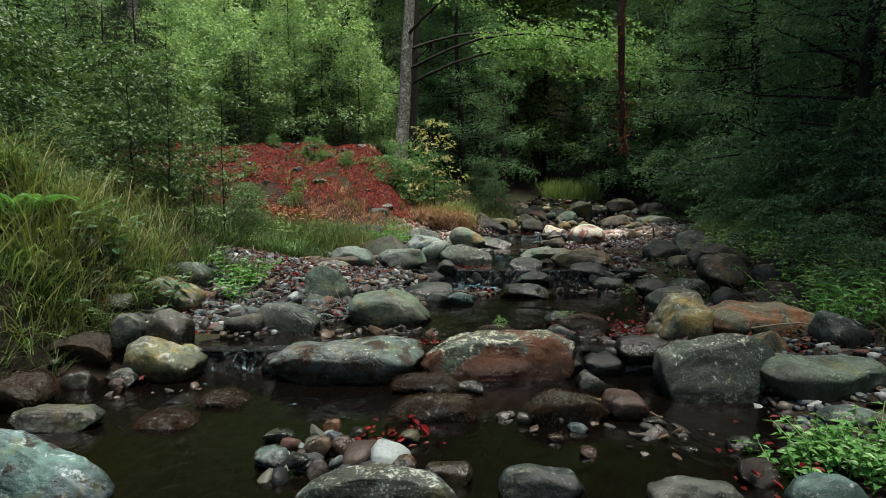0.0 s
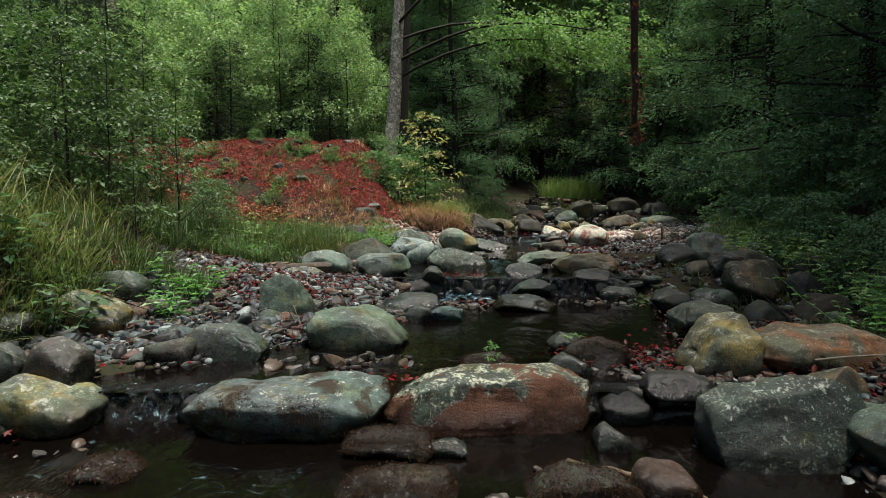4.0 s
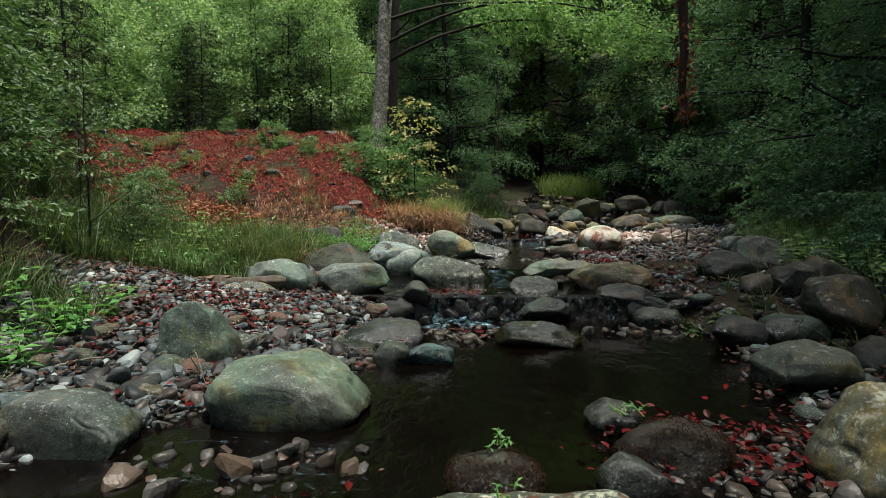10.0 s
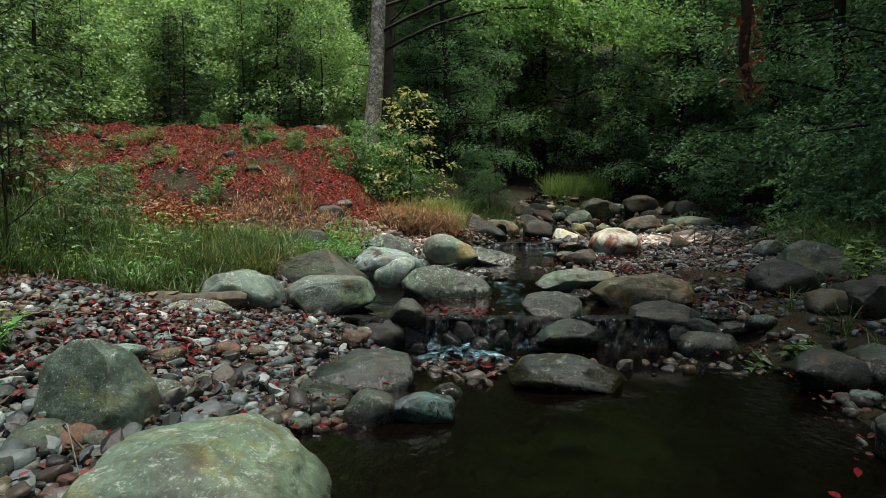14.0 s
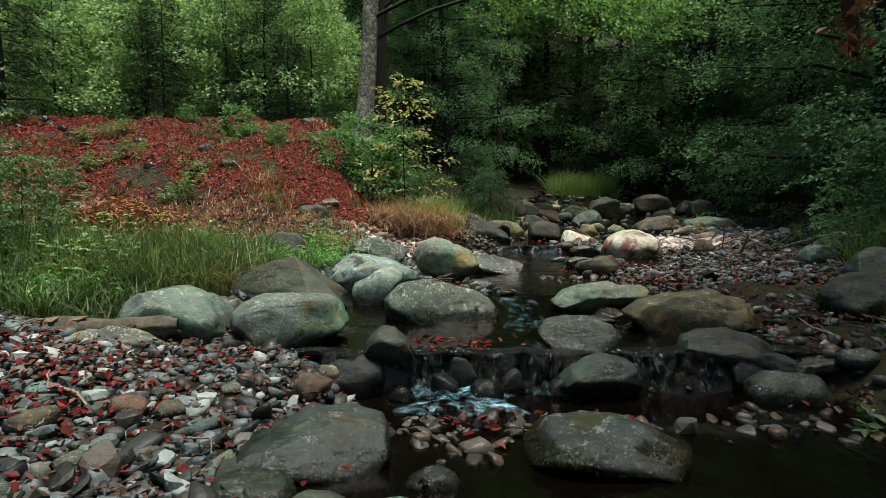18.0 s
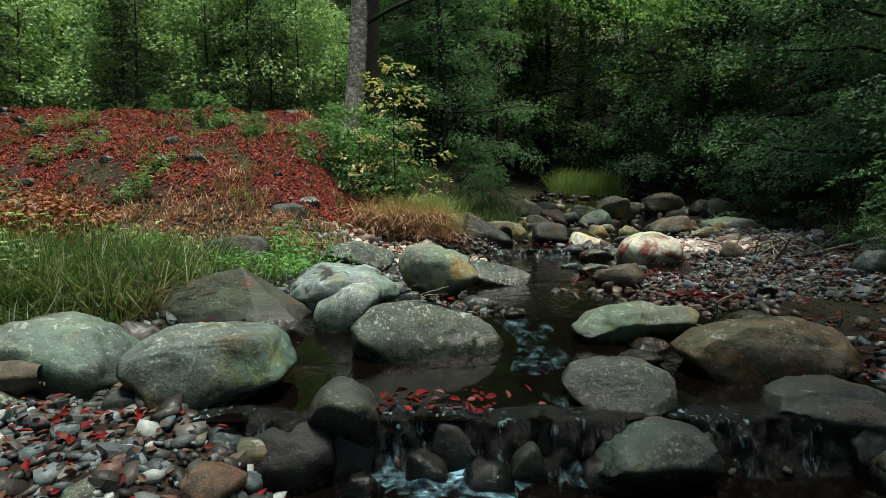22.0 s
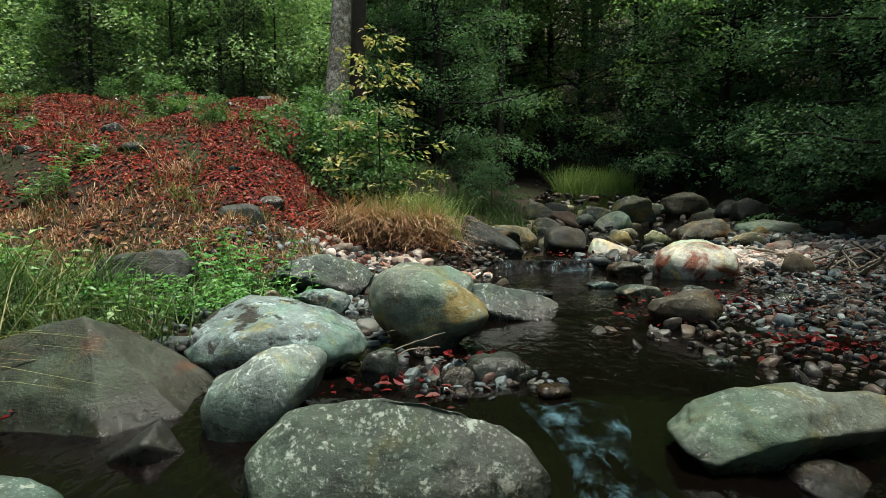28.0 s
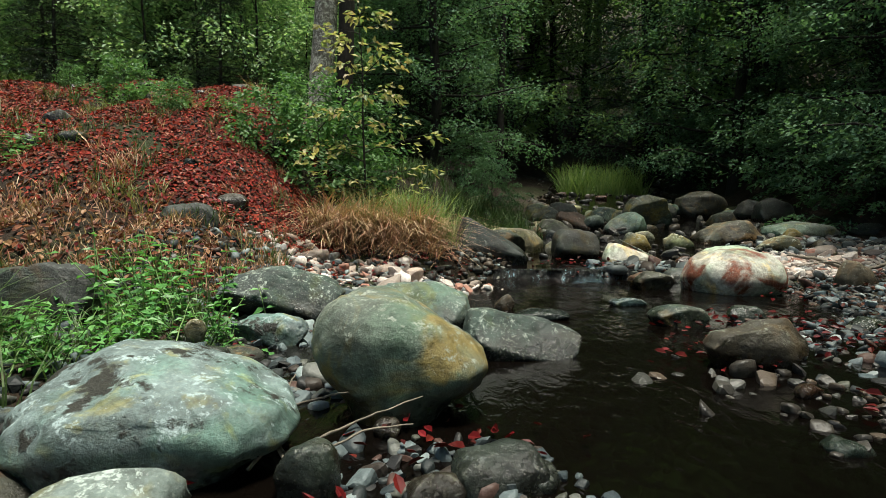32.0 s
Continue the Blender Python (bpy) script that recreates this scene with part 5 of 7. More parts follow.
boulder(0.35, 3.38, 0.0, 1.06, 0.46, 0.262, "slab", "rust", outline=((-0.46, 0.03), (-0.5, 0.35), (-0.42, 0.58), (-0.28, 0.82), (-0.14, 0.97), (0.4, 1.0), (0.48, 0.72), (0.5, 0.42), (0.42, 0.04)), worn=3.0, boxy=0.4)
boulder(1.70, 3.81, 0.10, 0.43, 0.34, 0.40, "wedge", "yellow", outline=((-0.48, 0.03), (-0.5, 0.15), (-0.33, 0.45), (-0.1, 0.86), (0.1, 1.0), (0.4, 0.86), (0.5, 0.5), (0.46, 0.03)), worn=2.2)
ridge_boulder(-1.45, 6.95, 0.36, 0.3, 0.24, 0.09, ((-0.5, -0.4, 0.6), (0.5, -0.3, 0.8), (0.4, 0.5, 1.0), (-0.4, 0.4, 0.9)), "grey", "flat grey stone below the hanging grass", 4, 0.012)
ridge_boulder(-0.38, 7.42, 0.36, 0.2, 0.2, 0.11, ((-0.5, -0.3, 0.3), (0.1, -0.4, 0.8), (0.5, 0.0, 0.2), (0.0, 0.3, 1.0), (-0.3, 0.4, 0.6)), "dark", "small angular dark stone in the pool", 5, 0.012)
# wet rocks over which the water steps down
r = np.random.default_rng(31)
for a in (1.36, 2.2, 2.55):
    w = r.uniform(0.2, 0.3)
    boulder(a, 6.46 + r.normal(0, 0.06), 0.15, w, w * 0.75, r.uniform(0.16, 0.22), "block", "wet")
for a in np.arange(-0.75, 0.0, 0.25):
    w = r.uniform(0.16, 0.3)
    boulder(float(a), 6.40 + r.normal(0, 0.08), 0.15, w, w * 0.75, r.uniform(0.15, 0.25), "block", ("dark", "wet", "brown")[r.integers(0, 3)])
for a in list(np.arange(-2.3, -1.9, 0.2)) + list(np.arange(1.0, 1.9, 0.3)):
    w = r.uniform(0.18, 0.32)
    boulder(float(a), 3.46 + r.normal(0, 0.1), -0.01, w, w * 0.75, r.uniform(0.08, 0.15), "block", ("dark", "wet", "grey", "moss")[r.integers(0, 4)])
for a, b, w, h, m in ((-0.12, 6.40, 0.34, 0.19, "wet"), (0.06, 6.43, 0.2, 0.165, "wet"), (1.95, 6.42, 0.4, 0.22, "dark")):
    boulder(a, b, 0.145, w, 0.22, h, "block", m)
for a, b, w, h in ((0.33, 6.36, 0.16, 0.13), (0.52, 6.33, 0.2, 0.10), (0.66, 6.38, 0.14, 0.15), (0.9, 6.34, 0.18, 0.12), (0.12, 6.3, 0.14, 0.08), (-0.35, 6.42, 0.26, 0.17), (-0.55, 6.36, 0.2, 0.12), (0.42, 6.46, 0.2, 0.21), (0.75, 6.48, 0.16, 0.205)):
    boulder(a, b, 0.14, w, w * 0.8, h, "block", "wet", angular=True)
for a, w, m in ((-1.75, 0.3, "dark"), (-1.05, 0.28, "wet"), (0.78, 0.3, "wet"), (1.05, 0.28, "wet"), (1.34, 0.3, "dark")):
    boulder(a, 3.44, -0.01, w, 0.22, 0.145, "block", m)
patch(-0.35, 9.55, 0.55, 0.35, 420, 0.035, PEBBLE, "mixed gravel below the grassy bank", 618)
patch(2.55, 9.5, 0.45, 0.5, 80, 0.035, PEBBLE_SHADE, "few small stones in the shallow water", 619)
# rocks on the leafy slope
for a, b, w, h, m in ((-2.65, 11.6, 0.3, 0.12, "brown"), (-4.3, 12.3, 0.2, 0.08, "brown"), (-4.6, 11.3, 0.22, 0.14, "greyp"), (-5.2, 14.5, 0.4, 0.16, "brown"), (-3.5, 14.5, 0.3, 0.14, "brown"), (-2.2, 14.5, 0.35, 0.15, "brown"), (-4.2, 10.7, 0.45, 0.12, "white"), (-1.2, 11.3, 0.3, 0.12, "brown"), (-5.4, 12.7, 0.2, 0.1, "brown"), (-6.1, 13.4, 0.25, 0.1, "brown")):
    boulder(a, b, float(land(a, b)) - 0.03, w, w * 0.7, h, "block", m)
r = np.random.default_rng(87)
for _ in range(34):
    b = r.uniform(12.2, 17.5)
    a, w = float(bed(b, r.uniform(-0.1, 1.25))), r.gamma(5, 0.075) + 0.12
    boulder(a, b, max(float(level(b)), float(land(a, b))) - 0.03, w, w * 0.75, w * r.uniform(0.4, 0.65), ("slab", "block", "wedge")[_ % 3], ("brown", "yellow", "green", "orange", "brown", "cream", "dark", "dark")[r.integers(0, 8)], angular=_ % 2 == 0)
r = np.random.default_rng(88)
for _ in range(34):
    a, b, w = r.uniform(-7.5, -1.2), r.uniform(11.2, 15.0), r.gamma(4, 0.03) + 0.06
    boulder(a, b, float(land(a, b)) - 0.02, w, w * 0.75, w * r.uniform(0.4, 0.75), "block", ("brown", "dark", "dark", "greyp", "brown")[r.integers(0, 5)], angular=True)
for a, b, w, h, m in ((3.2, 6.4, 0.5, 0.3, "dark"), (2.9, 7.0, 0.5, 0.28, "dark"), (3.6, 7.6, 0.6, 0.35, "grey")):
    boulder(a, b, float(land(a, b)) - 0.04, w, w * 0.8, h, "block", m)
# cobbles that can be told apart
shapes = []
for k in range(18):
    r = np.random.default_rng(700 + k)
    Q, F = stone_shape(r, 2, ["block", "slab", "block"][k % 3])
    m = ["grey", "greyp", "dark", "blue", "brown", "lichen", "red", "green", "white"][k % 9]
    shapes.append((mesh_np("cobble", Q * np.array([0.5, r.uniform(0.35, 0.45), r.uniform(0.22, 0.34)]), F, ROCKS[m]), m))
zones = ((110, 3.9, 6.1, bar_left), (36, 7.5, 11.8, bar_right), (30, 1.6, 7.4, bar_right), (22, 7.4, 12.2, bar_left), (42, 1.6, 11.5, bed), (16, 14.5, 24, bed))
r = np.random.default_rng(77)
for n, y0, y1, f in zones:
    for _ in range(n):
        b = r.uniform(y0, y1)
        a = float(f(b, r.random()))
        far = y1 > 20
        s = (r.gamma(6, 0.016) + 0.035) * (1.8 if far else 1.0)
        me, m = shapes[(2, 6, 11, 15)[r.integers(0, 4)] if far else r.integers(0, 18)]
        ob = new("cobble", me)
        ob.matrix_basis = pose(a, b, max(float(land(a, b)) + s * 0.12, float(level(b)) + s * 0.05 if far else -9), r.normal(0, 9), r.normal(0, 9), r.uniform(0, 360)) @ Matrix.Diagonal((s, s, s, 1))
        tagged(ob, LABELS[m].replace("boulder", "cobble").replace("stone", "cobble") + " on the gravel", "cobble", "cobbles along the stream")

# ---- white water ----


def cascade(x0, x1, ys, zs, label, seed, froth=False):
    """A thin sheet of broken water or painted glints that follows the given side view."""
    rng = np.random.default_rng(seed)
    k, n = 26, 30
    t = np.linspace(0, 1, n)
    Yl = np.interp(t, np.linspace(0, 1, len(ys)), ys)
    Zl = np.interp(t, np.linspace(0, 1, len(zs)), zs)
    u = np.linspace(0, 1, k)
    flare = 1 + 0.25 * np.cos(t * 6)[:, None]
    X = (x0 + x1) / 2 + (u[None] - 0.5) * (x1 - x0) * flare
    Y = np.repeat(Yl[:, None], k, 1) + 0.04 * np.sin(u * 9 + seed)[None]
    Z = np.repeat(Zl[:, None], k, 1)
    wob = np.array([noise.noise((a * 14, b * 14, seed)) for a, b in zip(X.ravel(), Y.ravel())]).reshape(X.shape)
    rim = np.maximum(np.abs(u[None] * 2 - 1), np.abs(t[:, None] * 2 - 1) if froth else 0.0) + 0.35 * wob
    Z = Z + 0.03 * wob + 0.012 - 0.10 * np.maximum(rim - 0.7, 0)
    i, j = np.meshgrid(np.arange(n - 1), np.arange(k - 1), indexing="ij")
    F = np.stack([i * k + j, i * k + j + 1, (i + 1) * k + j + 1, (i + 1) * k + j], -1).reshape(-1, 4)
    ob = new("foam_glint", mesh_np("foam_glint", np.stack([X, Y, Z], -1).reshape(-1, 3), F, FROTH if seed == 1 else GLINT if seed in (3, 5, 6) else FOAM))
    tagged(ob, label, "water", kind="stuff")


cascade(0.12, 0.68, (6.08, 6.22, 6.33, 6.43), (0.155, 0.16, 0.17, 0.175), "foam below the little waterfall", 1, True)
cascade(0.16, 0.27, (6.33, 6.4, 6.46, 6.6), (0.16, 0.2, 0.31, 0.335), "thin fall of white water", 11)
cascade(0.76, 0.86, (6.3, 6.4, 6.48, 6.62), (0.16, 0.2, 0.31, 0.335), "thin fall of white water", 12)
cascade(0.70, 1.02, (6.85, 7.1, 7.35, 7.55, 7.75), (0.35, 0.36, 0.38, 0.41, 0.425), "white riffle squeezed between two boulders", 2, True)
# the spout and the next two sheets carry painted highlights, not foam
cascade(-1.52, -1.22, (2.85, 3.05, 3.17, 3.3, 3.45), (0.0, 0.005, 0.03, 0.12, 0.135), "small spout beside a boulder with painted highlights", 3)
cascade(-0.85, 0.0, (3.75, 3.9, 4.05, 4.2), (0.135, 0.136, 0.137, 0.138), "sky glints painted on shallow water below the boulder", 5, True)
cascade(-1.0, -0.3, (2.55, 2.7, 2.85, 3.0), (-0.006, -0.005, -0.005, -0.004), "sky glints painted on shallow water below the fall", 6, True)
cascade(1.75, 2.2, (11.4, 11.6, 11.7, 11.85, 12.0), (0.44, 0.44, 0.46, 0.51, 0.53), "tiny white fall at the head of the pool", 4)



def fall(x0, x1, y, z0, z1, label, seed):
    """Water that runs down the face of a rock step."""
    k, n = max(12, int((x1 - x0) / 0.018)), 22
    u, t = np.linspace(0, 1, k), np.linspace(0, 1, n)
    X = np.repeat((x0 + (x1 - x0) * u)[None], n, 0)
    lip = np.array([noise.noise((q * 4, seed, 0)) * 0.11 + noise.noise((q * 13, seed, 5)) * 0.05 for q in X[0]])
    prof = np.where(t < 0.3, 0.12 * (0.3 - t) / 0.3, -0.10 * np.maximum(t - 0.3, 0) ** 1.5)
    Y = y + lip[None] + prof[:, None]
    Z = z1 + (z0 - z1) * smooth((t - 0.22) / 0.78)[:, None] + np.zeros((1, k))
    wob = np.array([noise.noise((p * 16, q * 5, seed)) + 0.6 * noise.noise((p * 40, q * 16, seed)) for p, q in zip(X.ravel(), Z.ravel())]).reshape(X.shape)
    body = np.sin(np.clip((t - 0.15) / 0.85, 0, 1) * math.pi)[:, None]
    Y = Y - 0.05 * wob * body
    Z = Z + 0.025 * wob * body + 0.004 - 0.02 * (t == 1)[:, None]
    i, j = np.meshgrid(np.arange(n - 1), np.arange(k - 1), indexing="ij")
    F = np.stack([i * k + j, i * k + j + 1, (i + 1) * k + j + 1, (i + 1) * k + j], -1).reshape(-1, 4)
    ob = new("water_step", mesh_np("water_step", np.stack([X, Y, Z], -1).reshape(-1, 3), F, FALL))
    tagged(ob, label, "water", kind="stuff")


fall(-0.75, 2.75, 6.43, 0.14, 0.333, "dark water running down a low rock step", 21)
fall(-2.5, 1.9, 3.46, -0.01, 0.133, "dark water running down a low rock step", 22)
fall(0.5, 3.75, 11.74, 0.43, 0.523, "dark water running down a low rock step", 23)

# ---- fallen leaves ----


def litter(name, rng, x, y, size, mat, label, lift=0.012, flat=0.35):
    z = np.maximum(land(x, y), level(y) - 0.5)
    wet = (x > along(EDGE_L, y)) & (x < along(EDGE_R, y))
    z = np.where(wet, np.maximum(z, level(y)), z) + lift + rng.random(len(x)) * 0.02
    n = len(x)
    e = 0.05
    gx, gy = (land(x + e, y) - land(x - e, y)) / (2 * e), (land(x, y + e) - land(x, y - e)) / (2 * e)
    gx, gy = np.where(wet, 0, gx), np.where(wet, 0, gy)
    N = np.stack([-gx, -gy, np.ones(n)], 1) + rng.normal(0, flat, (n, 3)) * np.array([1, 1, 0.2])
    A = rng.normal(0, 1, (n, 3))
    A[:, 2] = A[:, 0] * gx + A[:, 1] * gy + rng.normal(0, 0.2, n)
    P = np.stack([x, y, z], 1)
    size = size * rng.uniform(0.6, 1.3, n)
    V, F = leaf_faces(P, A, N, size, 0.6) if n > 9000 else curled_leaves(P, A, N, size)
    ob = new(name, mesh_np(name, V, F, mat, False))
    tagged(ob, label, "leaves", kind="stuff")


rng = np.random.default_rng(21)
n = 125000
y = 10.4 + 5.2 * rng.random(n) ** 0.9
x = -9.0 + rng.random(n) * 9.3
bare = np.sin(x * 2.3 + 1.3 * np.sin(y * 1.7)) * np.sin(y * 2.9 + x * 0.8)
keep = (x < -0.4 - 0.2 * (y - 12)) & (rng.random(n) < 0.95 - 0.9 * smooth((bare + 0.35 * np.sin(x * 7.1 + y * 3) * np.sin(y * 8.3 - x * 2) - 0.3) / 0.5)) & (rng.random(n) < smooth((y - 10.6) / 0.9))
litter("leaf_litter", rng, x[keep][::2] + 0.03, y[keep][::2] + 0.02, np.full(len(x[keep][::2]), 0.065), LEAF_UNDER, "older darker leaves under the red ones", 0.002, 0.3)
litter("leaf_litter", rng, x[keep], y[keep], np.full(keep.sum(), 0.038), RED_LEAF, "thick carpet of fallen red beech leaves on the slope", flat=0.8)
n = 6500
x, y = scatter(rng, n, 3.6, 12.2, lambda yy, u: along(EDGE_L, yy) + 0.3 - u * 2.6)
k = np.sin(x * 3.1) * np.sin(y * 2.3 + 1) + rng.normal(0, 0.5, n) > 0.35
litter("leaf_scatter", rng, x[k], y[k], np.full(k.sum(), 0.042), WET_LEAF, "scattered red leaves on gravel and grass", 0.035)
n = 1800
x, y = scatter(rng, n, 1.8, 12.2, lambda yy, u: along(EDGE_R, yy) - 0.5 + u * 2.6)
k = np.sin(x * 2.7 + 2) * np.sin(y * 2.1) + rng.normal(0, 0.5, n) > 0.2
litter("leaf_scatter", rng, x[k], y[k], np.full(k.sum(), 0.042), WET_LEAF, "scattered red leaves on the shaded gravel", 0.035)

n = 26000
x = np.where(rng.random(n) < 0.5, rng.uniform(-9, -2.2, n), rng.uniform(2.3, 8.5, n))
y = rng.uniform(1.0, 15.0, n)
k = (x < along(EDGE_L, y) - 0.8) | (x > along(EDGE_R, y) + 0.4)
litter("leaf_litter", rng, x[k], y[k], np.full(k.sum(), 0.05), FLOOR_LEAF, "brown withered leaves on the forest floor", 0.012)

x, y = scatter(rng, 2400, 3.8, 7.6, lambda yy, u: along(EDGE_L, yy) + 0.1 - u * 2.6)
litter("leaf_scatter", rng, x, y, np.full(2400, 0.03), FLOOR_LEAF, "small brown leaf scraps on the gravel bar", 0.03)
x, y = scatter(rng, 2600, 3.0, 12.2, lambda yy, u: along(EDGE_R, yy) - 0.3 + u * 2.4)
litter("leaf_scatter", rng, x, y, np.full(2600, 0.032), FLOOR_LEAF, "small brown leaf scraps on the shaded gravel", 0.03)

n = 2200
x, y = rng.uniform(-6.0, -0.9, n), rng.normal(10.25, 0.3, n)
litter("leaf_litter", rng, x, y, np.full(n, 0.05), LEAF_TAN, "strip of tan withered leaves below the slope", 0.03, 0.6)


def drift(x, y, spread, n, seed):
    r = np.random.default_rng(seed)
    a, b = r.normal(x, spread, n), r.normal(y, spread * 0.7, n)
    litter("leaf_drift", r, a, b, np.full(n, 0.042), WET_LEAF, "wet scarlet leaves caught among the stones", 0.02, 0.5)


drift(-1.25, 5.6, 0.3, 80, 19)
drift(-0.7, 5.75, 0.22, 60, 20)
drift(-1.5, 6.1, 0.22, 60, 21)
drift(0.42, 5.95, 0.13, 20, 1)
drift(0.85, 5.9, 0.14, 28, 2)
drift(1.45, 4.05, 0.22, 180, 3)
drift(1.05, 4.02, 0.17, 90, 18)
drift(1.15, 4.25, 0.12, 60, 4)
drift(-0.2, 2.4, 0.12, 44, 5)
drift(2.2, 8.35, 0.16, 102, 6)
drift(1.9, 9.1, 0.2, 72, 7)
drift(-0.1, 3.55, 0.1, 36, 8)
drift(0.55, 8.2, 0.15, 32, 9)
drift(-1.85, 3.25, 0.08, 28, 10)
drift(2.0, 11.95, 0.25, 52, 11)
drift(-0.9, 6.3, 0.25, 80, 12)
drift(2.3, 9.6, 0.25, 120, 16)
drift(2.6, 9.2, 0.15, 32, 17)
drift(0.2, 7.75, 0.15, 40, 13)
drift(0.47, 6.53, 0.09, 32, 14)
drift(0.25, 6.53, 0.06, 20, 15)

# ---- grasses ----


def grass(name, rng, x, y, height, mat, label, width=0.007, arch=0.6, lift=0.0):
    """Bent tapering blades, three steps each."""
    n = len(x)
    z = land(x, y) - 0.02 + lift
    h = height * (0.3 + 0.85 * rng.random(n) ** 1.3)
    tip = rng.normal(0, 0.22, (n, 2))
    a = rng.uniform(0, 6.283, n)
    D = np.stack([np.cos(a), np.sin(a), np.zeros(n)], 1)
    S = np.stack([-np.sin(a), np.cos(a), np.zeros(n)], 1)
    b = rng.uniform(0.1, 1.0, n) * arch
    O = np.stack([x, y, z], 1)
    rows = []
    for t, w in ((0, 1.0), (0.4, 0.9), (0.75, 0.6), (1.0, 0.0)):
        c = O + D * (b * h * t * t)[:, None] + np.stack([tip[:, 0] * h * t, tip[:, 1] * h * t, np.zeros(n)], 1) + np.array([[0, 0, 1.0]]) * (h * (t - 0.35 * b * t ** 3))[:, None]
        if w > 0:
            rows += [c - S * width * w * 0.5, c + S * width * w * 0.5]
        else:
            rows.append(c)
    V = np.stack(rows, 1).reshape(-1, 3)
    o = np.arange(n)[:, None] * 7
    F = np.concatenate([o + np.array([f]) for f in ((0, 1, 3), (0, 3, 2), (2, 3, 5), (2, 5, 4), (4, 5, 6))], 0)
    ob = new(name, mesh_np(name, V, F, mat, False))
    tagged(ob, label, "grass", kind="stuff")


def tuft_places(rng, n, cx, cy, rx, ry, clump=22):
    k = max(1, n // clump)
    a, b = rng.uniform(-1, 1, (k, 2)).T
    i = rng.integers(0, k, n)
    return cx + a[i] * rx + rng.normal(0, 0.035, n), cy + b[i] * ry + rng.normal(0, 0.035, n)


def meadow(name, seed, n, cx, cy, rx, ry, h, mat, label, width=0.007, arch=0.6):
    r = np.random.default_rng(seed)
    x, y = tuft_places(r, n, cx, cy, rx, ry)
    grass(name, r, x, y, h, mat, label, width, arch)


meadow("bank_grass", 61, 5600, -3.0, 3.9, 0.55, 1.0, 0.32, GRASS_LIGHT, "bright long grass hanging over the earthy bank", 0.007, 2.2)
meadow("bank_grass", 62, 1100, -3.2, 4.0, 0.8, 1.0, 0.6, GRASS_PALE, "tall bright grass on top of the bank", 0.007, 0.9)
meadow("hanging_roots", 63, 900, -2.62, 3.7, 0.12, 0.9, -0.3, FLOOR_LEAF, "thin brown roots hanging from the bank", 0.005, 0.3)
meadow("bank_grass", 31, 3200, -3.3, 4.7, 0.95, 1.2, 0.4, GRASS, "long green grass hanging over the bank", 0.008, 0.9)
meadow("bank_grass", 32, 1100, -3.2, 4.6, 0.9, 1.2, 0.6, GRASS_PALE, "pale seeding grass on the bank", 0.006, 1.8)
meadow("grass_tuft", 33, 900, -2.15, 5.3, 0.35, 0.4, 0.28, GRASS, "green grass tuft on the gravel", 0.007, 0.8)
meadow("reeds", 34, 5200, -1.95, 8.1, 0.75, 0.65, 0.46, GRASS, "dense green rushes beside the stones", 0.006, 1.5)
meadow("reeds", 35, 380, -1.65, 7.75, 0.6, 0.4, 0.5, GRASS_PALE, "bleached arching rush stems", 0.005, 1.9)
meadow("dry_grass", 36, 2600, -0.05, 11.9, 0.5, 0.3, 0.46, GRASS_DRY, "tuft of rust and straw coloured dry grass", 0.009, 2.6)
meadow("dry_grass", 37, 1000, 0.1, 12.1, 0.45, 0.35, 0.6, GRASS_PALE, "straw coloured seeding grass", 0.005, 1.2)
meadow("grass_tuft", 38, 1000, 0.45, 12.2, 0.3, 0.3, 0.55, GRASS_LIGHT, "green grass beside the dry tuft", 0.007, 0.7)
meadow("bank_grass", 39, 1800, 4.9, 6.9, 1.0, 1.2, 0.45, GRASS, "muted green grass on the shaded bank", 0.008, 0.9)
meadow("far_grass", 40, 2600, 4.9, 20.6, 1.0, 0.7, 1.0, GRASS_LIGHT, "tall grass clump beside the stream", 0.014, 0.7)
meadow("meadow_strip", 41, 9000, -3.0, 10.45, 2.4, 0.5, 0.14, GRASS_DRY, "dry yellow grass strip below the leafy slope", 0.007, 0.9)
meadow("meadow_strip", 42, 3200, -3.0, 9.7, 2.4, 0.5, 0.2, GRASS, "green grass below the leafy slope", 0.007, 0.9)
meadow("bank_grass", 43, 1300, 3.1, 4.0, 0.45, 0.7, 0.2, GRASS, "grass on the edge of the bank", 0.007, 0.9)
meadow("bank_grass", 44, 3400, -3.6, 7.2, 1.0, 1.4, 0.6, GRASS, "dark green grass under the shrubs", 0.008, 0.8)
meadow("grass_tuft", 45, 40, -0.5, 1.93, 0.05, 0.04, 0.16, GRASS, "few grass blades between the pebbles", 0.004, 0.5)
meadow("slope_grass", 47, 1600, -3.0, 12.4, 2.2, 1.6, 0.16, GRASS_DRY, "thin dry grass among the red leaves", 0.006, 1.0)
meadow("slope_grass", 46, 1300, -2.2, 11.8, 1.8, 1.2, 0.25, GRASS, "thin green grass among the red leaves", 0.006, 0.8)

meadow("bank_grass", 48, 700, 3.3, 6.0, 0.7, 1.0, 0.26, GRASS, "sparse grass on the shaded bank", 0.007, 1.0)
meadow("bank_grass", 49, 500, 4.9, 9.2, 0.7, 1.4, 0.3, GRASS, "sparse grass on the shaded bank", 0.007, 1.0)
meadow("bank_grass", 50, 1600, -1.2, 8.3, 0.5, 0.45, 0.28, GRASS, "soft green grass behind the brown boulder", 0.006, 1.2)
meadow("bank_grass", 52, 5200, -2.45, 7.35, 1.0, 0.75, 0.34, GRASS, "thick green grass above the log", 0.007, 1.3)
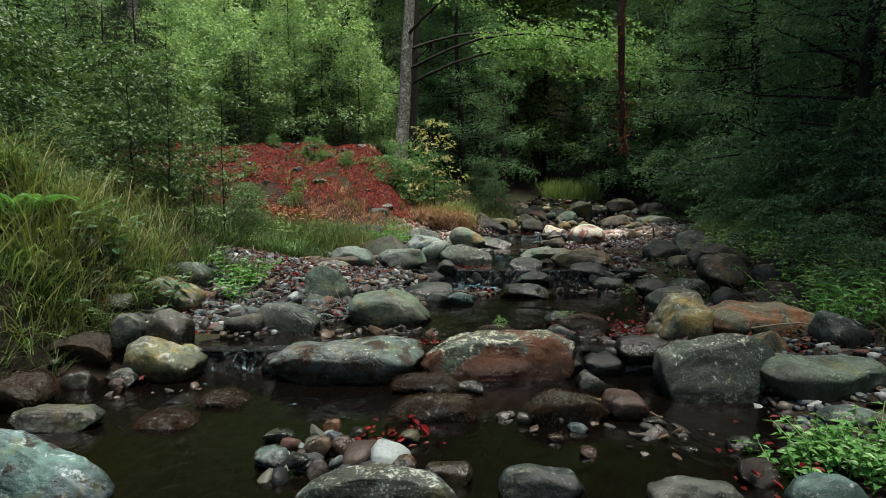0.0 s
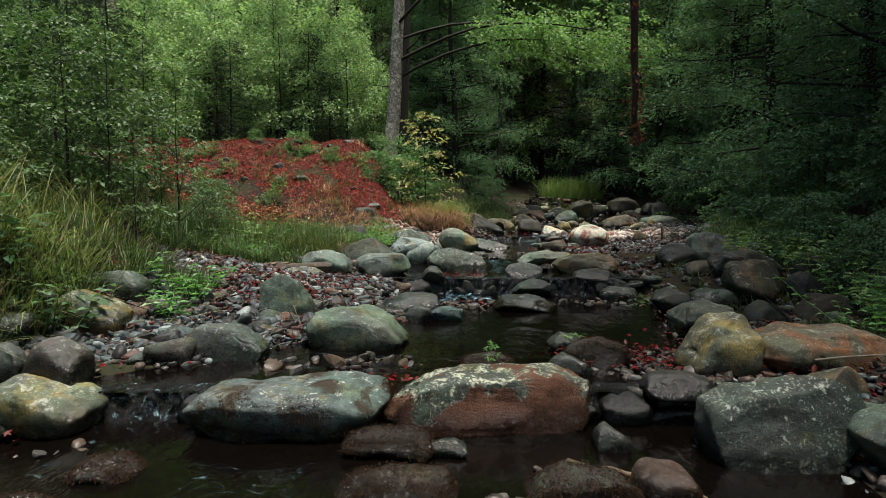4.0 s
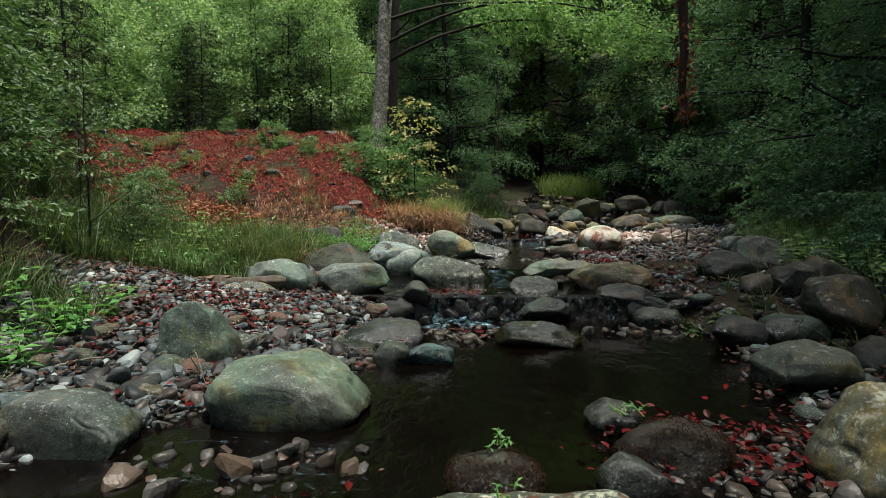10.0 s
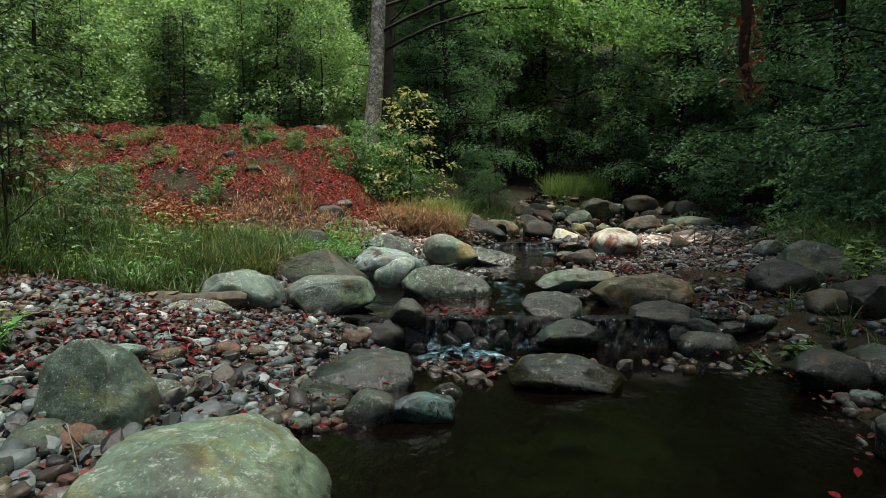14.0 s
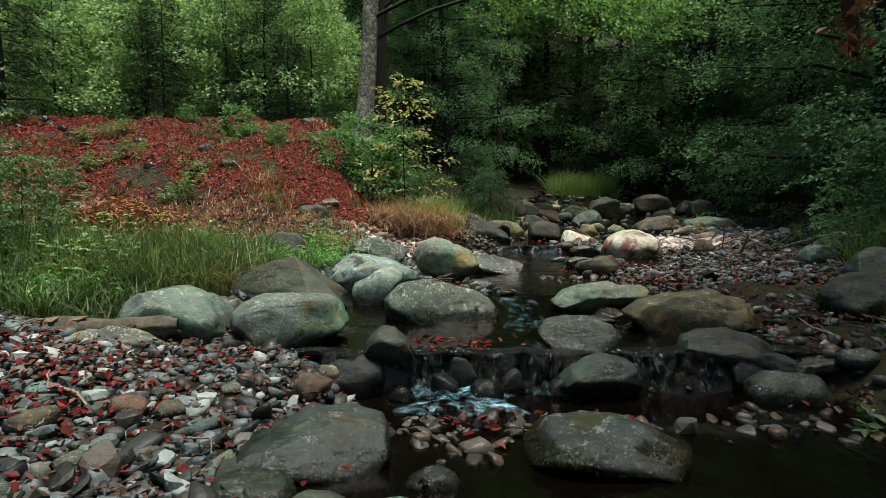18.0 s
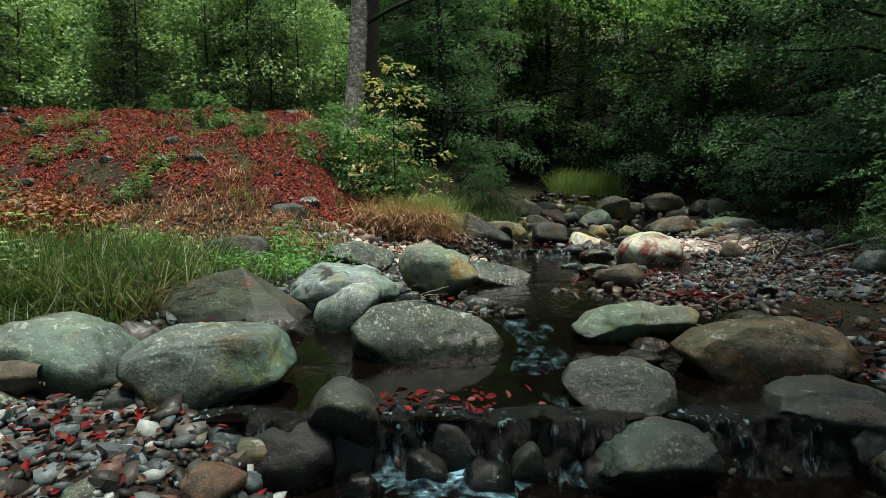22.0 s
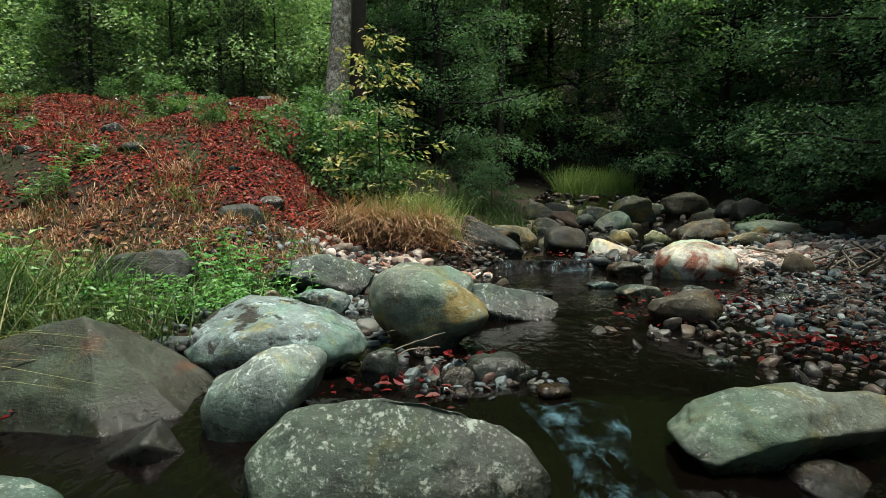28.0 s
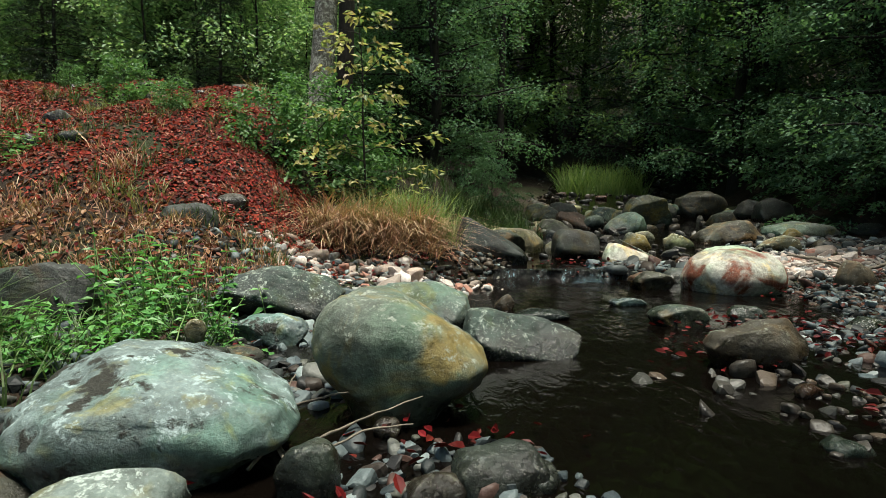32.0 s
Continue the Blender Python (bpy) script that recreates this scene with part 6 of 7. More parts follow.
meadow("bank_grass", 53, 380, -2.4, 7.3, 1.0, 0.7, 0.36, GRASS_PALE, "pale arching grass above the log", 0.005, 1.6)
meadow("bank_grass", 54, 1800, -2.75, 3.1, 0.4, 0.7, 0.32, GRASS, "grass hanging over the earthy bank", 0.006, 1.4)
meadow("bank_grass", 55, 1700, -0.95, 9.3, 0.5, 0.4, 0.14, GRASS, "short grass beside the pale boulders", 0.006, 1.2)
meadow("bank_grass", 56, 1500, -1.6, 9.5, 0.8, 0.4, 0.2, GRASS, "short grass below the slope", 0.006, 1.2)
meadow("dry_grass", 57, 2200, -0.02, 11.65, 0.62, 0.25, 0.3, GRASS_DRY, "trampled rust coloured grass", 0.008, 3.2)
meadow("bank_grass", 64, 3200, 0.9, 14.8, 1.0, 1.6, 0.4, GRASS, "dark grass on the shaded bank", 0.009, 1.0)
meadow("bank_grass", 65, 2600, 4.9, 8.2, 0.7, 0.9, 0.62, GRASS_LIGHT, "tall soft grass on the shaded bank", 0.006, 1.3)
meadow("bank_grass", 66, 2400, 6.3, 10.9, 0.7, 0.6, 0.6, GRASS_LIGHT, "tall soft grass on the shaded bank", 0.008, 1.3)
meadow("bank_grass", 58, 2200, 0.75, 13.0, 0.5, 0.55, 0.36, GRASS, "long grass behind the dry tuft", 0.008, 0.9)
meadow("dry_stems", 51, 90, -1.55, 7.75, 0.4, 0.25, 0.4, GRASS_DRY, "straw coloured stems hanging to the stones", 0.005, 1.7)

for k in range(16):
    r = np.random.default_rng(160 + k)
    meadow("slope_tuft", 170 + k, 130, r.uniform(-6.0, -0.8), r.uniform(10.8, 14.6), 0.18, 0.14, r.uniform(0.16, 0.3), (GRASS, GRASS, GRASS_DRY, GRASS_PALE)[k % 4], "small grass tuft among the red leaves", 0.007, 1.1)

# ---- herbs, ferns and saplings ----


def herb(x, y, z, height, spread, stems, leaf, mat, label, seed, name="herb_plant", pairs=5, ratio=0.5):
    """Upright stalks with crossed pairs of pointed leaves."""
    r = np.random.default_rng(seed)
    ob = thing(name, x, y, z, label, "plant")
    bars, P, A, N, S = [], [], [], [], []
    for _ in range(stems):
        b = np.array([*(r.normal(0, spread * 0.45, 2)), 0.0])
        b[2] = float(land(x + b[0], y + b[1])) - z if name != "moss_herb" else 0.0
        tip = b + np.array([*(r.normal(0, spread * 0.35, 2)), height * r.uniform(0.6, 1.1)])
        path = bent(r, b, tip, 6, height * 0.02)
        bars.append(tube(path, np.linspace(0.004, 0.0015, 6) * max(1, height * 2), 4))
        turn = r.uniform(0, 3)
        for k in range(pairs):
            t = 0.25 + 0.75 * (k + 0.5) / pairs
            c = path[0] * (1 - t) + path[-1] * t
            for s in (0, math.pi):
                a = turn + k * 1.57 + s + r.normal(0, 0.2)
                d = np.array([math.cos(a), math.sin(a), r.uniform(-0.35, 0.25)])
                P.append(c)
                A.append(d)
                N.append(np.array([0, 0, 1.0]) + r.normal(0, 0.25, 3))
                S.append(leaf * r.uniform(0.7, 1.2) * (1.15 - 0.5 * abs(t - 0.55)))
    V, F = join(bars)
    part("stalkwork", mesh_np("stalkwork", V, F, LEAF_MID), ob, kind="stuff")
    part("leaves", leaf_mesh("leaves", np.array(P), np.array(A), np.array(N), np.array(S), mat, ratio), ob, kind="stuff")
    return ob


def on_land(x, y):
    return float(land(x, y))


def herb_at(x, y, *rest, **more):
    return herb(x, y, on_land(x, y), *rest, **more)


herb_at(1.68, 2.08, 0.16, 0.26, 80, 0.045, LEAF_HERB, "bright green mint like herb among the pebbles", 51)
herb_at(1.5, 2.12, 0.12, 0.14, 22, 0.042, LEAF_HERB, "bright green mint like herb among the pebbles", 52)
herb_at(2.9, 3.8, 0.28, 0.34, 30, 0.055, LEAF_HERB, "leafy green herb on the stream bank", 53)
herb_at(3.4, 4.35, 0.40, 0.42, 44, 0.06, LEAF_HERB, "leafy green herb on the stream bank", 54)
herb_at(-2.0, 5.15, 0.24, 0.4, 26, 0.07, LEAF_HERB, "green herb growing on the gravel", 55)
herb_at(-2.2, 9.2, 0.38, 0.45, 26, 0.075, LEAF_MID, "nettles beside the grey stones", 56)
herb_at(-0.8, 9.7, 0.34, 0.35, 18, 0.06, LEAF_HERB, "nettles beside the grey stones", 58)
herb_at(-0.75, 9.0, 0.16, 0.3, 20, 0.045, LEAF_HERB, "low green herb below the bank", 59)
herb_at(-1.25, 8.3, 0.16, 0.3, 22, 0.045, LEAF_LIT, "low green herbs at the foot of the rushes", 68)
herb_at(-2.3, 7.7, 0.3, 0.4, 26, 0.065, LEAF_LIT, "low green herbs at the foot of the rushes", 69)
herb_at(-2.6, 8.6, 0.4, 0.45, 26, 0.07, LEAF_MID, "dark green nettles among the rushes", 70)
for k in range(14):
    r = np.random.default_rng(180 + k)
    herb_at(r.uniform(-5.6, -0.7), r.uniform(10.6, 14.4), r.uniform(0.15, 0.32), 0.22, 12, 0.06, LEAF_BUSH, "small green seedlings among the red leaves", 190 + k, "seedlings")
herb_at(-0.85, 8.55, 0.16, 0.3, 26, 0.045, LEAF_HERB, "nettles behind the brown boulder", 78)
herb_at(-2.1, 7.1, 0.2, 0.4, 26, 0.06, LEAF_HERB, "green herbs between the boulders and grass", 81)
herb_at(-2.9, 6.9, 0.28, 0.4, 26, 0.06, LEAF_MID, "green herbs between the boulders and grass", 82)
herb_at(-0.45, 9.3, 0.2, 0.3, 22, 0.045, LEAF_HERB, "low nettles above the pale boulders", 80)
herb_at(3.7, 5.0, 0.4, 0.4, 24, 0.08, LEAF_MID, "dark green nettles on the shaded bank", 74)
herb_at(4.0, 6.2, 0.45, 0.4, 26, 0.08, LEAF_MID, "dark green nettles on the shaded bank", 75)
herb_at(3.9, 7.1, 0.4, 0.4, 24, 0.08, LEAF_MID, "dark green nettles on the shaded bank", 76)
herb_at(4.4, 8.0, 0.4, 0.4, 24, 0.08, LEAF_MID, "dark green nettles on the shaded bank", 77)
herb_at(-1.2, 8.62, 0.19, 0.34, 36, 0.05, LEAF_HERB, "bright nettles in front of a dark boulder", 83)
herb_at(-1.75, 8.7, 0.28, 0.36, 36, 0.052, LEAF_HERB, "bright nettles in front of a dark boulder", 84)
herb_at(-0.85, 9.25, 0.46, 0.28, 22, 0.055, LEAF_HERB, "tall green nettles above the pale boulders", 85)
herb_at(-2.9, 9.4, 0.4, 0.5, 26, 0.075, LEAF_HERB, "green herbs below the leafy slope", 60)
herb_at(-2.55, 4.1, 0.35, 0.4, 16, 0.1, LEAF_BLUE, "broad leaved plant hanging over the bank", 61)
herb(0.38, 3.46, 0.30, 0.025, 0.04, 4, 0.02, LEAF_HERB, "tiny green seedling on the mossy boulder", 62, "moss_herb", 2)
herb(0.42, 3.88, 0.24, 0.05, 0.06, 6, 0.028, LEAF_HERB, "small clover like plant on a mossy stone", 63, "moss_herb", 2)
herb(0.98, 4.18, 0.23, 0.03, 0.1, 6, 0.022, LEAF_HERB, "small clover like plant on a mossy stone", 64, "moss_herb", 2)
herb_at(1.6, 5.9, 0.1, 0.22, 12, 0.075, GRASS, "drooping green leaves at the water's edge", 65)
herb_at(2.2, 5.95, 0.12, 0.2, 10, 0.075, GRASS, "drooping green leaves at the water's edge", 66)
herb_at(0.1, 5.95, 0.08, 0.15, 7, 0.06, GRASS_PALE, "few yellowish leaves beside the stones", 67)


def fern(x, y, size, seed):
    r = np.random.default_rng(seed)
    ob = thing("fern", x, y, on_land(x, y), "fresh green fern with arching fronds", "fern")
    P, A, N, S, bars = [], [], [], [], []
    for k in range(11):
        a = k * 0.571 * 2 + r.normal(0, 0.2)
        d = np.array([math.cos(a), math.sin(a), 0])
        s = np.array([-d[1], d[0], 0])
        t = np.linspace(0, 1, 26)
        path = d[None] * (t * size)[:, None] + np.array([[0, 0, 1.0]]) * (size * (1.35 * t - 1.0 * t ** 2.0))[:, None]
        bars.append(tube(path[::5], np.linspace(0.005, 0.001, len(path[::5])), 4))
        for q in range(3, 26):
            for side in (-1, 1):
                P.append(path[q])
                A.append(s * side + d * 0.35 + np.array([0, 0, -0.15]))
                N.append(np.array([0, 0, 1.0]) + r.normal(0, 0.1, 3))
                S.append(size * 0.20 * math.sin(math.pi * (0.12 + 0.85 * t[q])) + 0.01)
    V, F = join(bars)
    part("stalks", mesh_np("stalks", V, F, LEAF_MID), ob, kind="stuff")
    part("fronds", leaf_mesh("fronds", np.array(P), np.array(A), np.array(N), np.array(S), LEAF_HERB, 0.22), ob, kind="stuff")


fern(-2.95, 3.7, 0.42, 71)
fern(-3.7, 5.2, 0.45, 72)
fern(-3.6, 3.5, 0.4, 73)

# ---- trees ----


def woody(name, label, category, seed, height, r0, limbs, reach, start, mat, bark_mat, leaf, per, spray, sub, lean=(0.0, 0.0), droop=0.25, up=0.35, tilt=0.45, narrow=0.55, limb_parts=True):
    """A tree or shrub: trunk, limbs that bend outward, and leaves on layered twigs along them."""
    r = np.random.default_rng(seed)
    ob = thing(name, 0, 0, 0, label, category)
    t = np.linspace(0, 1, 12)
    path = np.stack([lean[0] * t * height, lean[1] * t * height, t * height - 0.25], 1) + np.cumsum(r.normal(0, height * 0.004, (12, 3)), 0) * np.array([1, 1, 0])
    rad = r0 * (1 - 0.85 * t) * np.where(t == 0, 1.45, 1.0)
    part("trunk", mesh_np("trunk", *tube(path, rad, 10), bark_mat), ob)
    O, D, Ls, bars = [], [], [], []
    for k in range(limbs):
        f = start + (0.98 - start) * (k + r.random()) / limbs
        base = np.array([np.interp(f, t, path[:, i]) for i in range(3)])
        a = k * 2.4 + r.normal(0, 0.4)
        ln = reach * (1.05 - 0.75 * (f - start) / (1 - start)) * r.uniform(0.7, 1.2)
        d = np.array([math.cos(a), math.sin(a), up * r.uniform(0.3, 1.5)])
        end = base + d * ln
        lp = bent(r, base, end, 6, ln * 0.03)
        lr = max(0.006, r0 * 0.32 * (1.1 - f))
        bars.append(tube(lp, np.linspace(lr, lr * 0.25, 6), 5))
        for q in range(sub):
            g = 0.18 + 0.82 * (q + r.random()) / sub
            o = np.array([np.interp(g, np.linspace(0, 1, 6), lp[:, i]) for i in range(3)])
            b = a + r.choice([-1, 1]) * r.uniform(0.2, 1.2)
            O.append(o)
            D.append([math.cos(b), math.sin(b), r.normal(0.05, 0.25)])
            Ls.append(spray * r.uniform(0.6, 1.25))
    V, F = join(bars)
    part("branchwork", mesh_np("branchwork", V, F, bark_mat), ob, kind="stuff")
    P, A, N, S = sprays(r, np.array(O), np.array(D, float), np.array(Ls), per, leaf, tilt, droop)
    part("crown", leaf_mesh("crown", P, A, N, S, mat, narrow), ob, kind="stuff")
    return ob


def place(ob, x, y, s=1.0, turn=0.0, sink=0.0):
    return pose(x, y, on_land(x, y) - sink, 0, 0, turn) @ Matrix.Diagonal((s, s, s, 1))


def stand(ob, spots):
    """Put ob at the first spot and copies at the others."""
    for k, (x, y, s, turn) in enumerate(spots):
        m = place(ob, x, y, s, turn)
        if k == 0:
            first = m
        else:
            copy_thing(ob, m)
    ob.matrix_basis = first


def more(ob, spots):
    """Further copies of ob."""
    for x, y, s, turn in spots:
        copy_thing(ob, place(ob, x, y, s, turn))


rng = np.random.default_rng(5)
shrub = woody("shrub", "hazel shrub on top of the bank, light green raised as if lit", "shrub", 81, 3.4, 0.03, 30, 1.15, 0.06, LEAF_LIT, BARK_DARK, 0.078, 30, 0.42, 8, tilt=0.7)
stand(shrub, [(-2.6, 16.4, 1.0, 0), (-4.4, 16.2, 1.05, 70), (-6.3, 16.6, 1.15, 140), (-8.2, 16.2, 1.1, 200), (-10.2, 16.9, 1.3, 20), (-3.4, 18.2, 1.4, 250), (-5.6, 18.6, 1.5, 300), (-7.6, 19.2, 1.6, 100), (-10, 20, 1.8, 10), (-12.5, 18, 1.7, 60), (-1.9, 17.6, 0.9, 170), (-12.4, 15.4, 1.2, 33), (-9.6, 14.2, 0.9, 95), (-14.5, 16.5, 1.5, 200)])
birch = woody("shrub", "tall young birch, its light green raised as if lit", "shrub", 82, 5.2, 0.045, 38, 1.2, 0.12, LEAF_LIT, BARK_DARK, 0.072, 28, 0.42, 8, up=0.6, tilt=0.7)
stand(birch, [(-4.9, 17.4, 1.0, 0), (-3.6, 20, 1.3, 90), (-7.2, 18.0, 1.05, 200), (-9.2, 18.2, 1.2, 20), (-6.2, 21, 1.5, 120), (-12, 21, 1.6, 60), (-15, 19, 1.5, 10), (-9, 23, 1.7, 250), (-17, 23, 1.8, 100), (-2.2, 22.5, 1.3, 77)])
spruce = woody("spruce", "small dark spruce, deepening the shaded gaps behind the bank", "tree", 83, 3.6, 0.05, 60, 0.75, 0.05, LEAF_DARK, BARK_DARK, 0.05, 60, 0.4, 5, up=0.0, droop=0.35, narrow=0.2)
# spruces set among the shrubs also stand in for dark, shaded gaps
stand(spruce, [(-7.6, 12.2, 1.15, 15), (-9.2, 13.4, 1.3, 80), (-8.3, 14.7, 1.3, 160), (-5.7, 15.9, 0.85, 230), (-2.9, 15.7, 0.6, 300), (-3.75, 16.9, 1.0, 0), (-6.9, 17.4, 0.9, 120), (7.2, 24, 1.6, 50), (2.0, 26.5, 1.5, 10), (0.0, 20.5, 1.4, 70), (9.5, 17.5, 1.6, 200)])
beech = woody("beech_tree", "dark green beech with low layered branches", "tree", 84, 9.5, 0.15, 46, 2.6, 0.10, LEAF_MID, BARK_DARK, 0.12, 28, 0.75, 8, up=0.25, tilt=0.65)
# the first six stand unseen behind and beside the camera, to hold back skylight
stand(beech, [(-3.5, -7.5, 1.0, 0), (1, -8.5, 1.1, 50), (5, -7, 1.1, 100), (-8, -4, 1.1, 200), (9, -4, 1.2, 300), (-9, 1.5, 1.0, 20), (8.0, 22.0, 1.0, 215), (3.2, 24.6, 1.1, 300), (-0.6, 24.5, 1.1, 70), (8.6, 20, 1.1, 140), (10.5, 25, 1.3, 200), (5.2, 28, 1.3, 40), (1.8, 28, 1.4, 250), (-4.5, 26, 1.5, 10), (-9, 28, 1.6, 90), (-15, 28, 1.7, 160), (14, 22, 1.4, 300)])
more(beech, [(-20, 22, 1.6, 33), (-13, 24, 1.3, 66), (8, 33, 1.6, 20), (-1, 33, 1.7, 120), (-8, 35, 1.7, 210), (15, 31, 1.7, 80), (3, 38, 1.8, 30), (-17, 36, 1.9, 70), (21, 28, 1.8, 10), (-25, 31, 1.9, 300), (11, 41, 1.9, 130), (-5, 43, 2.0, 12), (22, 38, 2.0, 200), (-14, 45, 2.1, 44), (3, 47, 2.1, 99), (-24, 16, 1.5, 20), (-19, 12, 1.4, 140)])
blue = woody("beech_tree", "blue green hornbeam with branches over the water", "tree", 85, 8.0, 0.13, 50, 2.3, 0.07, LEAF_BLUE, BARK_DARK, 0.068, 58, 0.75, 8, up=0.12, droop=0.35, tilt=0.6)
stand(blue, [(6.6, 11.4, 0.95, 0), (-8.8, 11.6, 0.8, 40), (-7.9, 8.8, 0.62, 130), (-10.6, 13.6, 0.9, 250), (7.6, 14.6, 1.0, 70), (6.4, 8.2, 0.9, 160), (8.4, 10.2, 1.1, 230), (9.8, 13.2, 1.2, 300), (9.2, 17.2, 1.2, 20), (11.5, 9.0, 1.3, 100), (12.5, 16, 1.4, 50), (8.0, 5.5, 1.1, 10), (12.2, 20, 1.4, 150), (7.4, 18.6, 1.1, 210), (16, 13, 1.5, 80), (11, 4.5, 1.3, 260), (6.9, 22.5, 1.2, 333), (0.6, 18.2, 1.0, 15), (1.4, 23.5, 1.05, 115), (0.3, 21.0, 1.1, 0)])
# added crowns, mostly unseen, that block sun and sky above the stream
shade_beech = woody("beech_tree", "tall beech added to shade the stream, mostly out of view", "tree", 86, 15, 0.24, 44, 4.6, 0.36, LEAF_MID, BARK_DARK, 0.11, 60, 1.3, 9, up=0.2)
stand(shade_beech, [(-5, -11, 1.1, 10), (2, -12, 1.1, 120), (8, -8, 1.1, 60), (-11, -6, 1.0, 200), (-2, -17, 1.2, 300), (12, -2, 1.1, 20), (1.3, 23.2, 1.25, 10), (9.8, 21.4, 1.3, 80), (2.2, 27.5, 1.5, 160), (9.0, 27, 1.5, 240), (11.5, 9.0, 1.15, 140), (11.8, 15.4, 1.2, 190), (-3, 26, 1.5, 30), (6, 34, 1.7, 20)])
more(shade_beech, [(-8, 30, 1.6, 110), (0, 37, 1.8, 70), (15, 24, 1.5, 10), (-15, 26, 1.6, 270), (6.6, 4.8, 1.25, 200), (9.4, 6.4, 1.1, 200), (1.5, 24.5, 1.1, 40), (9.5, 23, 1.1, 300), (-8.5, 25, 1.1, 20), (5, 31, 1.2, 250), (-2, 29, 1.2, 60), (12, 29, 1.2, 10), (9, -2, 1.0, 20), (4.5, -12, 1.0, 300), (-18, 30, 1.3, 12)])
side_shrub = woody("shrub", "leafy shrub above the stream bank, shade put into its green", "shrub", 87, 2.0, 0.02, 22, 0.75, 0.05, LEAF_SHADE, BARK_DARK, 0.06, 36, 0.4, 6, up=0.5)
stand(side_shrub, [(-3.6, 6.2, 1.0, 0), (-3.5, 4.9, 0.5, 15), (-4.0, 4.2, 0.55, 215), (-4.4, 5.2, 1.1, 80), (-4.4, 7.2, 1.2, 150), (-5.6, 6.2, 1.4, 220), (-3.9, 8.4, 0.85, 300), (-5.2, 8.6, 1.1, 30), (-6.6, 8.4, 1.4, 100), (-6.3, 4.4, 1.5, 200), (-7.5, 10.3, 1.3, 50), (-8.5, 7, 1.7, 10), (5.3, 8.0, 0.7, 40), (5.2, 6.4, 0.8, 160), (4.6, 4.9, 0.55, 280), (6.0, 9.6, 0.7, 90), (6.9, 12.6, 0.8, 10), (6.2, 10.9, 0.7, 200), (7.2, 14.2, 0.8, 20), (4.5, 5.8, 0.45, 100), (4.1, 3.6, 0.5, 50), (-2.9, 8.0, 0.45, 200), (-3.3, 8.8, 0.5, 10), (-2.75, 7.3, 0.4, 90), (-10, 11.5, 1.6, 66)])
blue_shrub = woody("shrub", "blue green overhanging shrub on the shaded bank", "shrub", 93, 1.8, 0.02, 24, 0.9, 0.05, LEAF_BLUE, BARK_DARK, 0.065, 38, 0.45, 6, up=0.35, droop=0.4)
stand(blue_shrub, [(5.3, 9.4, 1.0, 0), (7.4, 11.9, 1.0, 60), (6.6, 12.4, 1.1, 130), (6.8, 14.2, 1.1, 200), (7.2, 16.2, 1.2, 280), (5.0, 7.9, 0.9, 340), (8.2, 18.6, 1.3, 40), (7.6, 20.4, 1.2, 100), (5.1, 6.5, 0.7, 150), (4.1, 2.6, 0.6, 220), (5.6, 4.0, 1.2, 20), (7.2, 10.9, 1.3, 310), (8.2, 13.1, 1.4, 75), (4.0, 5.5, 0.5, 10), (4.3, 6.9, 0.55, 120), (3.7, 4.7, 0.4, 240), (5.0, 9.0, 0.6, 60), (1.6, 16.2, 0.6, 75), (1.3, 17.5, 0.8, 310)])
low = woody("shrub", "green bramble bush in front of the beech", "shrub", 88, 1.1, 0.014, 22, 0.55, 0.05, LEAF_BUSH, BARK_DARK, 0.07, 18, 0.30, 5, up=0.7, tilt=0.6)
stand(low, [(-0.75, 12.8, 1.1, 0), (-0.25, 12.8, 0.95, 90), (-1.2, 12.6, 0.8, 200), (-0.5, 13.6, 1.1, 40), (-1.1, 13.8, 0.9, 140), (-2.25, 12.6, 0.4, 60), (-3.2, 13.4, 0.6, 170), (-4.6, 14.6, 0.35, 20)])
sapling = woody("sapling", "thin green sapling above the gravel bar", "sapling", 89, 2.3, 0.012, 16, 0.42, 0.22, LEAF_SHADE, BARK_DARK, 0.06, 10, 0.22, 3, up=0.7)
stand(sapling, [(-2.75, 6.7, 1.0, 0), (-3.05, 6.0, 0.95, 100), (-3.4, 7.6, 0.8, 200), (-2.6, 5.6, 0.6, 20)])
yellow = woody("sapling", "yellowing beech sapling beside the dry grass", "sapling", 90, 2.5, 0.016, 20, 0.72, 0.2, LEAF_YELLOW, BARK_DARK, 0.08, 8, 0.26, 4, up=0.4, lean=(-0.02, 0))
stand(yellow, [(-0.22, 12.4, 1.05, 0)])
rusty = woody("shrub", "rust brown withered shrub", "shrub", 91, 0.85, 0.012, 20, 0.42, 0.15, LEAF_RUST, BARK_RED, 0.075, 7, 0.24, 4, up=0.6)
stand(rusty, [(-2.65, 8.65, 0.8, 0), (-3.1, 9.2, 0.95, 30), (-2.15, 8.6, 0.8, 120), (-2.5, 8.75, 0.75, 210)])


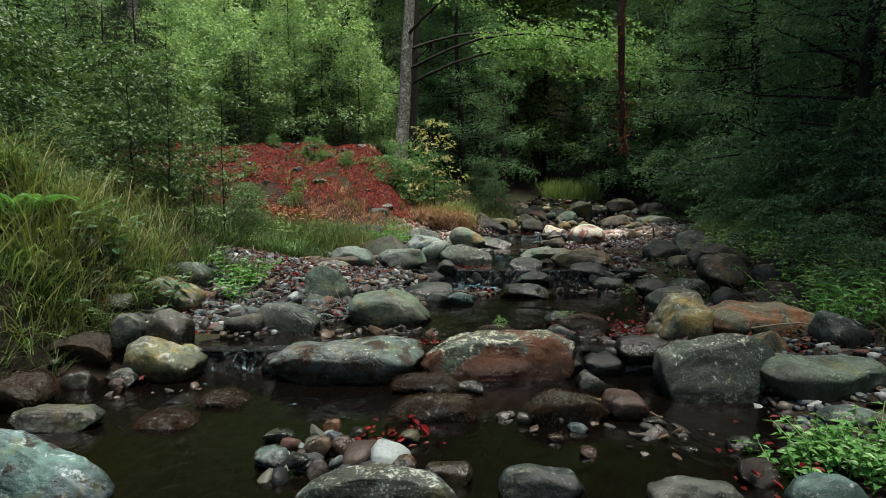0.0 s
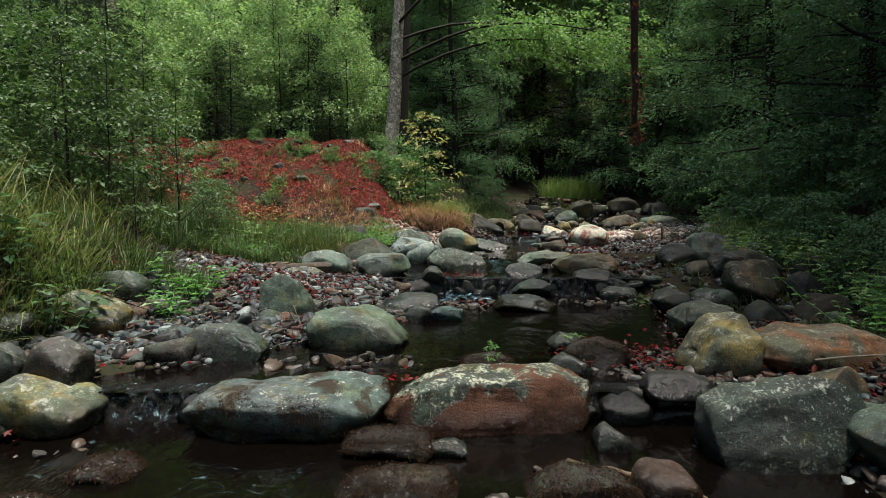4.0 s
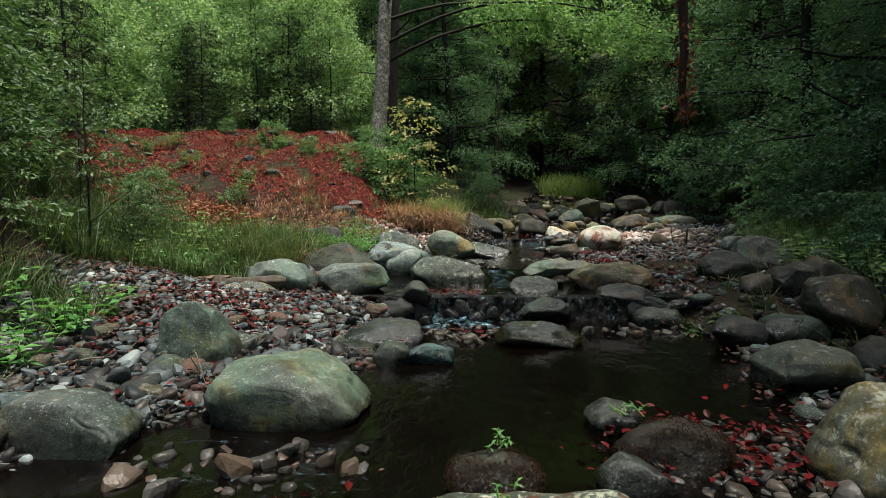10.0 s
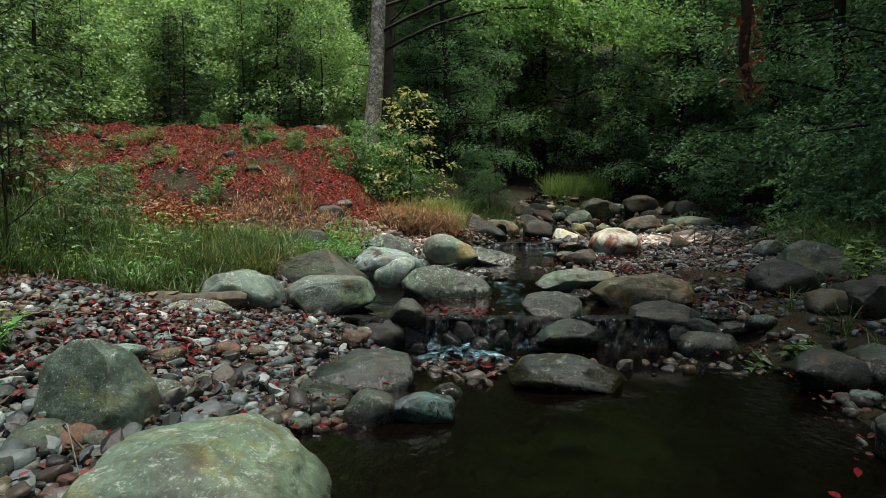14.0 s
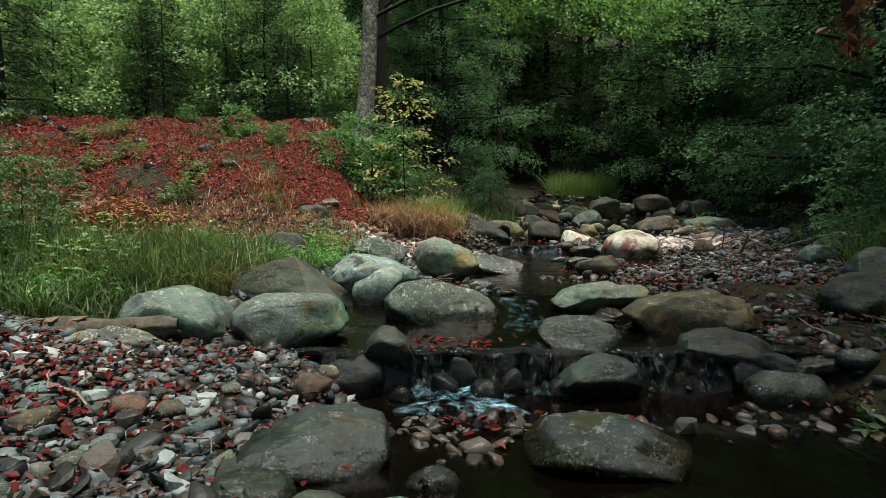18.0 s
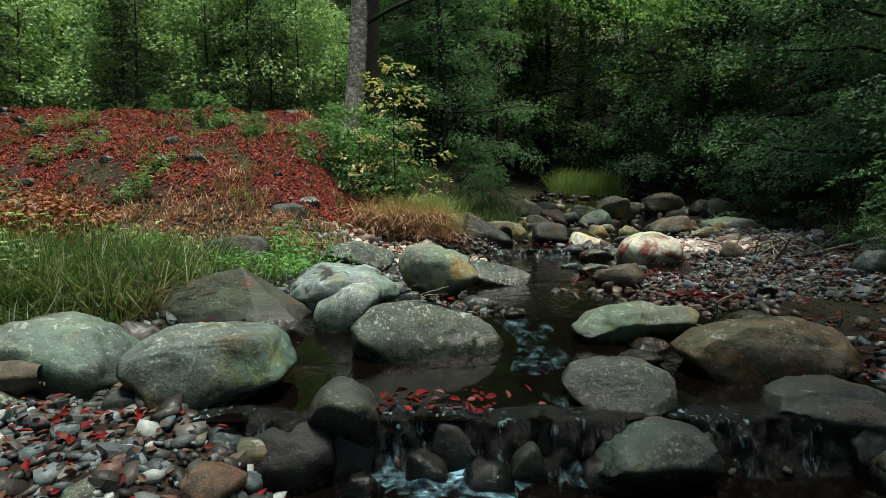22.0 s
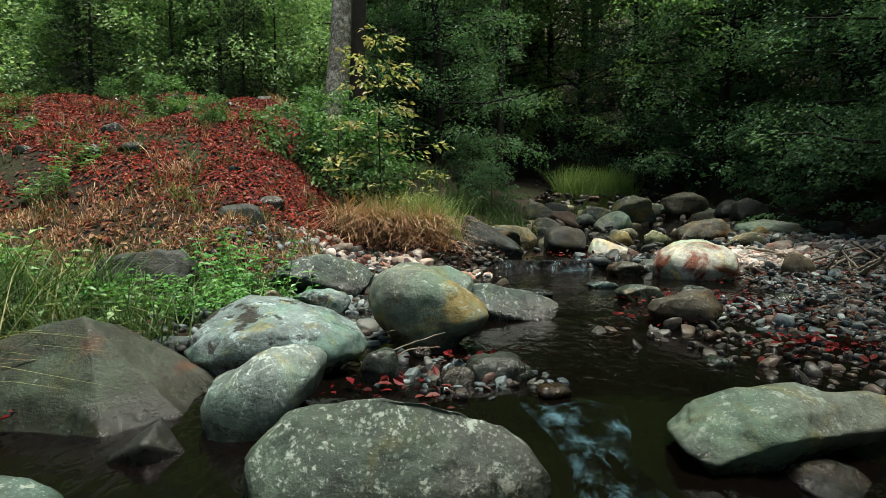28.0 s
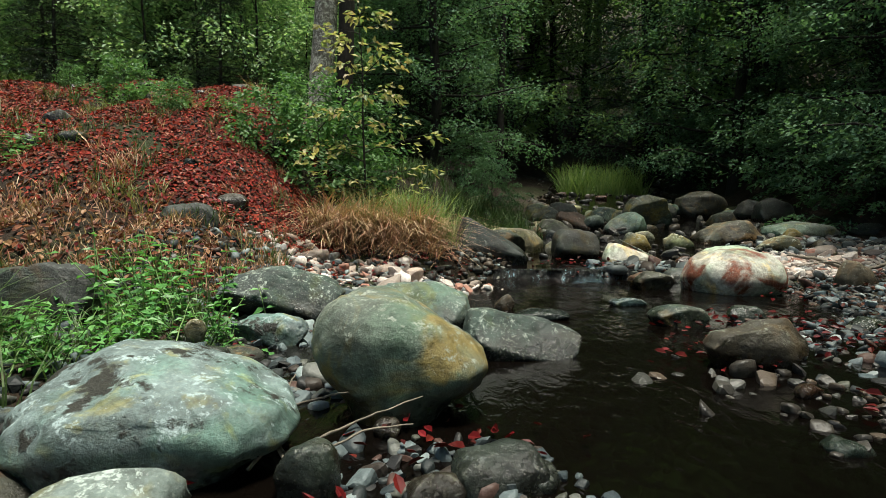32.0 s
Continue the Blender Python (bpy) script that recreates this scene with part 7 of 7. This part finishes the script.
def big_beech():
    """The pale beech on the bank with one long limb that reaches over the stream."""
    r = np.random.default_rng(95)
    x0, y0 = -1.25, 14.9
    z0 = on_land(x0, y0)
    ob = thing("beech_tree", x0, y0, z0, "pale lichened beech on the bank with bright leaves", "tree")
    t = np.linspace(0, 1, 16)
    path = np.stack([0.42 * t ** 0.8 * 2.0, 0.1 * t, t * 13 - 0.3], 1) + np.cumsum(r.normal(0, 0.012, (16, 3)), 0)
    part("trunk", mesh_np("trunk", *tube(path, 0.19 * (1 - 0.75 * t) + np.where(t == 0, 0.08, 0), 14), BARK), ob)
    limbs = (((0.15, 0, 2.2), (3.2, -0.4, 4.0), (6.2, 0.6, 2.7)), ((0.25, 0, 3.6), (2.2, -1.4, 5.2), (3.8, -2.4, 4.6)), ((0.16, 0, 2.7), (3.0, -0.4, 4.4), (6.6, -0.3, 2.9)), ((0.2, 0, 3.3), (3.4, 0.9, 4.8), (7.2, 2.2, 3.4)), ((0.3, 0, 5), (-1.5, 1, 6.5), (-3.2, 1.6, 6.6)), ((0.3, 0, 6), (1.0, 1.8, 8), (1.4, 3.4, 8.5)))
    O, D, Ls = [], [], []
    for a, b, c in limbs:
        a, b, c = map(np.array, (a, b, c))
        q = np.linspace(0, 1, 10)[:, None]
        lp = a * (1 - q) ** 2 + 2 * b * q * (1 - q) + c * q ** 2 + np.cumsum(r.normal(0, 0.02, (10, 3)), 0)
        part("limb", mesh_np("limb", *tube(lp, np.linspace(0.042, 0.008, 10), 7), BARK_DARK), ob)
        for k in range(80):
            g = 0.35 + 0.65 * r.random()
            o = np.array([np.interp(g, np.linspace(0, 1, 10), lp[:, i]) for i in range(3)]) + r.normal(0, 0.35, 3) * np.array([1, 1, 0.9])
            v = c - a
            w = math.atan2(v[1], v[0]) + r.normal(0, 0.8)
            O.append(o)
            D.append([math.cos(w), math.sin(w), r.normal(-0.05, 0.2)])
            Ls.append(r.uniform(0.4, 0.95))
    P, A, N, S = sprays(r, np.array(O), np.array(D), np.array(Ls), 34, 0.1, 0.4, 0.3)
    part("crown", leaf_mesh("crown", P, A, N, S, LEAF_BRIGHT), ob, "bright green leaves with sunlight put into their colour", "stuff")


big_beech()


def bare_trunk(x, y, h, r0, mat, label, lean=(0, 0), seed=1):
    r = np.random.default_rng(seed)
    ob = thing("tree_trunk", x, y, on_land(x, y), label, "tree")
    t = np.linspace(0, 1, 14)
    path = np.stack([lean[0] * t, lean[1] * t, t * h - 0.3], 1) + np.cumsum(r.normal(0, 0.012, (14, 3)), 0)
    part("trunk", mesh_np("trunk", *tube(path, r0 * (1 - 0.6 * t), 12), mat), ob)
    for k in range(6):
        f = r.uniform(0.15, 0.9)
        a = r.uniform(0, 6.28)
        b = np.array([np.interp(f, t, path[:, i]) for i in range(3)])
        e = b + np.array([math.cos(a), math.sin(a), r.uniform(-0.1, 0.5)]) * r.uniform(0.6, 1.8)
        part("branch", mesh_np("branch", *tube(bent(r, b, e, 6, 0.04), np.linspace(0.03, 0.006, 6), 5), mat), ob)


bare_trunk(-0.95, 15.7, 11, 0.15, BARK_DARK, "dark trunk behind the pale beech", (0.4, 0), 1)
bare_trunk(2.3, 20.5, 11, 0.10, BARK_DARK, "slim dark trunk in the deep shade", (0.2, 0), 2)
bare_trunk(-9.9, 17.4, 12, 0.24, BARK, "pale grey beech trunk above the shrubs", (0.2, 0), 5)
bare_trunk(-7.6, 20.5, 12, 0.16, BARK_DARK, "dark trunk above the shrubs", (-0.3, 0), 7)


def leaning_trunk():
    """A reddish trunk that leans out from the bank; its foot stands behind the leaves."""
    ob = thing("leaning_trunk", 8.6, 11.2, on_land(8.6, 11.2), "reddish brown dead trunk leaning over the stream", "tree")
    r = np.random.default_rng(99)
    P = np.array([(0, 0, -0.2), (-0.8, -0.6, 3.0), (-2.4, -1.9, 5.6), (-4.6, -3.6, 6.0), (-6.2, -4.9, 5.0), (-6.62, -5.1, 3.2), (-6.57, -5.1, 1.9), (-6.55, -5.1, 1.55)])
    P[-4:, 2] += 0.15 - on_land(8.6, 11.2)
    t = np.linspace(0, 1, len(P))
    q = np.linspace(0, 1, 26)
    path = np.stack([np.interp(q, t, P[:, i]) for i in range(3)], 1) + r.normal(0, 0.012, (26, 3))
    part("trunk", mesh_np("trunk", *tube(path, np.linspace(0.09, 0.02, 26), 10), BARK_RED), ob)
    n = 160
    k = r.uniform(0.72, 1.0, n)
    O = np.stack([np.interp(k, q, path[:, i]) for i in range(3)], 1) + r.normal(0, 0.04, (n, 3))
    A = r.normal(0, 0.6, (n, 3))
    A[:, 2] -= 0.7
    part("leaves", leaf_mesh("leaves", O, A, r.normal(0, 1, (n, 3)), r.uniform(0.03, 0.07, n), LEAF_RUST), ob, "withered red brown leaves", "stuff")


leaning_trunk()

# ---- dead wood ----


def stick(name, pts, r0, mat, label, seed, sides=7, flat=1.0):
    r = np.random.default_rng(seed)
    P = np.array(pts, float)
    t = np.linspace(0, 1, len(P))
    q = np.linspace(0, 1, 14)
    path = np.stack([np.interp(q, t, P[:, i]) for i in range(3)], 1) + r.normal(0, r0 * 0.25, (14, 3))
    V, F = tube(path - path[0], np.linspace(r0, r0 * 0.45, 14) * r.uniform(0.85, 1.15, 14), sides)
    ob = new(name, mesh_np(name, V, F, mat))
    ob.matrix_basis = pose(*path[0])
    tagged(ob, label, "branch")




def log(a, b, r0, seed):
    """A rotten log: furrowed wood with ragged ends, and loose plates of bark on it."""
    a, b = np.array(a, float), np.array(b, float)
    n, m = 46, 26
    t = np.linspace(0, 1, n)
    path = a * (1 - t[:, None]) + b * t[:, None]
    path[:, 2] += 0.025 * np.sin(t * 5)
    V, F = tube(path - a, np.full(n, r0), m)
    V = V.reshape(n, m, 3)
    ax = (path - a)[:, None]
    for i in range(n):
        for j in range(m):
            q = j / m * 6.283
            k = 1 + 0.30 * noise.noise((t[i] * 5, math.cos(q) * 2.2, math.sin(q) * 2.2 + seed)) + 0.22 * noise.noise((t[i] * 3, math.cos(q) * 7, math.sin(q) * 7))
            k *= 1 - 0.55 * max(0, abs(t[i] - 0.5) * 2 - 0.86) / 0.14 * (0.6 + 0.8 * noise.noise((math.cos(q) * 3, math.sin(q) * 3, 7.0)))
            V[i, j] = ax[i, 0] + (V[i, j] - ax[i, 0]) * k
    ob = new("log", mesh_np("log", V.reshape(-1, 3), F, LOGGREY))
    ob.matrix_basis = pose(*a)
    tagged(ob, "grey rotten log with peeling orange bark", "log")
    r = np.random.default_rng(seed)
    for _ in range(16):
        i, j = r.integers(12, n - 4), r.integers(0, m)
        c = V[i, j]
        nrm = unit(c - ax[i, 0])
        d = unit(b - a)
        s = np.cross(nrm, d)
        u, w = r.uniform(0.025, 0.06), r.uniform(0.012, 0.03)
        base = c + nrm * 0.004
        P = np.array([base - d * u, base + s * w - d * u * 0.3 + nrm * 0.006, base + d * u + nrm * 0.01, base - s * w + d * u * 0.2])
        P = np.concatenate([P, P - nrm * 0.008])
        Q = np.array([(0, 1, 2, 3), (7, 6, 5, 4), (0, 4, 5, 1), (1, 5, 6, 2), (2, 6, 7, 3), (3, 7, 4, 0)])
        part("bark_plate", mesh_np("bark_plate", P, Q, LOGWOOD, False), ob, "orange brown bark")


LOGGREY = bark("grey rotten wood", (0.085, 0.075, 0.06), (0.16, 0.09, 0.05), 0.58)
log((-2.15, 6.5, 0.37), (-1.05, 6.58, 0.47), 0.055, 1)
for k in range(14):
    r = np.random.default_rng(400 + k)
    a = np.array([r.uniform(4.1, 5.0), r.uniform(10.4, 11.4)])
    d = r.normal(0, 1, 2)
    d = d / np.linalg.norm(d) * r.uniform(0.25, 0.7)
    z0 = on_land(*a) + 0.03
    stick("driftwood", [(a[0], a[1], z0), (a[0] + d[0] * 0.5, a[1] + d[1] * 0.5, z0 + 0.12), (a[0] + d[0], a[1] + d[1], z0 + r.uniform(0.05, 0.35))], r.uniform(0.008, 0.022), TWIG, "bleached driftwood stick on the gravel", 500 + k)
stick("driftwood", [(3.0, 7.5, 0.46), (3.4, 7.6, 0.6), (3.9, 7.5, 0.66)], 0.02, TWIG, "bleached forked branch on the bank", 3)
stick("driftwood", [(0.62, 2.85, 0.06), (0.95, 2.72, 0.05), (1.1, 2.6, 0.02)], 0.012, LOGWOOD, "thin dark branch lying in the water", 4)
stick("twig", [(-0.95, 4.72, 0.22), (-1.0, 4.68, 0.34), (-0.93, 4.6, 0.38), (-0.86, 4.55, 0.22)], 0.004, TWIG, "thin bent twig among the stones", 5)
stick("twig", [(0.02, 8.15, 0.5), (0.12, 8.05, 0.46), (0.2, 7.9, 0.46)], 0.006, TWIG, "thin dead twig beside the boulder", 6)
stick("twig", [(0.05, 8.0, 0.45), (0.12, 8.1, 0.52), (0.08, 8.25, 0.55)], 0.005, TWIG, "thin dead twig beside the boulder", 7)
stick("twig", [(1.75, 7.25, 0.5), (1.72, 7.2, 0.6), (1.8, 7.15, 0.66)], 0.008, TWIG, "bleached twig stuck between boulders", 8)
for k in range(12):
    r = np.random.default_rng(440 + k)
    a = np.array([r.uniform(-0.35, 0.2), r.uniform(8.05, 8.6)])
    d = r.normal(0, 0.16, 2)
    stick("twig", [(a[0], a[1], 0.44), (a[0] + d[0] * 0.5, a[1] + d[1] * 0.5, 0.49), (a[0] + d[0], a[1] + d[1], 0.46 + r.uniform(0, 0.1))], r.uniform(0.003, 0.007), TWIG, "thin bleached twig washed between the boulders", 540 + k)
stick("twig", [(2.05, 3.6, 0.25), (2.3, 3.45, 0.32), (2.6, 3.5, 0.3)], 0.007, TWIG, "dry twig below the orange boulder", 9)
for k in range(30):
    r = np.random.default_rng(460 + k)
    if k < 18:
        b = r.uniform(4.6, 7.0)
        a = float(along(EDGE_L, b)) - r.uniform(0.1, 1.8)
    else:
        b = r.uniform(6.5, 11.0)
        a = float(along(EDGE_R, b)) + r.uniform(0.0, 1.2)
    d = r.normal(0, 0.17, 2)
    z0, z1 = on_land(a, b) + 0.035, on_land(a + d[0], b + d[1]) + 0.05
    stick("twig", [(a, b, z0), (a + d[0] * 0.5 + r.normal(0, 0.02), b + d[1] * 0.5, (z0 + z1) / 2 + r.uniform(0, 0.04)), (a + d[0], b + d[1], z1)], r.uniform(0.003, 0.008), (TWIG, LOGWOOD)[k % 2], "dry twig lying on the gravel", 560 + k)
